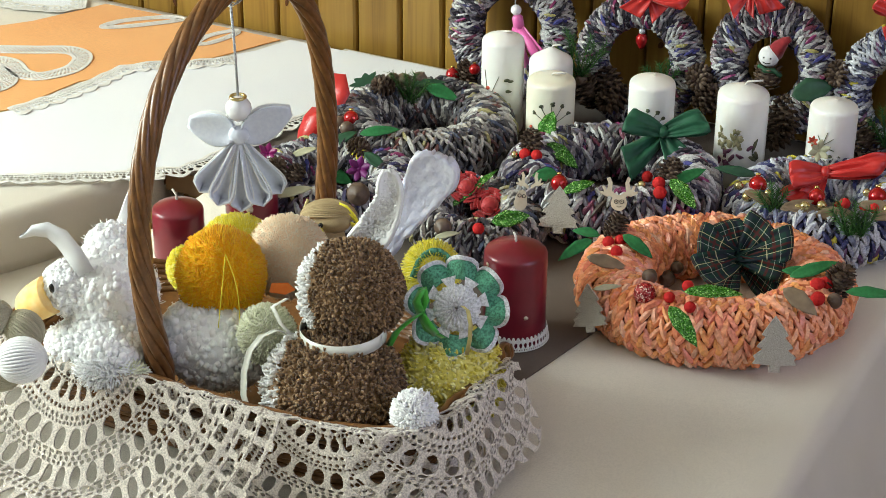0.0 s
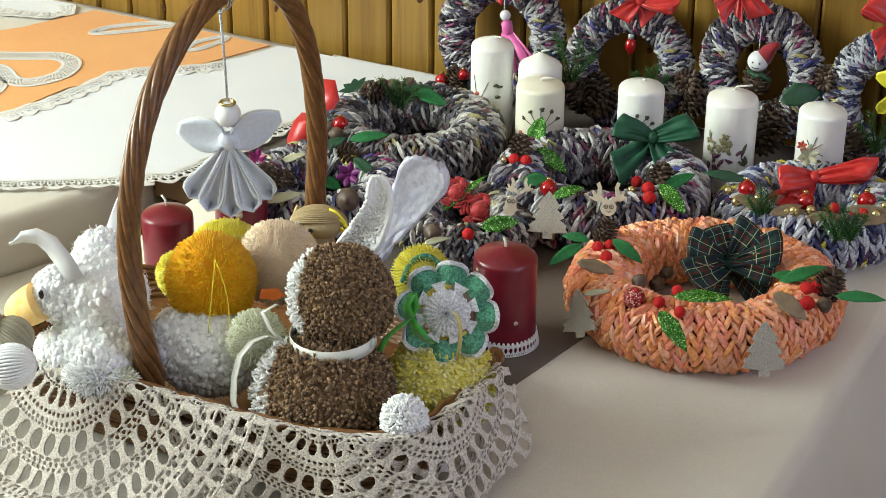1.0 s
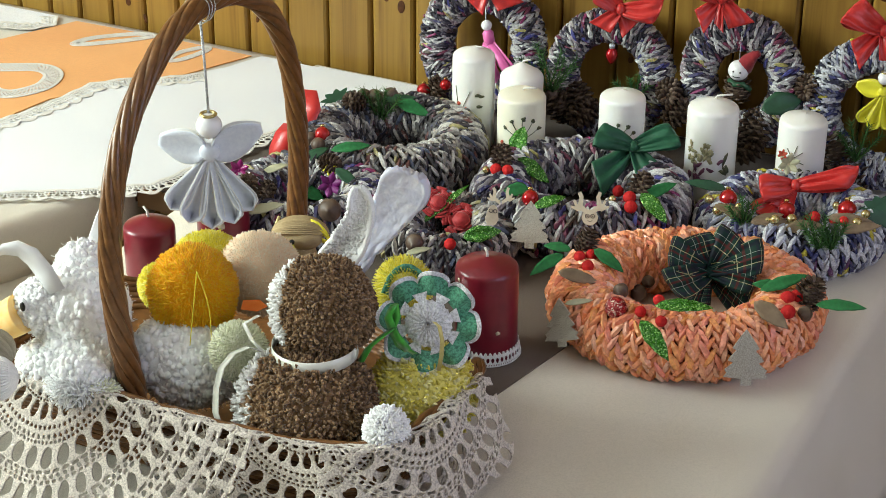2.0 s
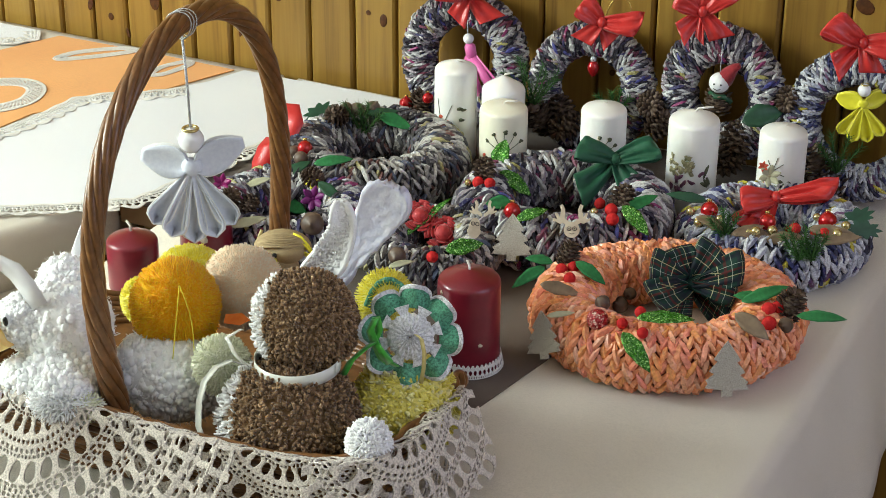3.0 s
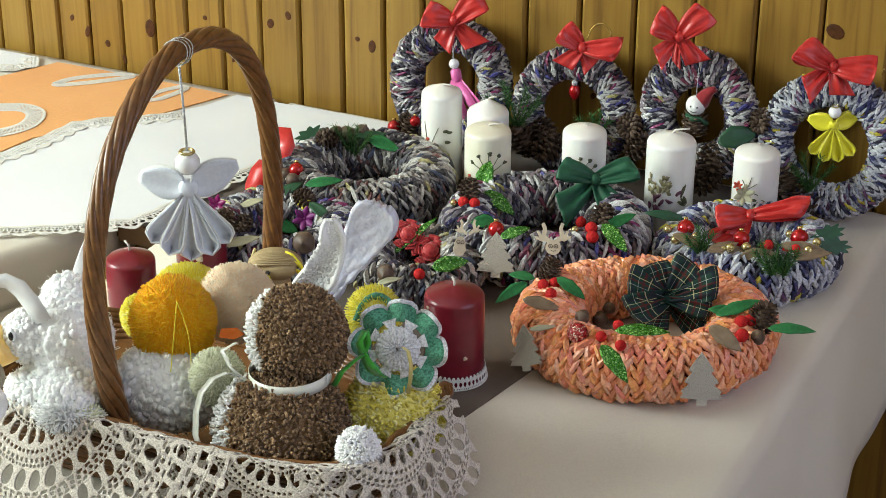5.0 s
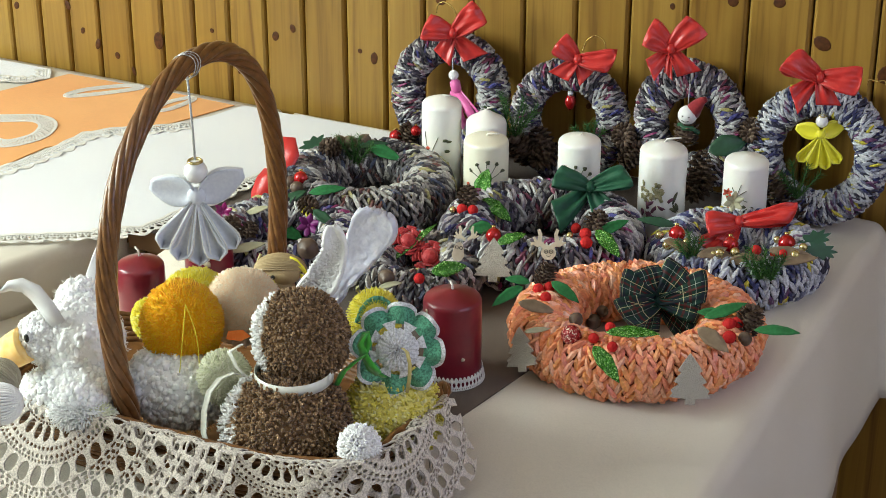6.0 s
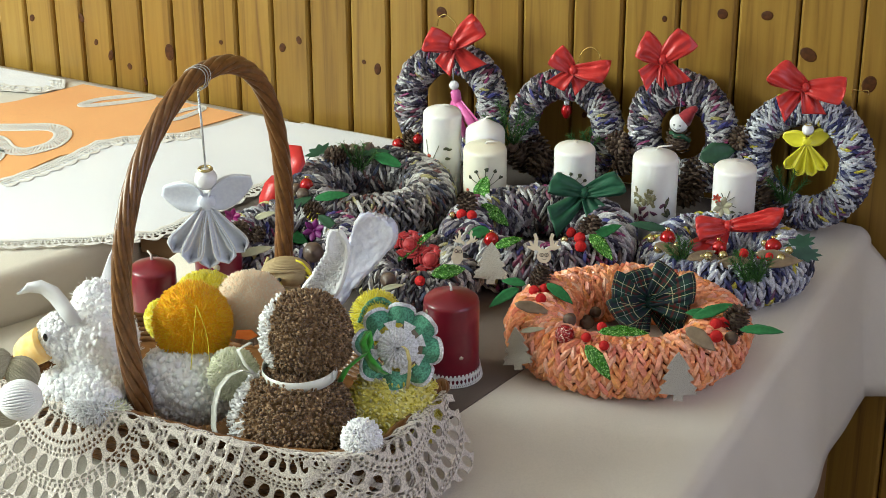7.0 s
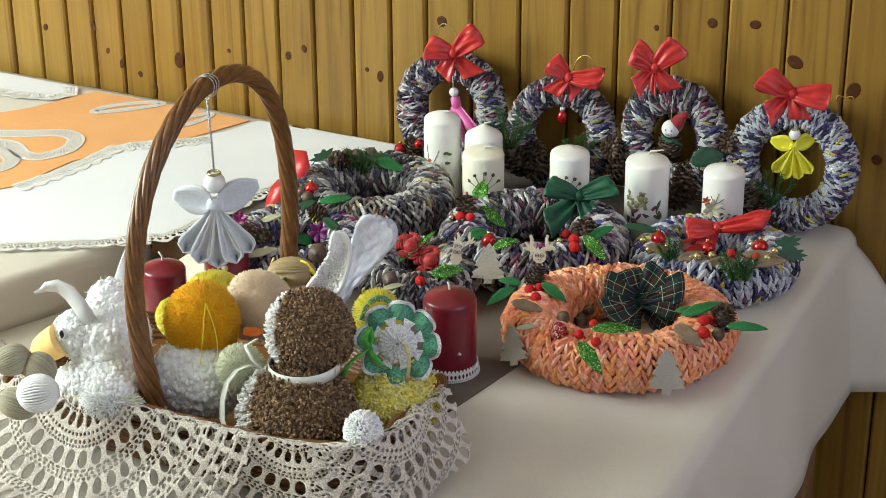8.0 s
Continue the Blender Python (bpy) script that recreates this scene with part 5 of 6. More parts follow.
angel("pale folded fabric angel hanging from the basket handle", Matrix.Translation((0.323, -0.852, 1.024)) @ Matrix.Rotation(radians(25.7), 4, "Z") @ pose(0, 0, 0, 90), 1.1, M["angel_white"], M["angel_edge"], 5, 0.096)

# ---- ornaments on the wreaths ----
M["red_glitter"] = glitter("red_glitter", (0.25, 0.006, 0.01), (0.6, 0.03, 0.04), 900)
M["snow_white"] = plain("white_felt", (0.74, 0.74, 0.74), (0.8, 0.8, 0.8), 200, 0.8)
_rnd = random.Random(77)


def fixed(par, name, shape, material, p, turn=None, label="", smooth=True):
    """A part glued to a wreath at the place p of the room."""
    m = facing(Vector(p)) @ (turn or Matrix())
    return part(name, shape, material, par, label, smooth, par.matrix_world.inverted() @ m)


def leaf(par, p, angle, length, width, material):
    g = []
    bend, twist = _rnd.uniform(0.10, 0.3), _rnd.uniform(-0.3, 0.3)
    for i in range(11):
        u = i / 10
        w = width / 2 * math.sin(math.pi * u ** 0.8) ** 0.8 * (1 + 0.06 * math.sin(u * 19)) + 0.0003
        g.append([(length * (u - 0.5), w * v, 0.004 + length * (bend * (0.25 - (u - 0.5) ** 2)) + 0.25 * w * abs(v) + twist * w * v) for v in (-1, -0.5, 0, 0.5, 1)])
    fixed(par, "leaf", Shape().sheet(g, 0.0008), material, p, pose(0, 0, 0, _rnd.uniform(-35, -10), 0, 0) @ pose(0, 0, 0, 0, 0, angle))


def berry(par, p, r, material=None):
    s = Shape().ball((0, 0, 0), r, 18, 12, rough=0.04 if material is None else 0.0)
    name = "bauble" if material is M["bauble"] else "bead" if material is M["gold"] else "berry"
    b = fixed(par, name, s, material or M["berry"], p)
    if name == "bauble":
        part("cap", Shape().lathe([(r * 0.28, 0), (r * 0.28, r * 0.3), (r * 0.12, r * 0.34)], 12, (0, 0, 0)), M["wire"], b, "gold cap", True, pose(0, 0, 0, -90) @ Matrix.Translation((0, 0, r * 0.93)))


def acorn(par, p, r):
    t = pose(0, 0, 0, _rnd.uniform(-50, 50), _rnd.uniform(-50, 50), 0)
    fixed(par, "acorn", Shape().lathe([(0.0005, -r), (r * 0.5, -r * 0.9), (r * 0.9, -r * 0.3), (r * 0.95, 0.1 * r), (r * 1.08, 0.15 * r), (r * 1.05, 0.5 * r), (r * 0.75, 0.85 * r), (r * 0.2, r), (r * 0.15, r * 1.35)], 14), M["acorn"], p, t)


def cone(par, p, r):
    s = Shape().ball((0, 0, 0), r * 0.62, 10, 8, (1, 1, 1.2))
    for j in range(8):
        v = (j + 0.5) / 8
        rr = r * math.sin(math.pi * (0.12 + 0.8 * v)) ** 0.7
        for k in range(9):
            a = 2 * math.pi * (k + 0.5 * (j % 2)) / 9
            c = polar(rr * 0.8, a, r * 1.2 * (2 * v - 1))
            d = (polar(1, a) + Vector((0, 0, 0.5))).normalized()
            s.strand(c, d, polar(-0.45, a, 0.9).normalized(), r * 0.62, r * 0.20, r * 0.08)
    fixed(par, "pine_cone", s, M["cone"], p, pose(0, 0, 0, _rnd.uniform(-70, 70), _rnd.uniform(-70, 70), 0))


def fir(par, p, size):
    s = Shape()
    base = Vector((0, -size * 0.5, 0))
    for st in range(4):
        a = radians(55 + 24 * st + _rnd.uniform(-8, 8))
        tip = base + Vector((math.cos(a), math.sin(a), _rnd.uniform(0.1, 0.5))) * size * _rnd.uniform(0.75, 1.0)
        s.tube([base, base.lerp(tip, 0.5) + Vector((0, 0, 0.003)), tip], [0.0011, 0.0009, 0.0005], 5)
        d0 = (tip - base).normalized()
        for i in range(60):
            u = (i + 1) / 61
            q = base.lerp(tip, u)
            side = d0.orthogonal().normalized()
            side.rotate(Matrix.Rotation(i * 2.4, 3, d0))
            d = (d0 * 0.8 + side).normalized()
            ln = 0.013 * _rnd.uniform(0.7, 1.1)
            e = q + d * ln
            w = d.cross(side + d0 * 0.3).normalized() * 0.0009
            n = d.cross(w).normalized() * 0.0008
            s.add([q - w, q + w, q + n, e], [(0, 1, 3), (1, 2, 3), (2, 0, 3), (0, 2, 1)])
    fixed(par, "fir_sprig", s, M["needles"], p)


def oak_leaf(par, p, angle):
    n = 36
    out = []
    for i in range(n):
        a = 2 * math.pi * i / n
        r = 1 + 0.22 * math.cos(9 * a)
        out.append((0.020 * r * math.cos(a), 0.010 * r * math.sin(a)))
    fixed(par, "oak_leaf", Shape().slab(out, 0, 0.0008), M["dark_green"] if angle < 30 else M["acorn"], p, pose(0, 0, 0.004, -15, 10, angle), "", False)


def loop_shape(length, half, puff, pleat, seed, uv=None):
    """One loop of a tied ribbon: out along x, folded over, and back underneath."""
    g = []
    skew = 0.10 * math.sin(seed * 5.3)
    for i in range(25):
        a = math.pi * i / 24
        reach = math.sin(a) ** 0.72 if 0 < i < 24 else 0.0
        z = puff * length * (0.55 + 0.45 * math.cos(a)) * (0.25 + 0.75 * math.sin(a) ** 0.6 if 0 < i < 24 else 0.25)
        w = 1.12 * half * (0.36 + 0.64 * reach ** 0.8) * (1 - 0.16 * reach ** 6)
        row = []
        for k in range(17):
            v = k / 8 - 1
            gather = pleat * length * (math.cos(v * 7.5 + seed) + 0.5 * math.cos(v * 13 + seed * 2)) * (1.05 - reach)
            soft = length * (0.09 * noise.noise(Vector((v * 2.3, i * 0.22, seed * 3.1))) + 0.035 * abs(noise.noise(Vector((v * 4.5, i * 0.10, seed)))))
            row.append(Vector((length * reach * (1 - 0.05 * v * v + skew * v), w * v + 0.10 * half * noise.noise(Vector((i * 0.2, seed, 1))), z + gather + soft)))
        g.append(row)
    return Shape().sheet(g, 0.0006, uv)


def tail_shape(length, half, seed, uv=None):
    """A ribbon end: gathered at the knot, spread and cut at a slant."""
    g = []
    for i in range(15):
        u = i / 14
        row = []
        for k in range(13):
            v = k / 6 - 1
            row.append(Vector((length * u * (1 + 0.16 * v * math.copysign(1, math.sin(seed * 7))), half * (0.35 + 0.75 * u ** 0.8) * v, 0.08 * length * math.sin(u * 3 + seed) + 0.07 * length * math.cos(v * 6 + seed) * (1 - 0.75 * u) + 0.06 * length * noise.noise(Vector((u * 2.5, v * 1.2, seed))))))
        g.append(row)
    return Shape().sheet(g, 0.0006, uv)


def bow(par, p, material, loops, tails, lean=0.0, puff=0.30, pleat=0.022, uv=None, knot=0.0062, label=""):
    """A tied bow; loops and tails as angle, length and half width."""
    lay = pose(0, 0, 0.008, lean)
    for k, (a, ln, hw) in enumerate(tails):
        fixed(par, "bow_tail", tail_shape(ln * 0.92, hw * 1.1, k * 1.7 + p[0] * 30, uv), material, p, lay @ pose(0, 0, 0.001 + 0.0008 * k, 0, 0, a), label)
    for k, (a, ln, hw) in enumerate(loops):
        fixed(par, "bow_loop", loop_shape(ln * 0.94, hw * 0.94, puff, pleat, k * 2.1 + p[0] * 20, uv), material, p, lay @ pose(0, 0, 0.003, 0, 0, a) @ pose(0, 0, 0, 0, -8, 0), label)
    fixed(par, "bow_knot", Shape().ball((0, 0, 0.008), 1, 16, 12, (knot, knot * 1.25, knot * 0.95), rough=0.22), material, p, lay)


def tree_tag(par, p, h, angle, turn):
    half = [(0.10, -0.5), (0.10, -0.38), (0.42, -0.36), (0.36, -0.28), (0.40, -0.22), (0.24, -0.10), (0.34, -0.06), (0.30, 0.0), (0.18, 0.12), (0.25, 0.16), (0.20, 0.24), (0.08, 0.40), (0.0, 0.5)]
    out = [(x * h, y * h) for x, y in half] + [(-x * h, y * h) for x, y in half[-2::-1]]
    fixed(par, "tree_tag", Shape().slab(out, 0.006, 0.0085), M["silver_glitter"], p, pose(0, 0, 0, -6, turn, angle), "champagne glitter fir-tree tag", False)


def antler_tag(par, p, h, face):
    horn = [(0.05, -0.1), (0.22, 0.02), (0.30, 0.0), (0.46, 0.08), (0.48, 0.14), (0.36, 0.12), (0.42, 0.26), (0.36, 0.28), (0.30, 0.16), (0.26, 0.34), (0.30, 0.46), (0.22, 0.5), (0.16, 0.36), (0.18, 0.14), (0.03, 0.02)]
    for s in (-1, 1):
        out = [(s * x * h, y * h) for x, y in horn][::s]
        fixed(par, "antler", Shape().slab(out, 0.012, 0.0145), M["wood_tag"], p, pose(0, 0, 0, -8, 0, 0), "pale plywood antler", False)
    if face:
        k = fixed(par, "face_tag", Shape().slab([(0.20 * h * math.cos(a), -0.16 * h + 0.20 * h * math.sin(a)) for a in [2 * math.pi * i / 24 for i in range(24)]], 0.0125, 0.015), M["wood_tag"], p, pose(0, 0, 0, -8, 0, 0), "round plywood face", False)
        for s in (-1, 1):
            part("eye", Shape().ring([(s * 0.07 * h + 0.05 * h * math.cos(a), -0.13 * h + 0.05 * h * math.sin(a), 0.0152) for a in [2 * math.pi * i / 16 for i in range(16)]], 0.0004, 4), M["ink"], k)
            part("pupil", Shape().ball((s * 0.07 * h, -0.13 * h, 0.0152), 0.0007, 8, 6), M["ink"], k)
        part("mouth", Shape().tube([(-0.06 * h, -0.24 * h, 0.0152), (0, -0.27 * h, 0.0152), (0.06 * h, -0.24 * h, 0.0152)], 0.0004, 4), M["ink"], k)


def owl_tag(par, p, h):
    out = [(0.34 * h * math.cos(a) * (1 + 0.2 * (math.sin(a) < 0)), h * 0.62 * math.sin(a)) for a in [2 * math.pi * i / 28 for i in range(28)]]
    k = fixed(par, "owl_tag", Shape().slab(out, 0.010, 0.0125), M["wood_tag"], p, pose(0, 0, 0, -6, 8, -8), "small plywood owl", False)
    for s in (-1, 1):
        part("eye", Shape().ring([(s * 0.13 * h + 0.10 * h * math.cos(a), 0.26 * h + 0.10 * h * math.sin(a), 0.0127) for a in [2 * math.pi * i / 16 for i in range(16)]], 0.0004, 4), M["ink"], k)


def rose(par, p, r):
    k0 = fixed(par, "rose", Shape().ball((0, 0, r * 0.1), r * 0.6, 12, 8), M["rose"], p, pose(0, 0, 0, -25, 0, 0), "red fabric rose")
    for lay in range(5):
        for k in range(3 + lay):
            a0 = 2 * math.pi * k / (3 + lay) + lay
            rr = r * (0.22 + 0.19 * lay)
            g = []
            for i in range(5):
                u = i / 4
                g.append([polar(rr * (0.75 + 0.3 * u) + r * 0.08 * u * u, a0 + (v - 0.5) * 2.6 / (2.0 + 0.45 * lay), r * (0.55 - 0.12 * lay) * (u - 0.25) + r * 0.2) for v in (0, 0.25, 0.5, 0.75, 1)])
            part("petal", Shape().sheet(g, 0.0009), M["rose"], k0)


def petals(par, p, r, material):
    s = Shape().ball((0, 0, 0.003), r * 0.2, 10, 6)
    for k in range(6):
        a = 2 * math.pi * k / 6 + 0.3
        s.sheet([[polar(r * u, a, 0.004 + r * 0.5 * u) + polar(r * 0.3 * math.sin(math.pi * min(1, 0.1 + 0.85 * u)) * v, a + math.pi / 2) for v in (-1, 0, 1)] for u in (0.05, 0.3, 0.55, 0.8, 1.0)], 0.0006)
    fixed(par, "flower", s, material, p)


def bow_ribbon_tails(par, p):
    for pts, w in (([(0.012, 0.045, 0), (0.018, 0.020, 0.006), (0.008, 0.0, 0.008), (-0.004, -0.008, 0.008)], 0.032), ([(-0.004, 0.0, 0.006), (-0.014, -0.012, 0.010), (-0.022, -0.032, 0.006), (-0.024, -0.052, 0.0)], 0.028)):
        fixed(par, "red_ribbon", ribbon([Vector(q) for q in pts], Vector((0.9, -0.1, 0.4)).normalized(), w), M["red_satin"], p, None, "red satin ribbon end")


tree_tag(WO, (0.612, -0.626, 0.793), 0.052, 8, -38)
tree_tag(WO, (0.808, -0.617, 0.797), 0.058, -3, 14)
leaf(WO, (0.574, -0.591, 0.835), 215, 0.045, 0.013, M["green_felt"])
leaf(WO, (0.619, -0.522, 0.819), -40, 0.042, 0.015, M["green_felt"])
leaf(WO, (0.572, -0.558, 0.840), 170, 0.030, 0.012, M["green_felt"])
leaf(WO, (0.604, -0.573, 0.820), -15, 0.045, 0.014, M["dry_leaf"])
cone(WO, (0.584, -0.501, 0.826), 0.013)
berry(WO, (0.587, -0.528, 0.821), 0.0068)
berry(WO, (0.598, -0.520, 0.822), 0.0068)
berry(WO, (0.605, -0.548, 0.823), 0.0068)
leaf(WO, (0.622, -0.614, 0.813), 8, 0.030, 0.006, M["pale_leaf"])
berry(WO, (0.666, -0.618, 0.821), 0.0118, M["red_glitter"])
acorn(WO, (0.657, -0.579, 0.821), 0.008)
acorn(WO, (0.646, -0.490, 0.771), 0.009)
acorn(WO, (0.652, -0.481, 0.784), 0.007)
berry(WO, (0.693, -0.616, 0.822), 0.0062)
berry(WO, (0.719, -0.624, 0.821), 0.0062)
berry(WO, (0.712, -0.615, 0.840), 0.0062)
leaf(WO, (0.743, -0.625, 0.842), -2, 0.060, 0.016, M["green_glitter"])
leaf(WO, (0.721, -0.648, 0.809), -58, 0.052, 0.018, M["green_glitter"])
leaf(WO, (0.809, -0.489, 0.823), 18, 0.055, 0.014, M["green_felt"])
leaf(WO, (0.791, -0.495, 0.818), 175, 0.03, 0.012, M["green_felt"])
leaf(WO, (0.884, -0.537, 0.835), -4, 0.052, 0.013, M["green_felt"])
cone(WO, (0.840, -0.499, 0.821), 0.0165)
acorn(WO, (0.845, -0.524, 0.812), 0.008)
berry(WO, (0.822, -0.517, 0.822), 0.0078)
berry(WO, (0.829, -0.506, 0.820), 0.0078)
berry(WO, (0.830, -0.539, 0.818), 0.0078)
leaf(WO, (0.817, -0.561, 0.820), -40, 0.045, 0.018, M["dry_leaf"])
bow(WO, (0.717, -0.470, 0.806), M["tartan"], ((116, 0.047, 0.020), (158, 0.056, 0.020), (203, 0.056, 0.021), (56, 0.054, 0.021), (16, 0.066, 0.021), (-16, 0.056, 0.018)), ((250, 0.044, 0.012), (-48, 0.070, 0.014)), -10, 0.46, 0.075, (0.5, 1.3), 0.0085, "dark tartan ribbon")
bow_ribbon_tails(WA, (0.110, -0.332, 0.810))
fir(WA, (0.183, -0.236, 0.819), 0.05)
berry(WA, (0.169, -0.229, 0.821), 0.011, M["acorn"])
acorn(WA, (0.187, -0.217, 0.823), 0.009)
leaf(WA, (0.225, -0.226, 0.812), -25, 0.05, 0.018, M["green_felt"])
leaf(WA, (0.201, -0.219, 0.819), 5, 0.045, 0.012, M["dark_green"])
oak_leaf(WA, (0.126, -0.253, 0.820), 25)
cone(WA, (0.158, -0.263, 0.825), 0.014)
acorn(WA, (0.157, -0.238, 0.824), 0.009)
berry(WA, (0.168, -0.366, 0.821), 0.010, M["bauble"])
berry(WA, (0.154, -0.371, 0.815), 0.008, M["acorn"])
berry(WA, (0.172, -0.384, 0.815), 0.009, M["acorn"])
leaf(WA, (0.221, -0.387, 0.820), 8, 0.050, 0.013, M["green_felt"])
leaf(WA, (0.175, -0.398, 0.805), 30, 0.04, 0.014, M["dark_green"])
cone(WA, (0.205, -0.413, 0.807), 0.013)
cone(WB, (0.159, -0.537, 0.817), 0.014)
cone(WB, (0.183, -0.529, 0.814), 0.012)
leaf(WB, (0.150, -0.452, 0.803), 20, 0.035, 0.010, M["pale_leaf"])
leaf(WB, (0.202, -0.561, 0.808), 15, 0.045, 0.012, M["pale_leaf"])
leaf(WB, (0.184, -0.429, 0.766), -25, 0.042, 0.020, M["green_felt"])
petals(WB, (0.215, -0.429, 0.787), 0.016, M["purple"])
petals(WB, (0.207, -0.416, 0.802), 0.009, M["yellow"])
acorn(WB, (0.271, -0.530, 0.809), 0.013)
leaf(WB, (0.244, -0.438, 0.804), -40, 0.04, 0.014, M["dark_green"])
petals(WB, (0.118, -0.484, 0.810), 0.013, M["magenta"])
berry(WB, (0.294, -0.522, 0.793), 0.007)
rose(WC, (0.369, -0.443, 0.801), 0.019)
rose(WC, (0.401, -0.445, 0.785), 0.021)
leaf(WC, (0.377, -0.438, 0.799), 42, 0.075, 0.010, M["green_glitter"])
leaf(WC, (0.455, -0.501, 0.806), 10, 0.045, 0.018, M["green_glitter"])
owl_tag(WC, (0.445, -0.457, 0.808), 0.020)
acorn(WC, (0.392, -0.547, 0.803), 0.010)
berry(WC, (0.430, -0.534, 0.803), 0.007)
leaf(WC, (0.400, -0.554, 0.794), 15, 0.03,0.007, M["pale_leaf"])
leaf(WD, (0.397, -0.272, 0.820), 70, 0.040, 0.022, M["green_glitter"])
leaf(WD, (0.439, -0.320, 0.807), -40, 0.05, 0.018, M["green_glitter"])
cone(WD, (0.406, -0.341, 0.829), 0.014)
berry(WD, (0.409, -0.365, 0.823), 0.0072)
berry(WD, (0.423, -0.362, 0.823), 0.0072)
berry(WD, (0.395, -0.364, 0.819), 0.0045, M["gold"])
antler_tag(WD, (0.446, -0.431, 0.814), 0.034, 0)
berry(WD, (0.479, -0.420, 0.823), 0.0105, M["bauble"])
leaf(WD, (0.456, -0.410, 0.823), 185, 0.03, 0.016, M["green_felt"])
leaf(WD, (0.505, -0.423, 0.823), 20, 0.04, 0.014, M["green_glitter"])
tree_tag(WD, (0.493, -0.452, 0.805), 0.056, -2, 0)
antler_tag(WD, (0.554, -0.421, 0.821), 0.046, 1)
berry(WD, (0.533, -0.270, 0.780), 0.0078)
berry(WD, (0.583, -0.367, 0.824), 0.0078)
berry(WD, (0.592, -0.386, 0.822), 0.0078)
berry(WD, (0.566, -0.378, 0.823), 0.0045, M["gold"])
cone(WD, (0.586, -0.338, 0.828), 0.015)
leaf(WD, (0.615, -0.371, 0.816), -55, 0.05, 0.018, M["green_glitter"])
leaf(WD, (0.608, -0.335, 0.823), 25, 0.045, 0.014, M["green_felt"])
bow(WD, (0.539, -0.245, 0.830), M["green_satin"], ((166, 0.054, 0.017), (14, 0.058, 0.018)), ((222, 0.066, 0.017), (-62, 0.044, 0.015)), -12)
bow(WE, (0.738, -0.220, 0.808), M["red_satin"], ((192, 0.050, 0.019), (4, 0.078, 0.015)), ((215, 0.062, 0.015), (236, 0.036, 0.011)), -22, 0.28)
berry(WE, (0.683, -0.302, 0.817), 0.011, M["bauble"])
berry(WE, (0.815, -0.258, 0.812), 0.0115, M["bauble"])
berry(WE, (0.661, -0.305, 0.812), 0.0058, M["gold"])
berry(WE, (0.680, -0.331, 0.813), 0.0062, M["gold"])
berry(WE, (0.742, -0.335, 0.816), 0.0056, M["gold"])
berry(WE, (0.723, -0.219, 0.759), 0.0056, M["gold"])
berry(WE, (0.737, -0.217, 0.765), 0.005, M["gold"])
berry(WE, (0.831, -0.299, 0.817), 0.006, M["gold"])
berry(WE, (0.796, -0.234, 0.803), 0.005, M["gold"])
berry(WE, (0.701, -0.317, 0.816), 0.005, M["gold"])
berry(WE, (0.760, -0.217, 0.771), 0.0055, M["berry"])
berry(WE, (0.812, -0.300, 0.816), 0.007, M["berry"])
fir(WE, (0.713, -0.337, 0.820), 0.038)
fir(WE, (0.804, -0.340, 0.818), 0.042)
fir(WE, (0.818, -0.337, 0.815), 0.034)
oak_leaf(WE, (0.844, -0.239, 0.815), 20)
oak_leaf(WE, (0.857, -0.257, 0.810), -5)
leaf(WE, (0.649, -0.289, 0.820), 170, 0.05, 0.012, M["dark_green"])
leaf(WE, (0.832, -0.298, 0.817), -10, 0.06, 0.014, M["dry_leaf"])
leaf(WE, (0.740, -0.333, 0.816), 15, 0.04, 0.012, M["dry_leaf"])
leaf(WE, (0.697, -0.338, 0.815), -30, 0.04, 0.014, M["dry_leaf"])
berry(WE, (0.756, -0.308, 0.82), 0.0105, M["bauble"])
berry(WE, (0.751, -0.337, 0.82), 0.0058, M["gold"])
berry(WE, (0.768, -0.327, 0.82), 0.006, M["gold"])
berry(WE, (0.79, -0.31, 0.82), 0.0068, M["berry"])
berry(WE, (0.823, -0.305, 0.82), 0.0062, M["berry"])
berry(WE, (0.838, -0.302, 0.82), 0.0062, M["gold"])
berry(WE, (0.841, -0.276, 0.82), 0.0055, M["gold"])
leaf(WE, (0.703, -0.332, 0.812), -28, 0.04, 0.014, M["dry_leaf"])
leaf(WE, (0.748, -0.335, 0.812), -12, 0.046, 0.014, M["dry_leaf"])
leaf(WE, (0.784, -0.33, 0.812), 6, 0.046, 0.014, M["dry_leaf"])
leaf(WE, (0.843, -0.305, 0.812), 10, 0.05, 0.014, M["dry_leaf"])
petals(C5, (0.722, -0.196, 0.826), 0.014, M["pale_leaf"])
petals(C5, (0.714, -0.198, 0.838), 0.0065, M["petal_red"])
bow(W1, (0.253, -0.066, 0.944), M["red_satin"], ((168, 0.046, 0.021), (38, 0.056, 0.021)), ((246, 0.042, 0.013), (-46, 0.052, 0.014)))
bow(W2, (0.445, -0.066, 0.935), M["red_satin"], ((140, 0.040, 0.019), (-4, 0.056, 0.018)), ((222, 0.038, 0.012), (-62, 0.032, 0.012)))
bow(W3, (0.580, -0.066, 0.972), M["red_satin"], ((143, 0.044, 0.022), (42, 0.054, 0.021)), ((226, 0.044, 0.012), (-52, 0.046, 0.013), (266, 0.040, 0.005)))
bow(W4, (0.787, -0.066, 0.965), M["red_satin"], ((152, 0.056, 0.021), (-8, 0.058, 0.021)), ((222, 0.050, 0.014), (-70, 0.042, 0.013)))
cone(W1, (0.192, -0.090, 0.785), 0.016)
berry(W1, (0.174, -0.095, 0.782), 0.010, M["bauble"])
berry(W1, (0.210, -0.100, 0.799), 0.008, M["bauble"])
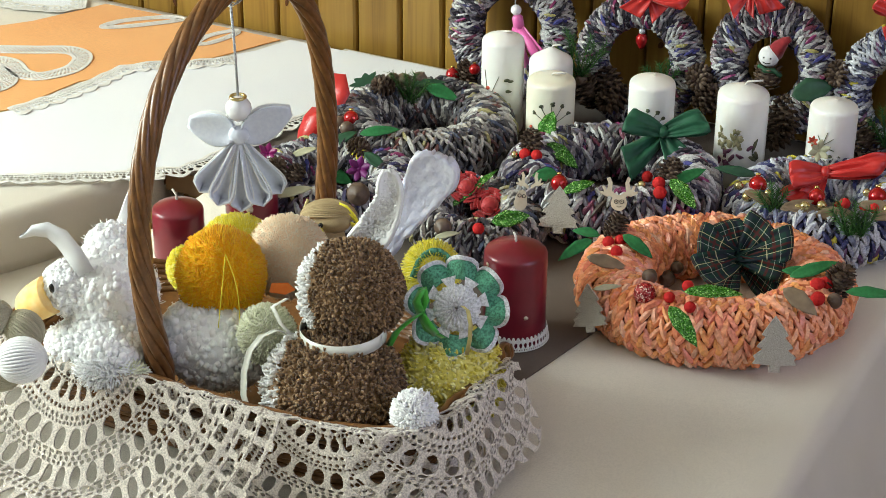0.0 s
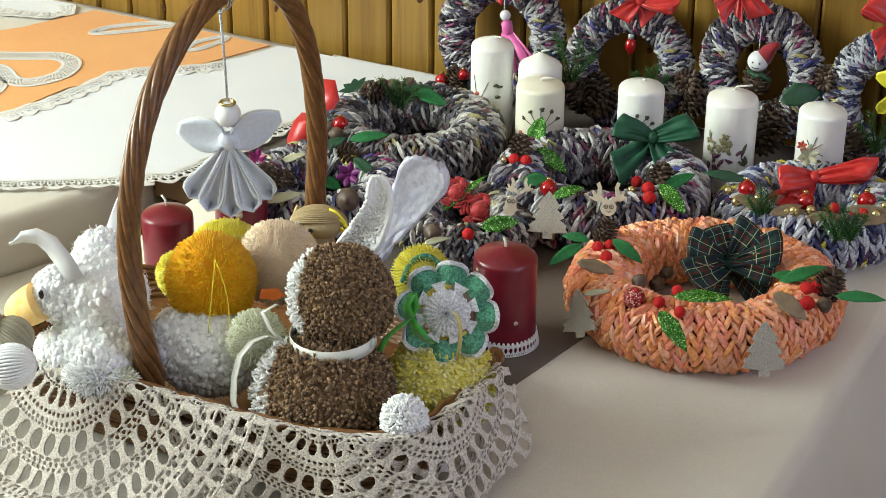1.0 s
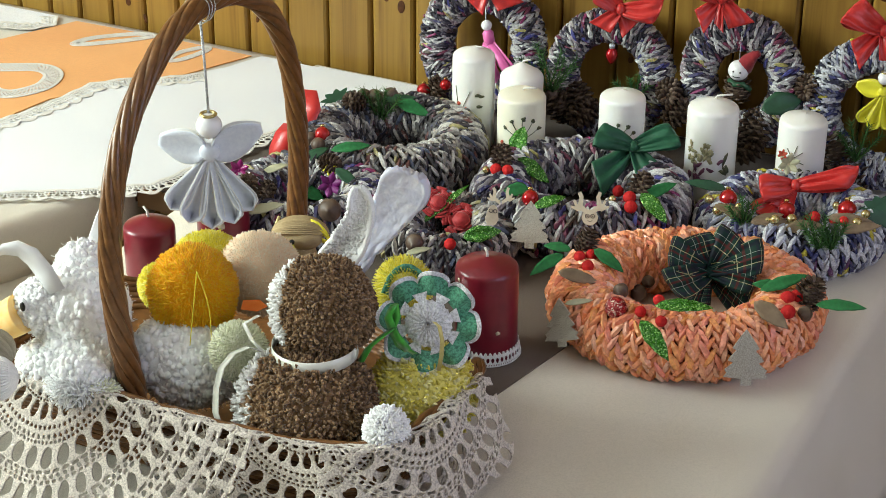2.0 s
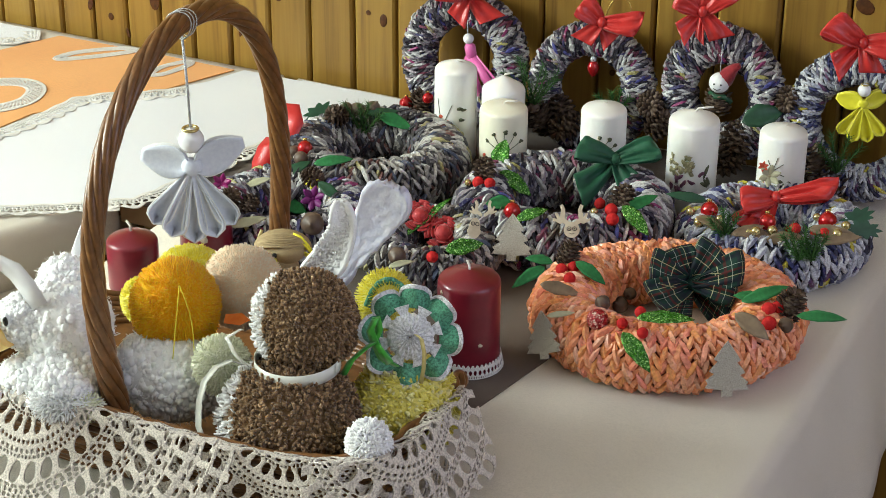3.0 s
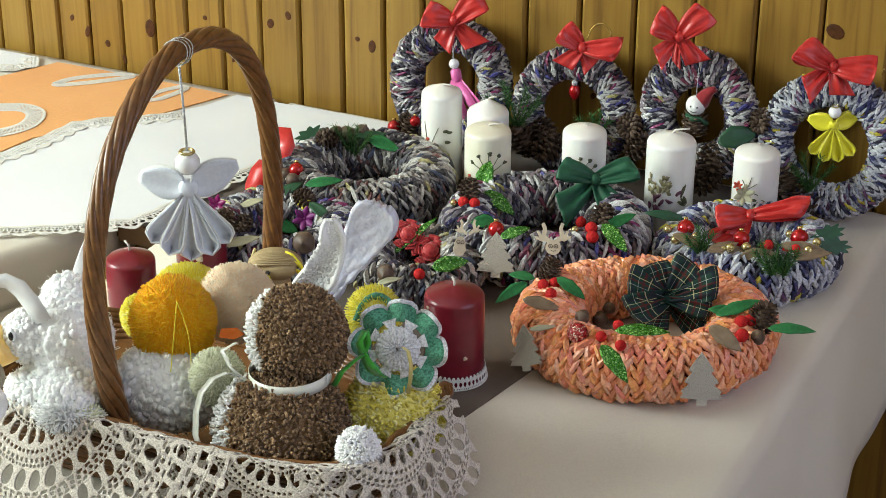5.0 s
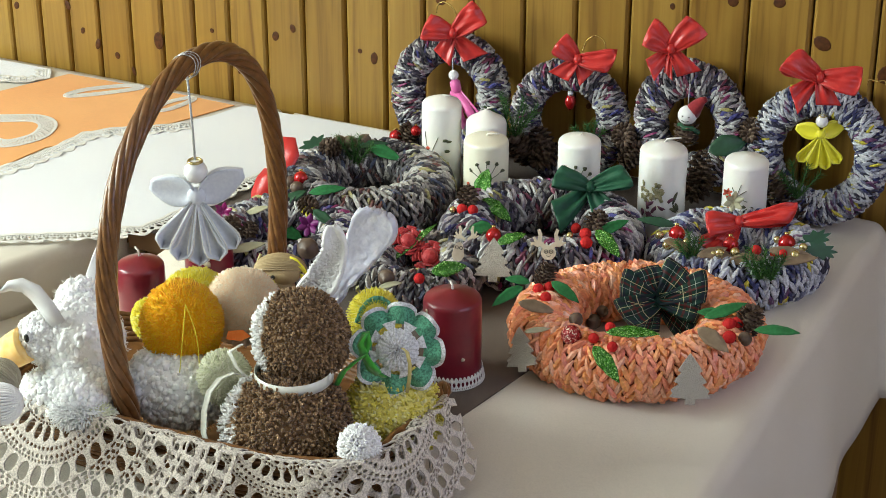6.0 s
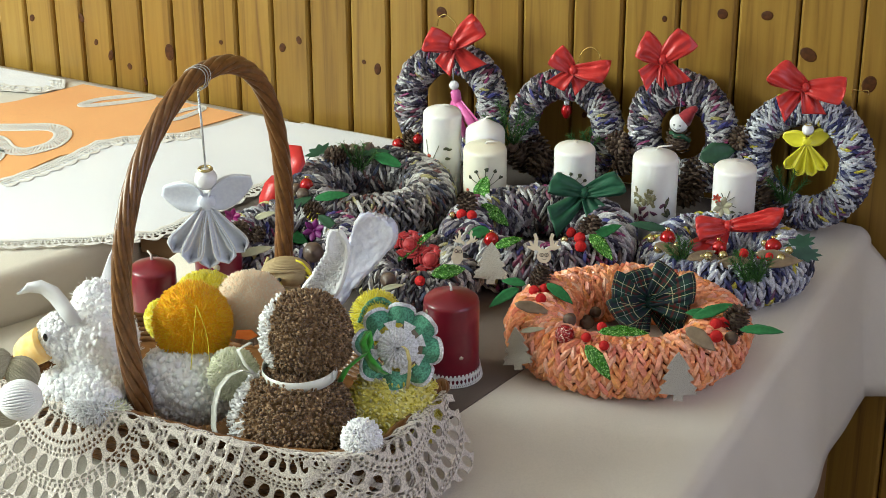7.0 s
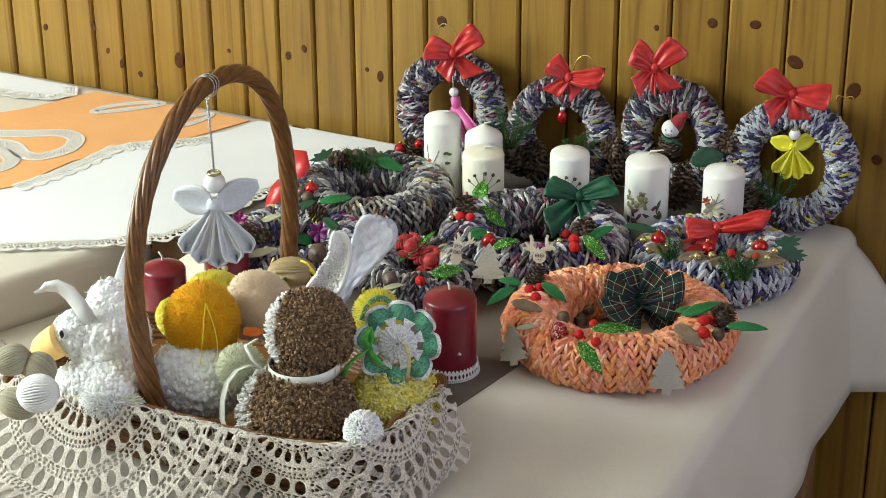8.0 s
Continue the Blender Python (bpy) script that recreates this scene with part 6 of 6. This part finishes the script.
fir(W2, (0.355, -0.085, 0.847), 0.075)
fir(W2, (0.366, -0.095, 0.849), 0.06)
acorn(W2, (0.369, -0.100, 0.815), 0.008)
cone(W2, (0.376, -0.090, 0.796), 0.020)
cone(W2, (0.400, -0.080, 0.810), 0.018)
cone(W2, (0.411, -0.090, 0.794), 0.020)
fir(W2, (0.475, -0.080, 0.837), 0.04)
cone(W2, (0.522, -0.070, 0.837), 0.018)
cone(W2, (0.538, -0.080, 0.814), 0.018)
cone(W3, (0.644, -0.080, 0.812), 0.022)
leaf(W3, (0.677, -0.085, 0.852), 15, 0.055, 0.028, M["dark_green"])
cone(W3, (0.639, -0.085, 0.788), 0.02)
cone(W4, (0.751, -0.080, 0.803), 0.02)
fir(W4, (0.776, -0.085, 0.823), 0.05)
cone(W4, (0.777, -0.075, 0.777), 0.025)
cone(W4, (0.752, -0.080, 0.769), 0.022)
cone(W3, (0.702, -0.060, 0.874), 0.016)


# small hangings in the wreaths on the wall
def hook(par, a, b, c):
    a, b, c = Vector(a), Vector(b), Vector(c)
    bend = [a, a.lerp(b, 0.55) + Vector((-0.004, 0, 0.004)), b, b.lerp(c, 0.45) + Vector((0.005, 0, 0.004)), c]
    part("hook", Shape().tube(spline(bend, 6), 0.0009, 6), M["wire"], par, "bent gold wire hook", True, par.matrix_world.inverted())


hook(W1, (0.209, -0.03, 0.958), (0.224, -0.03, 0.977), (0.248, -0.035, 0.948))
hook(W2, (0.441, -0.035, 0.937), (0.459, -0.03, 0.962), (0.477, -0.035, 0.940))
hook(W4, (0.846, -0.03, 0.953), (0.857, -0.03, 0.960), (0.870, -0.03, 0.957))

angel("yellow folded satin angel hanging inside a wreath", Matrix.Translation((0.797, -0.060, 0.885)) @ Matrix.Rotation(radians(20), 4, "Z") @ pose(0, 0, 0, 90), 0.72, M["yellow"], M["yellow"], 4, 0.02, "hanging ornaments")


def tassel_doll():
    t = thing("tassel_doll", pose(0.258, -0.070, 0.876, 0, -12, 0) @ Matrix.Scale(1.25, 4), "pink folded ribbon tassel doll with a pearl head", "ornament", "hanging ornaments")
    part("head", Shape().ball((0, 0, 0.006), 0.006, 14, 10), M["pearl"], t)
    part("collar", Shape().lathe([(0.004, -0.016), (0.006, -0.012), (0.006, -0.002), (0.003, 0.001)], 14), M["pink"], t)
    for k in range(7):
        a = radians(-45 + 15 * k)
        part("ribbon_fold", ribbon([(0.004 * math.sin(a), -0.002 * (k % 2), -0.012), (0.03 * math.sin(a) + 0.003, -0.006 - 0.003 * (k % 2), -0.038), (0.055 * math.sin(a) + 0.006, -0.004 - 0.003 * (k % 2), -0.058)], (0.8, 0.35 if k % 2 else -0.35, 0), 0.010), M["pink"], t)
    part("cord", Shape().tube([(0, 0, 0.011), (0.001, 0.004, 0.026)], 0.0007, 5), M["silver"], t)


tassel_doll()


def small_bauble():
    t = thing("small_bauble", pose(0.433, -0.055, 0.868), "tiny shiny red glass bauble with silver cap", "bauble", "hanging ornaments")
    part("ball", Shape().lathe([(0.001, -0.014), (0.0045, -0.010), (0.0078, -0.003), (0.0078, 0.002), (0.005, 0.008), (0.0035, 0.009)], 20), M["bauble"], t)
    part("cap", Shape().lathe([(0.004, 0.009), (0.004, 0.014), (0.0015, 0.015)], 14), M["silver"], t)
    part("cord", Shape().tube([(0, 0, 0.015), (0, 0.003, 0.03)], 0.0006, 5), M["silver"], t)


small_bauble()


def snowman():
    t = thing("snowman_ornament", pose(0.612, -0.068, 0.883), "small snowman with white head, red cap and pine cone body", "ornament", "hanging ornaments")
    part("head", Shape().ball((0, 0, 0), 0.0135, 18, 12), M["snow_white"], t)
    for dx in (-0.005, 0.004):
        part("eye", Shape().ball((dx + 0.002, -0.0128, 0.002), 0.0012, 8, 6), M["black"], t)
    part("mouth", Shape().tube([(-0.004, -0.0128, -0.004), (0.001, -0.0135, -0.0055), (0.006, -0.0125, -0.004)], 0.0005, 5), M["black"], t)
    part("cap", Shape().tube([(0.005, 0.004, 0.004), (0.011, 0.003, 0.014), (0.019, 0.0, 0.024), (0.025, -0.002, 0.028)], [0.0118, 0.0095, 0.006, 0.004], 12), M["wine_felt"], t, "red felt cap")
    s = Shape().ball((0, 0, -0.027), 0.012, 10, 8, (1.2, 1, 1.2))
    for j in range(6):
        for k in range(8):
            a = 2 * math.pi * (k + 0.5 * (j % 2)) / 8
            s.strand(polar(0.0135, a, -0.04 + 0.005 * j), (polar(1, a) + Vector((0, 0, 0.5))).normalized(), polar(-0.45, a, 0.9).normalized(), 0.010, 0.0034, 0.0012)
    part("body", s, M["cone"], t, "pine cone body")
    part("scarf", Shape().tube([(-0.010, -0.006, -0.013), (0.0, -0.013, -0.015), (0.010, -0.008, -0.015), (0.020, -0.006, -0.022)], [0.003, 0.0035, 0.0035, 0.003], 8), M["dark_green"], t, "green felt scarf")
    part("cord", Shape().tube([(0, 0, 0.012), (-0.002, 0.008, 0.05)], 0.0006, 5), M["silver"], t)


snowman()


# ---- candle decorations ----
def on_candle(c, r, ang, z, out, material, name="pressed_petal"):
    """A thin scrap pressed into the wax, bent round the candle."""
    vs = []
    for k in (r + 0.0002, r + 0.0008):
        vs += [polar(k, radians(ang) + x / r, z + y) for x, y in out]
    n = len(out)
    s = Shape().add(vs, [tuple(range(n, 2 * n))] + [(i, (i + 1) % n, n + (i + 1) % n, n + i) for i in range(n)])
    part(name, s, material, c)


def scrap(w, h, n=8, wob=0.25, rot=0.0):
    return [((w * math.cos(a) * math.cos(rot) - h * math.sin(a) * math.sin(rot)) * k, (w * math.cos(a) * math.sin(rot) + h * math.sin(a) * math.cos(rot)) * k) for a, k in [(2 * math.pi * i / n, _rnd.uniform(1 - wob, 1 + wob)) for i in range(n)]]


def stalk(c, r, a0, z0, a1, z1, material=None):
    part("stalk", Shape().tube([polar(r + 0.0004, radians(a0 + (a1 - a0) * u), z0 + (z1 - z0) * u) for u in (0, 0.33, 0.66, 1)], 0.0005, 4), material or M["petal"], c)


# the side of a candle that faces the room
FRONT = -64.0


def dill(c, r, ang, z, size):
    for k in range(5):
        b = radians(30 + 30 * k)
        da, dz = math.degrees(size * math.cos(b) / r), size * math.sin(b)
        stalk(c, r, ang, z, ang + da, z + dz)
        for q in range(3):
            on_candle(c, r, ang + da + _rnd.uniform(-5, 5), z + dz + _rnd.uniform(-0.002, 0.002), scrap(0.0022, 0.0018), M["petal"])


def flowers(c, r, ang, z, spread, items):
    for k in range(items):
        a = ang + _rnd.uniform(-1, 1) * spread
        on_candle(c, r, a, z + _rnd.uniform(-0.008, 0.012), scrap(0.0034, 0.0026, rot=_rnd.uniform(0, 3)), M[_rnd.choice(("petal_red", "petal_red", "petal_olive", "petal"))])


dill(C2B, 0.031, FRONT, 0.060, 0.028)
flowers(C2B, 0.031, FRONT - 40, 0.045, 20, 6)
dill(C3, 0.029, FRONT - 15, 0.070, 0.024)
flowers(C3, 0.029, FRONT - 45, 0.070, 14, 5)
for a, z in ((FRONT + 10, 0.080), (FRONT + 22, 0.078), (FRONT + 15, 0.064)):
    on_candle(C1, 0.028, a, z, scrap(0.004, 0.0022), M["petal"])
flowers(C1, 0.028, FRONT - 30, 0.055, 22, 7)
stalk(C1, 0.028, FRONT - 40, 0.05, FRONT - 10, 0.085)
stalk(C1, 0.028, FRONT - 40, 0.05, FRONT - 55, 0.09)
for k in range(26):
    on_candle(C4, 0.032, FRONT - 38 + _rnd.uniform(-26, 32), 0.068 + _rnd.uniform(-0.014, 0.012), scrap(0.0042, 0.0026, 10, 0.4, _rnd.uniform(0, 3)), M["petal_olive"])
for k in range(10):
    on_candle(C4, 0.032, FRONT - 20 + _rnd.uniform(-40, 50), 0.044 + _rnd.uniform(-0.014, 0.014), scrap(0.0056, 0.0024, 10, 0.4, _rnd.uniform(0, 3)), M["petal_plum"])
for k in range(5):
    on_candle(C4, 0.032, FRONT + 22 + _rnd.uniform(-12, 14), 0.058 + _rnd.uniform(-0.018, 0.018), scrap(0.007, 0.002, rot=_rnd.uniform(0.5, 2.5)), M["petal"])
for a1, z1 in ((-52, 0.092), (-28, 0.098), (-14, 0.090), (-50, 0.068), (-10, 0.074)):
    stalk(C5, 0.0295, FRONT - 30, 0.080, FRONT + a1 + 8, z1)
for k in range(5):
    on_candle(C5, 0.0295, FRONT + _rnd.uniform(-30, 10), _rnd.uniform(0.05, 0.10), scrap(0.003, 0.002), M["petal"])
flowers(C5, 0.0295, FRONT - 40, 0.052, 26, 9)
on_candle(R3, 0.031, FRONT + 2, 0.055, scrap(0.0045, 0.004), M["wood_tag"])
for a, z in ((FRONT - 60, 0.096), (FRONT - 50, 0.085), (FRONT + 20, 0.04), (FRONT - 45, 0.018)):
    on_candle(R1, 0.034, a, z, scrap(0.0026, 0.0022), M["wood_tag"])


def lace_band(c, r, h):
    """Scalloped lace glued round a candle's foot, with real holes."""
    def flat(u, v):
        a = u * 2 * np.pi
        return np.stack([(r + 0.001 + 0.003 * (1 - v)) * np.cos(a), (r + 0.001 + 0.003 * (1 - v)) * np.sin(a), 0.001 + v * h], -1)

    def solid(u, v):
        f = (u * 44) % 1 - 0.5
        g = (u * 88) % 1 - 0.5
        ok = v < 0.78 + 0.22 * np.abs(np.cos(u * 44 * np.pi))
        ok &= (f / 0.30) ** 2 + ((v - 0.45) / 0.17) ** 2 > 1
        return ok & ((g / 0.25) ** 2 + ((v - 0.13) / 0.07) ** 2 > 1)
    ob = crochet_sheet("lace_band", "white cotton lace round the foot", flat, solid, c, 0.0009, M["lace"], "", (528, 26), (0, 1, 0, 1))
    tagged(ob, "white cotton lace round the foot")


lace_band(R1, 0.034, 0.016)

# ---- cloths on the other table ----
patch("orange_cloth", "orange table cloth with white lace motifs on a cream tablecloth", [(-0.144, -0.031), (-0.3, -0.027), (-0.46, -0.03), (-0.514, -0.142), (-0.76, -0.45), (-0.52, -0.66), (-0.33, -0.42), (-0.31, -0.30), (-0.212, -0.182)], T + 0.0022, 0.0015, M["orange_cloth"])
W_OUT = [(-0.60, -0.835), (-0.40, -0.712), (-0.177, -0.583), (-0.10, -0.536), (-0.030, -0.493), (-0.012, -0.47), (0.0, -0.40), (0.02, -0.30), (0.055, -0.18), (0.085, -0.03), (-0.128, -0.03), (-0.15, -0.09), (-0.2, -0.165), (-0.245, -0.19), (-0.285, -0.232), (-0.29, -0.30), (-0.302, -0.345), (-0.318, -0.42), (-0.42, -0.56), (-0.50, -0.70)]
patch("white_cloth", "white linen table cloth with lace corners over an orange cloth", W_OUT, T + 0.0042, 0.0014, M["white"])


def lace_strip(name, label, pts, width, z, side=1, holes=26):
    """Scalloped lace along an edge."""
    P = np.array(pts, float)
    seg = np.concatenate([[0], np.cumsum(np.hypot(*np.diff(P, axis=0).T))])
    D = np.gradient(P, axis=0)
    D /= np.linalg.norm(D, axis=1, keepdims=True)
    L = seg[-1]

    def flat(u, v):
        s = u * L
        x, y = np.interp(s, seg, P[:, 0]), np.interp(s, seg, P[:, 1])
        dx, dy = np.interp(s, seg, D[:, 0]), np.interp(s, seg, D[:, 1])
        return np.stack([x + side * dy * (v - 0.15) * width, y - side * dx * (v - 0.15) * width, z + 0.0006 * np.sin(u * 60) + 0 * v], -1)

    def solid(u, v):
        f, g = (u * holes) % 1 - 0.5, (u * holes * 2 + 0.5) % 1 - 0.5
        h = (u * holes * 3) % 1 - 0.5
        ok = v < 0.80 + 0.2 * np.abs(np.cos(u * holes * np.pi / 3))
        ok &= (f / 0.33) ** 2 + ((v - 0.62) / 0.11) ** 2 > 1
        ok &= (g / 0.32) ** 2 + ((v - 0.40) / 0.07) ** 2 > 1
        return ok & ((h / 0.3) ** 2 + ((v - 0.22) / 0.06) ** 2 > 1)
    return crochet_sheet(name, label, flat, solid, None, 0.0009, M["lace"], "lace", (min(700, int(L / 0.0009)), 34), (0, 1, 0, 1))


lace_strip("lace_border", "white lace border of the linen cloth over the table edge", [(-0.40, -0.712), (-0.177, -0.583), (-0.10, -0.536), (-0.030, -0.493)], 0.030, T + 0.0062, 1, 46)
lace_strip("lace_border", "white lace corner of the linen cloth on the runner", [(-0.075, -0.515), (-0.020, -0.478), (-0.008, -0.44), (0.004, -0.38), (0.02, -0.30), (0.05, -0.2)], 0.032, T + 0.0068, 1, 34)
lace_strip("lace_border", "white lace border lying on the orange cloth", [(-0.165, -0.13), (-0.21, -0.172), (-0.25, -0.195), (-0.285, -0.235), (-0.292, -0.30), (-0.305, -0.36), (-0.33, -0.43)], 0.036, T + 0.0064, -1, 40)
lace_strip("lace_border", "white lace edge of a cream cloth at the wall", [(-0.66, -0.11), (-0.57, -0.115), (-0.50, -0.095), (-0.478, -0.062), (-0.50, -0.03)], 0.03, T + 0.0055, -1, 24)
patch("cream_cloth", "pale cream embroidered cloth beside the wall", [(-0.95, -0.06), (-0.66, -0.112), (-0.57, -0.116), (-0.50, -0.096), (-0.478, -0.062), (-0.50, -0.028), (-0.95, -0.028)], T + 0.0040, 0.001, M["white"])
patch("embroidered_cloth", "off-white embroidered cloth under the wreaths at the wall", [(-0.03, -0.028), (0.0, -0.14), (0.04, -0.20), (0.10, -0.17), (0.155, -0.10), (0.165, -0.03)], T + 0.0058, 0.0012, M["white"])


def motif(pts, width):
    """A closed looping band of white lace on the orange cloth."""
    P = np.array(pts + [pts[0]], float)
    n = len(pts)
    t = np.arange(n + 1)
    fine = np.linspace(0, n, 12 * n + 1)
    C = []
    for u in fine[:-1]:
        i = int(u)
        q = [Vector(pts[(i + k) % n]) for k in (-1, 0, 1, 2)]
        w = u - i
        C.append(0.5 * (2 * q[1] + (q[2] - q[0]) * w + (2 * q[0] - 5 * q[1] + 4 * q[2] - q[3]) * w * w + (3 * q[1] - q[0] - 3 * q[2] + q[3]) * w ** 3))
    C.append(C[0])
    C = np.array([tuple(c) for c in C])
    seg = np.concatenate([[0], np.cumsum(np.hypot(*np.diff(C, axis=0).T))])
    D = np.gradient(C, axis=0)
    D /= np.linalg.norm(D, axis=1, keepdims=True)
    cells = max(10, int(seg[-1] / 0.009))

    def flat(u, v):
        s = u * seg[-1]
        x, y = np.interp(s, seg, C[:, 0]), np.interp(s, seg, C[:, 1])
        dx, dy = np.interp(s, seg, D[:, 0]), np.interp(s, seg, D[:, 1])
        return np.stack([x + dy * v * width, y - dx * v * width, T + 0.0046 + 0 * u], -1)

    def solid(u, v):
        ok = np.ones_like(u, bool)
        for k in range(5):
            f = (u * cells * 1.5 + 0.5 * (k % 2)) % 1 - 0.5
            ok &= (f / 0.27) ** 2 + ((v + 0.28 - 0.14 * k) / 0.05) ** 2 > 1
        return ok
    crochet_sheet("lace_motif", "white lace loop sewn on the orange cloth", flat, solid, None, 0.0009, M["lace"], "lace", (min(700, int(seg[-1] / 0.0008)), 36), (0, 1, -0.5, 0.5))


motif([(-0.53, -0.285), (-0.437, -0.236), (-0.391, -0.214), (-0.358, -0.227), (-0.345, -0.270), (-0.366, -0.312), (-0.398, -0.316), (-0.440, -0.292), (-0.50, -0.30)], 0.030)
motif([(-0.55, -0.36), (-0.478, -0.318), (-0.430, -0.325), (-0.398, -0.345), (-0.40, -0.385), (-0.47, -0.43), (-0.55, -0.43)], 0.028)
motif([(-0.405, -0.112), (-0.392, -0.078), (-0.345, -0.036), (-0.318, -0.033), (-0.346, -0.068), (-0.385, -0.104)], 0.014)
motif([(-0.243, -0.104), (-0.245, -0.072), (-0.224, -0.036), (-0.214, -0.046), (-0.226, -0.092)], 0.012)
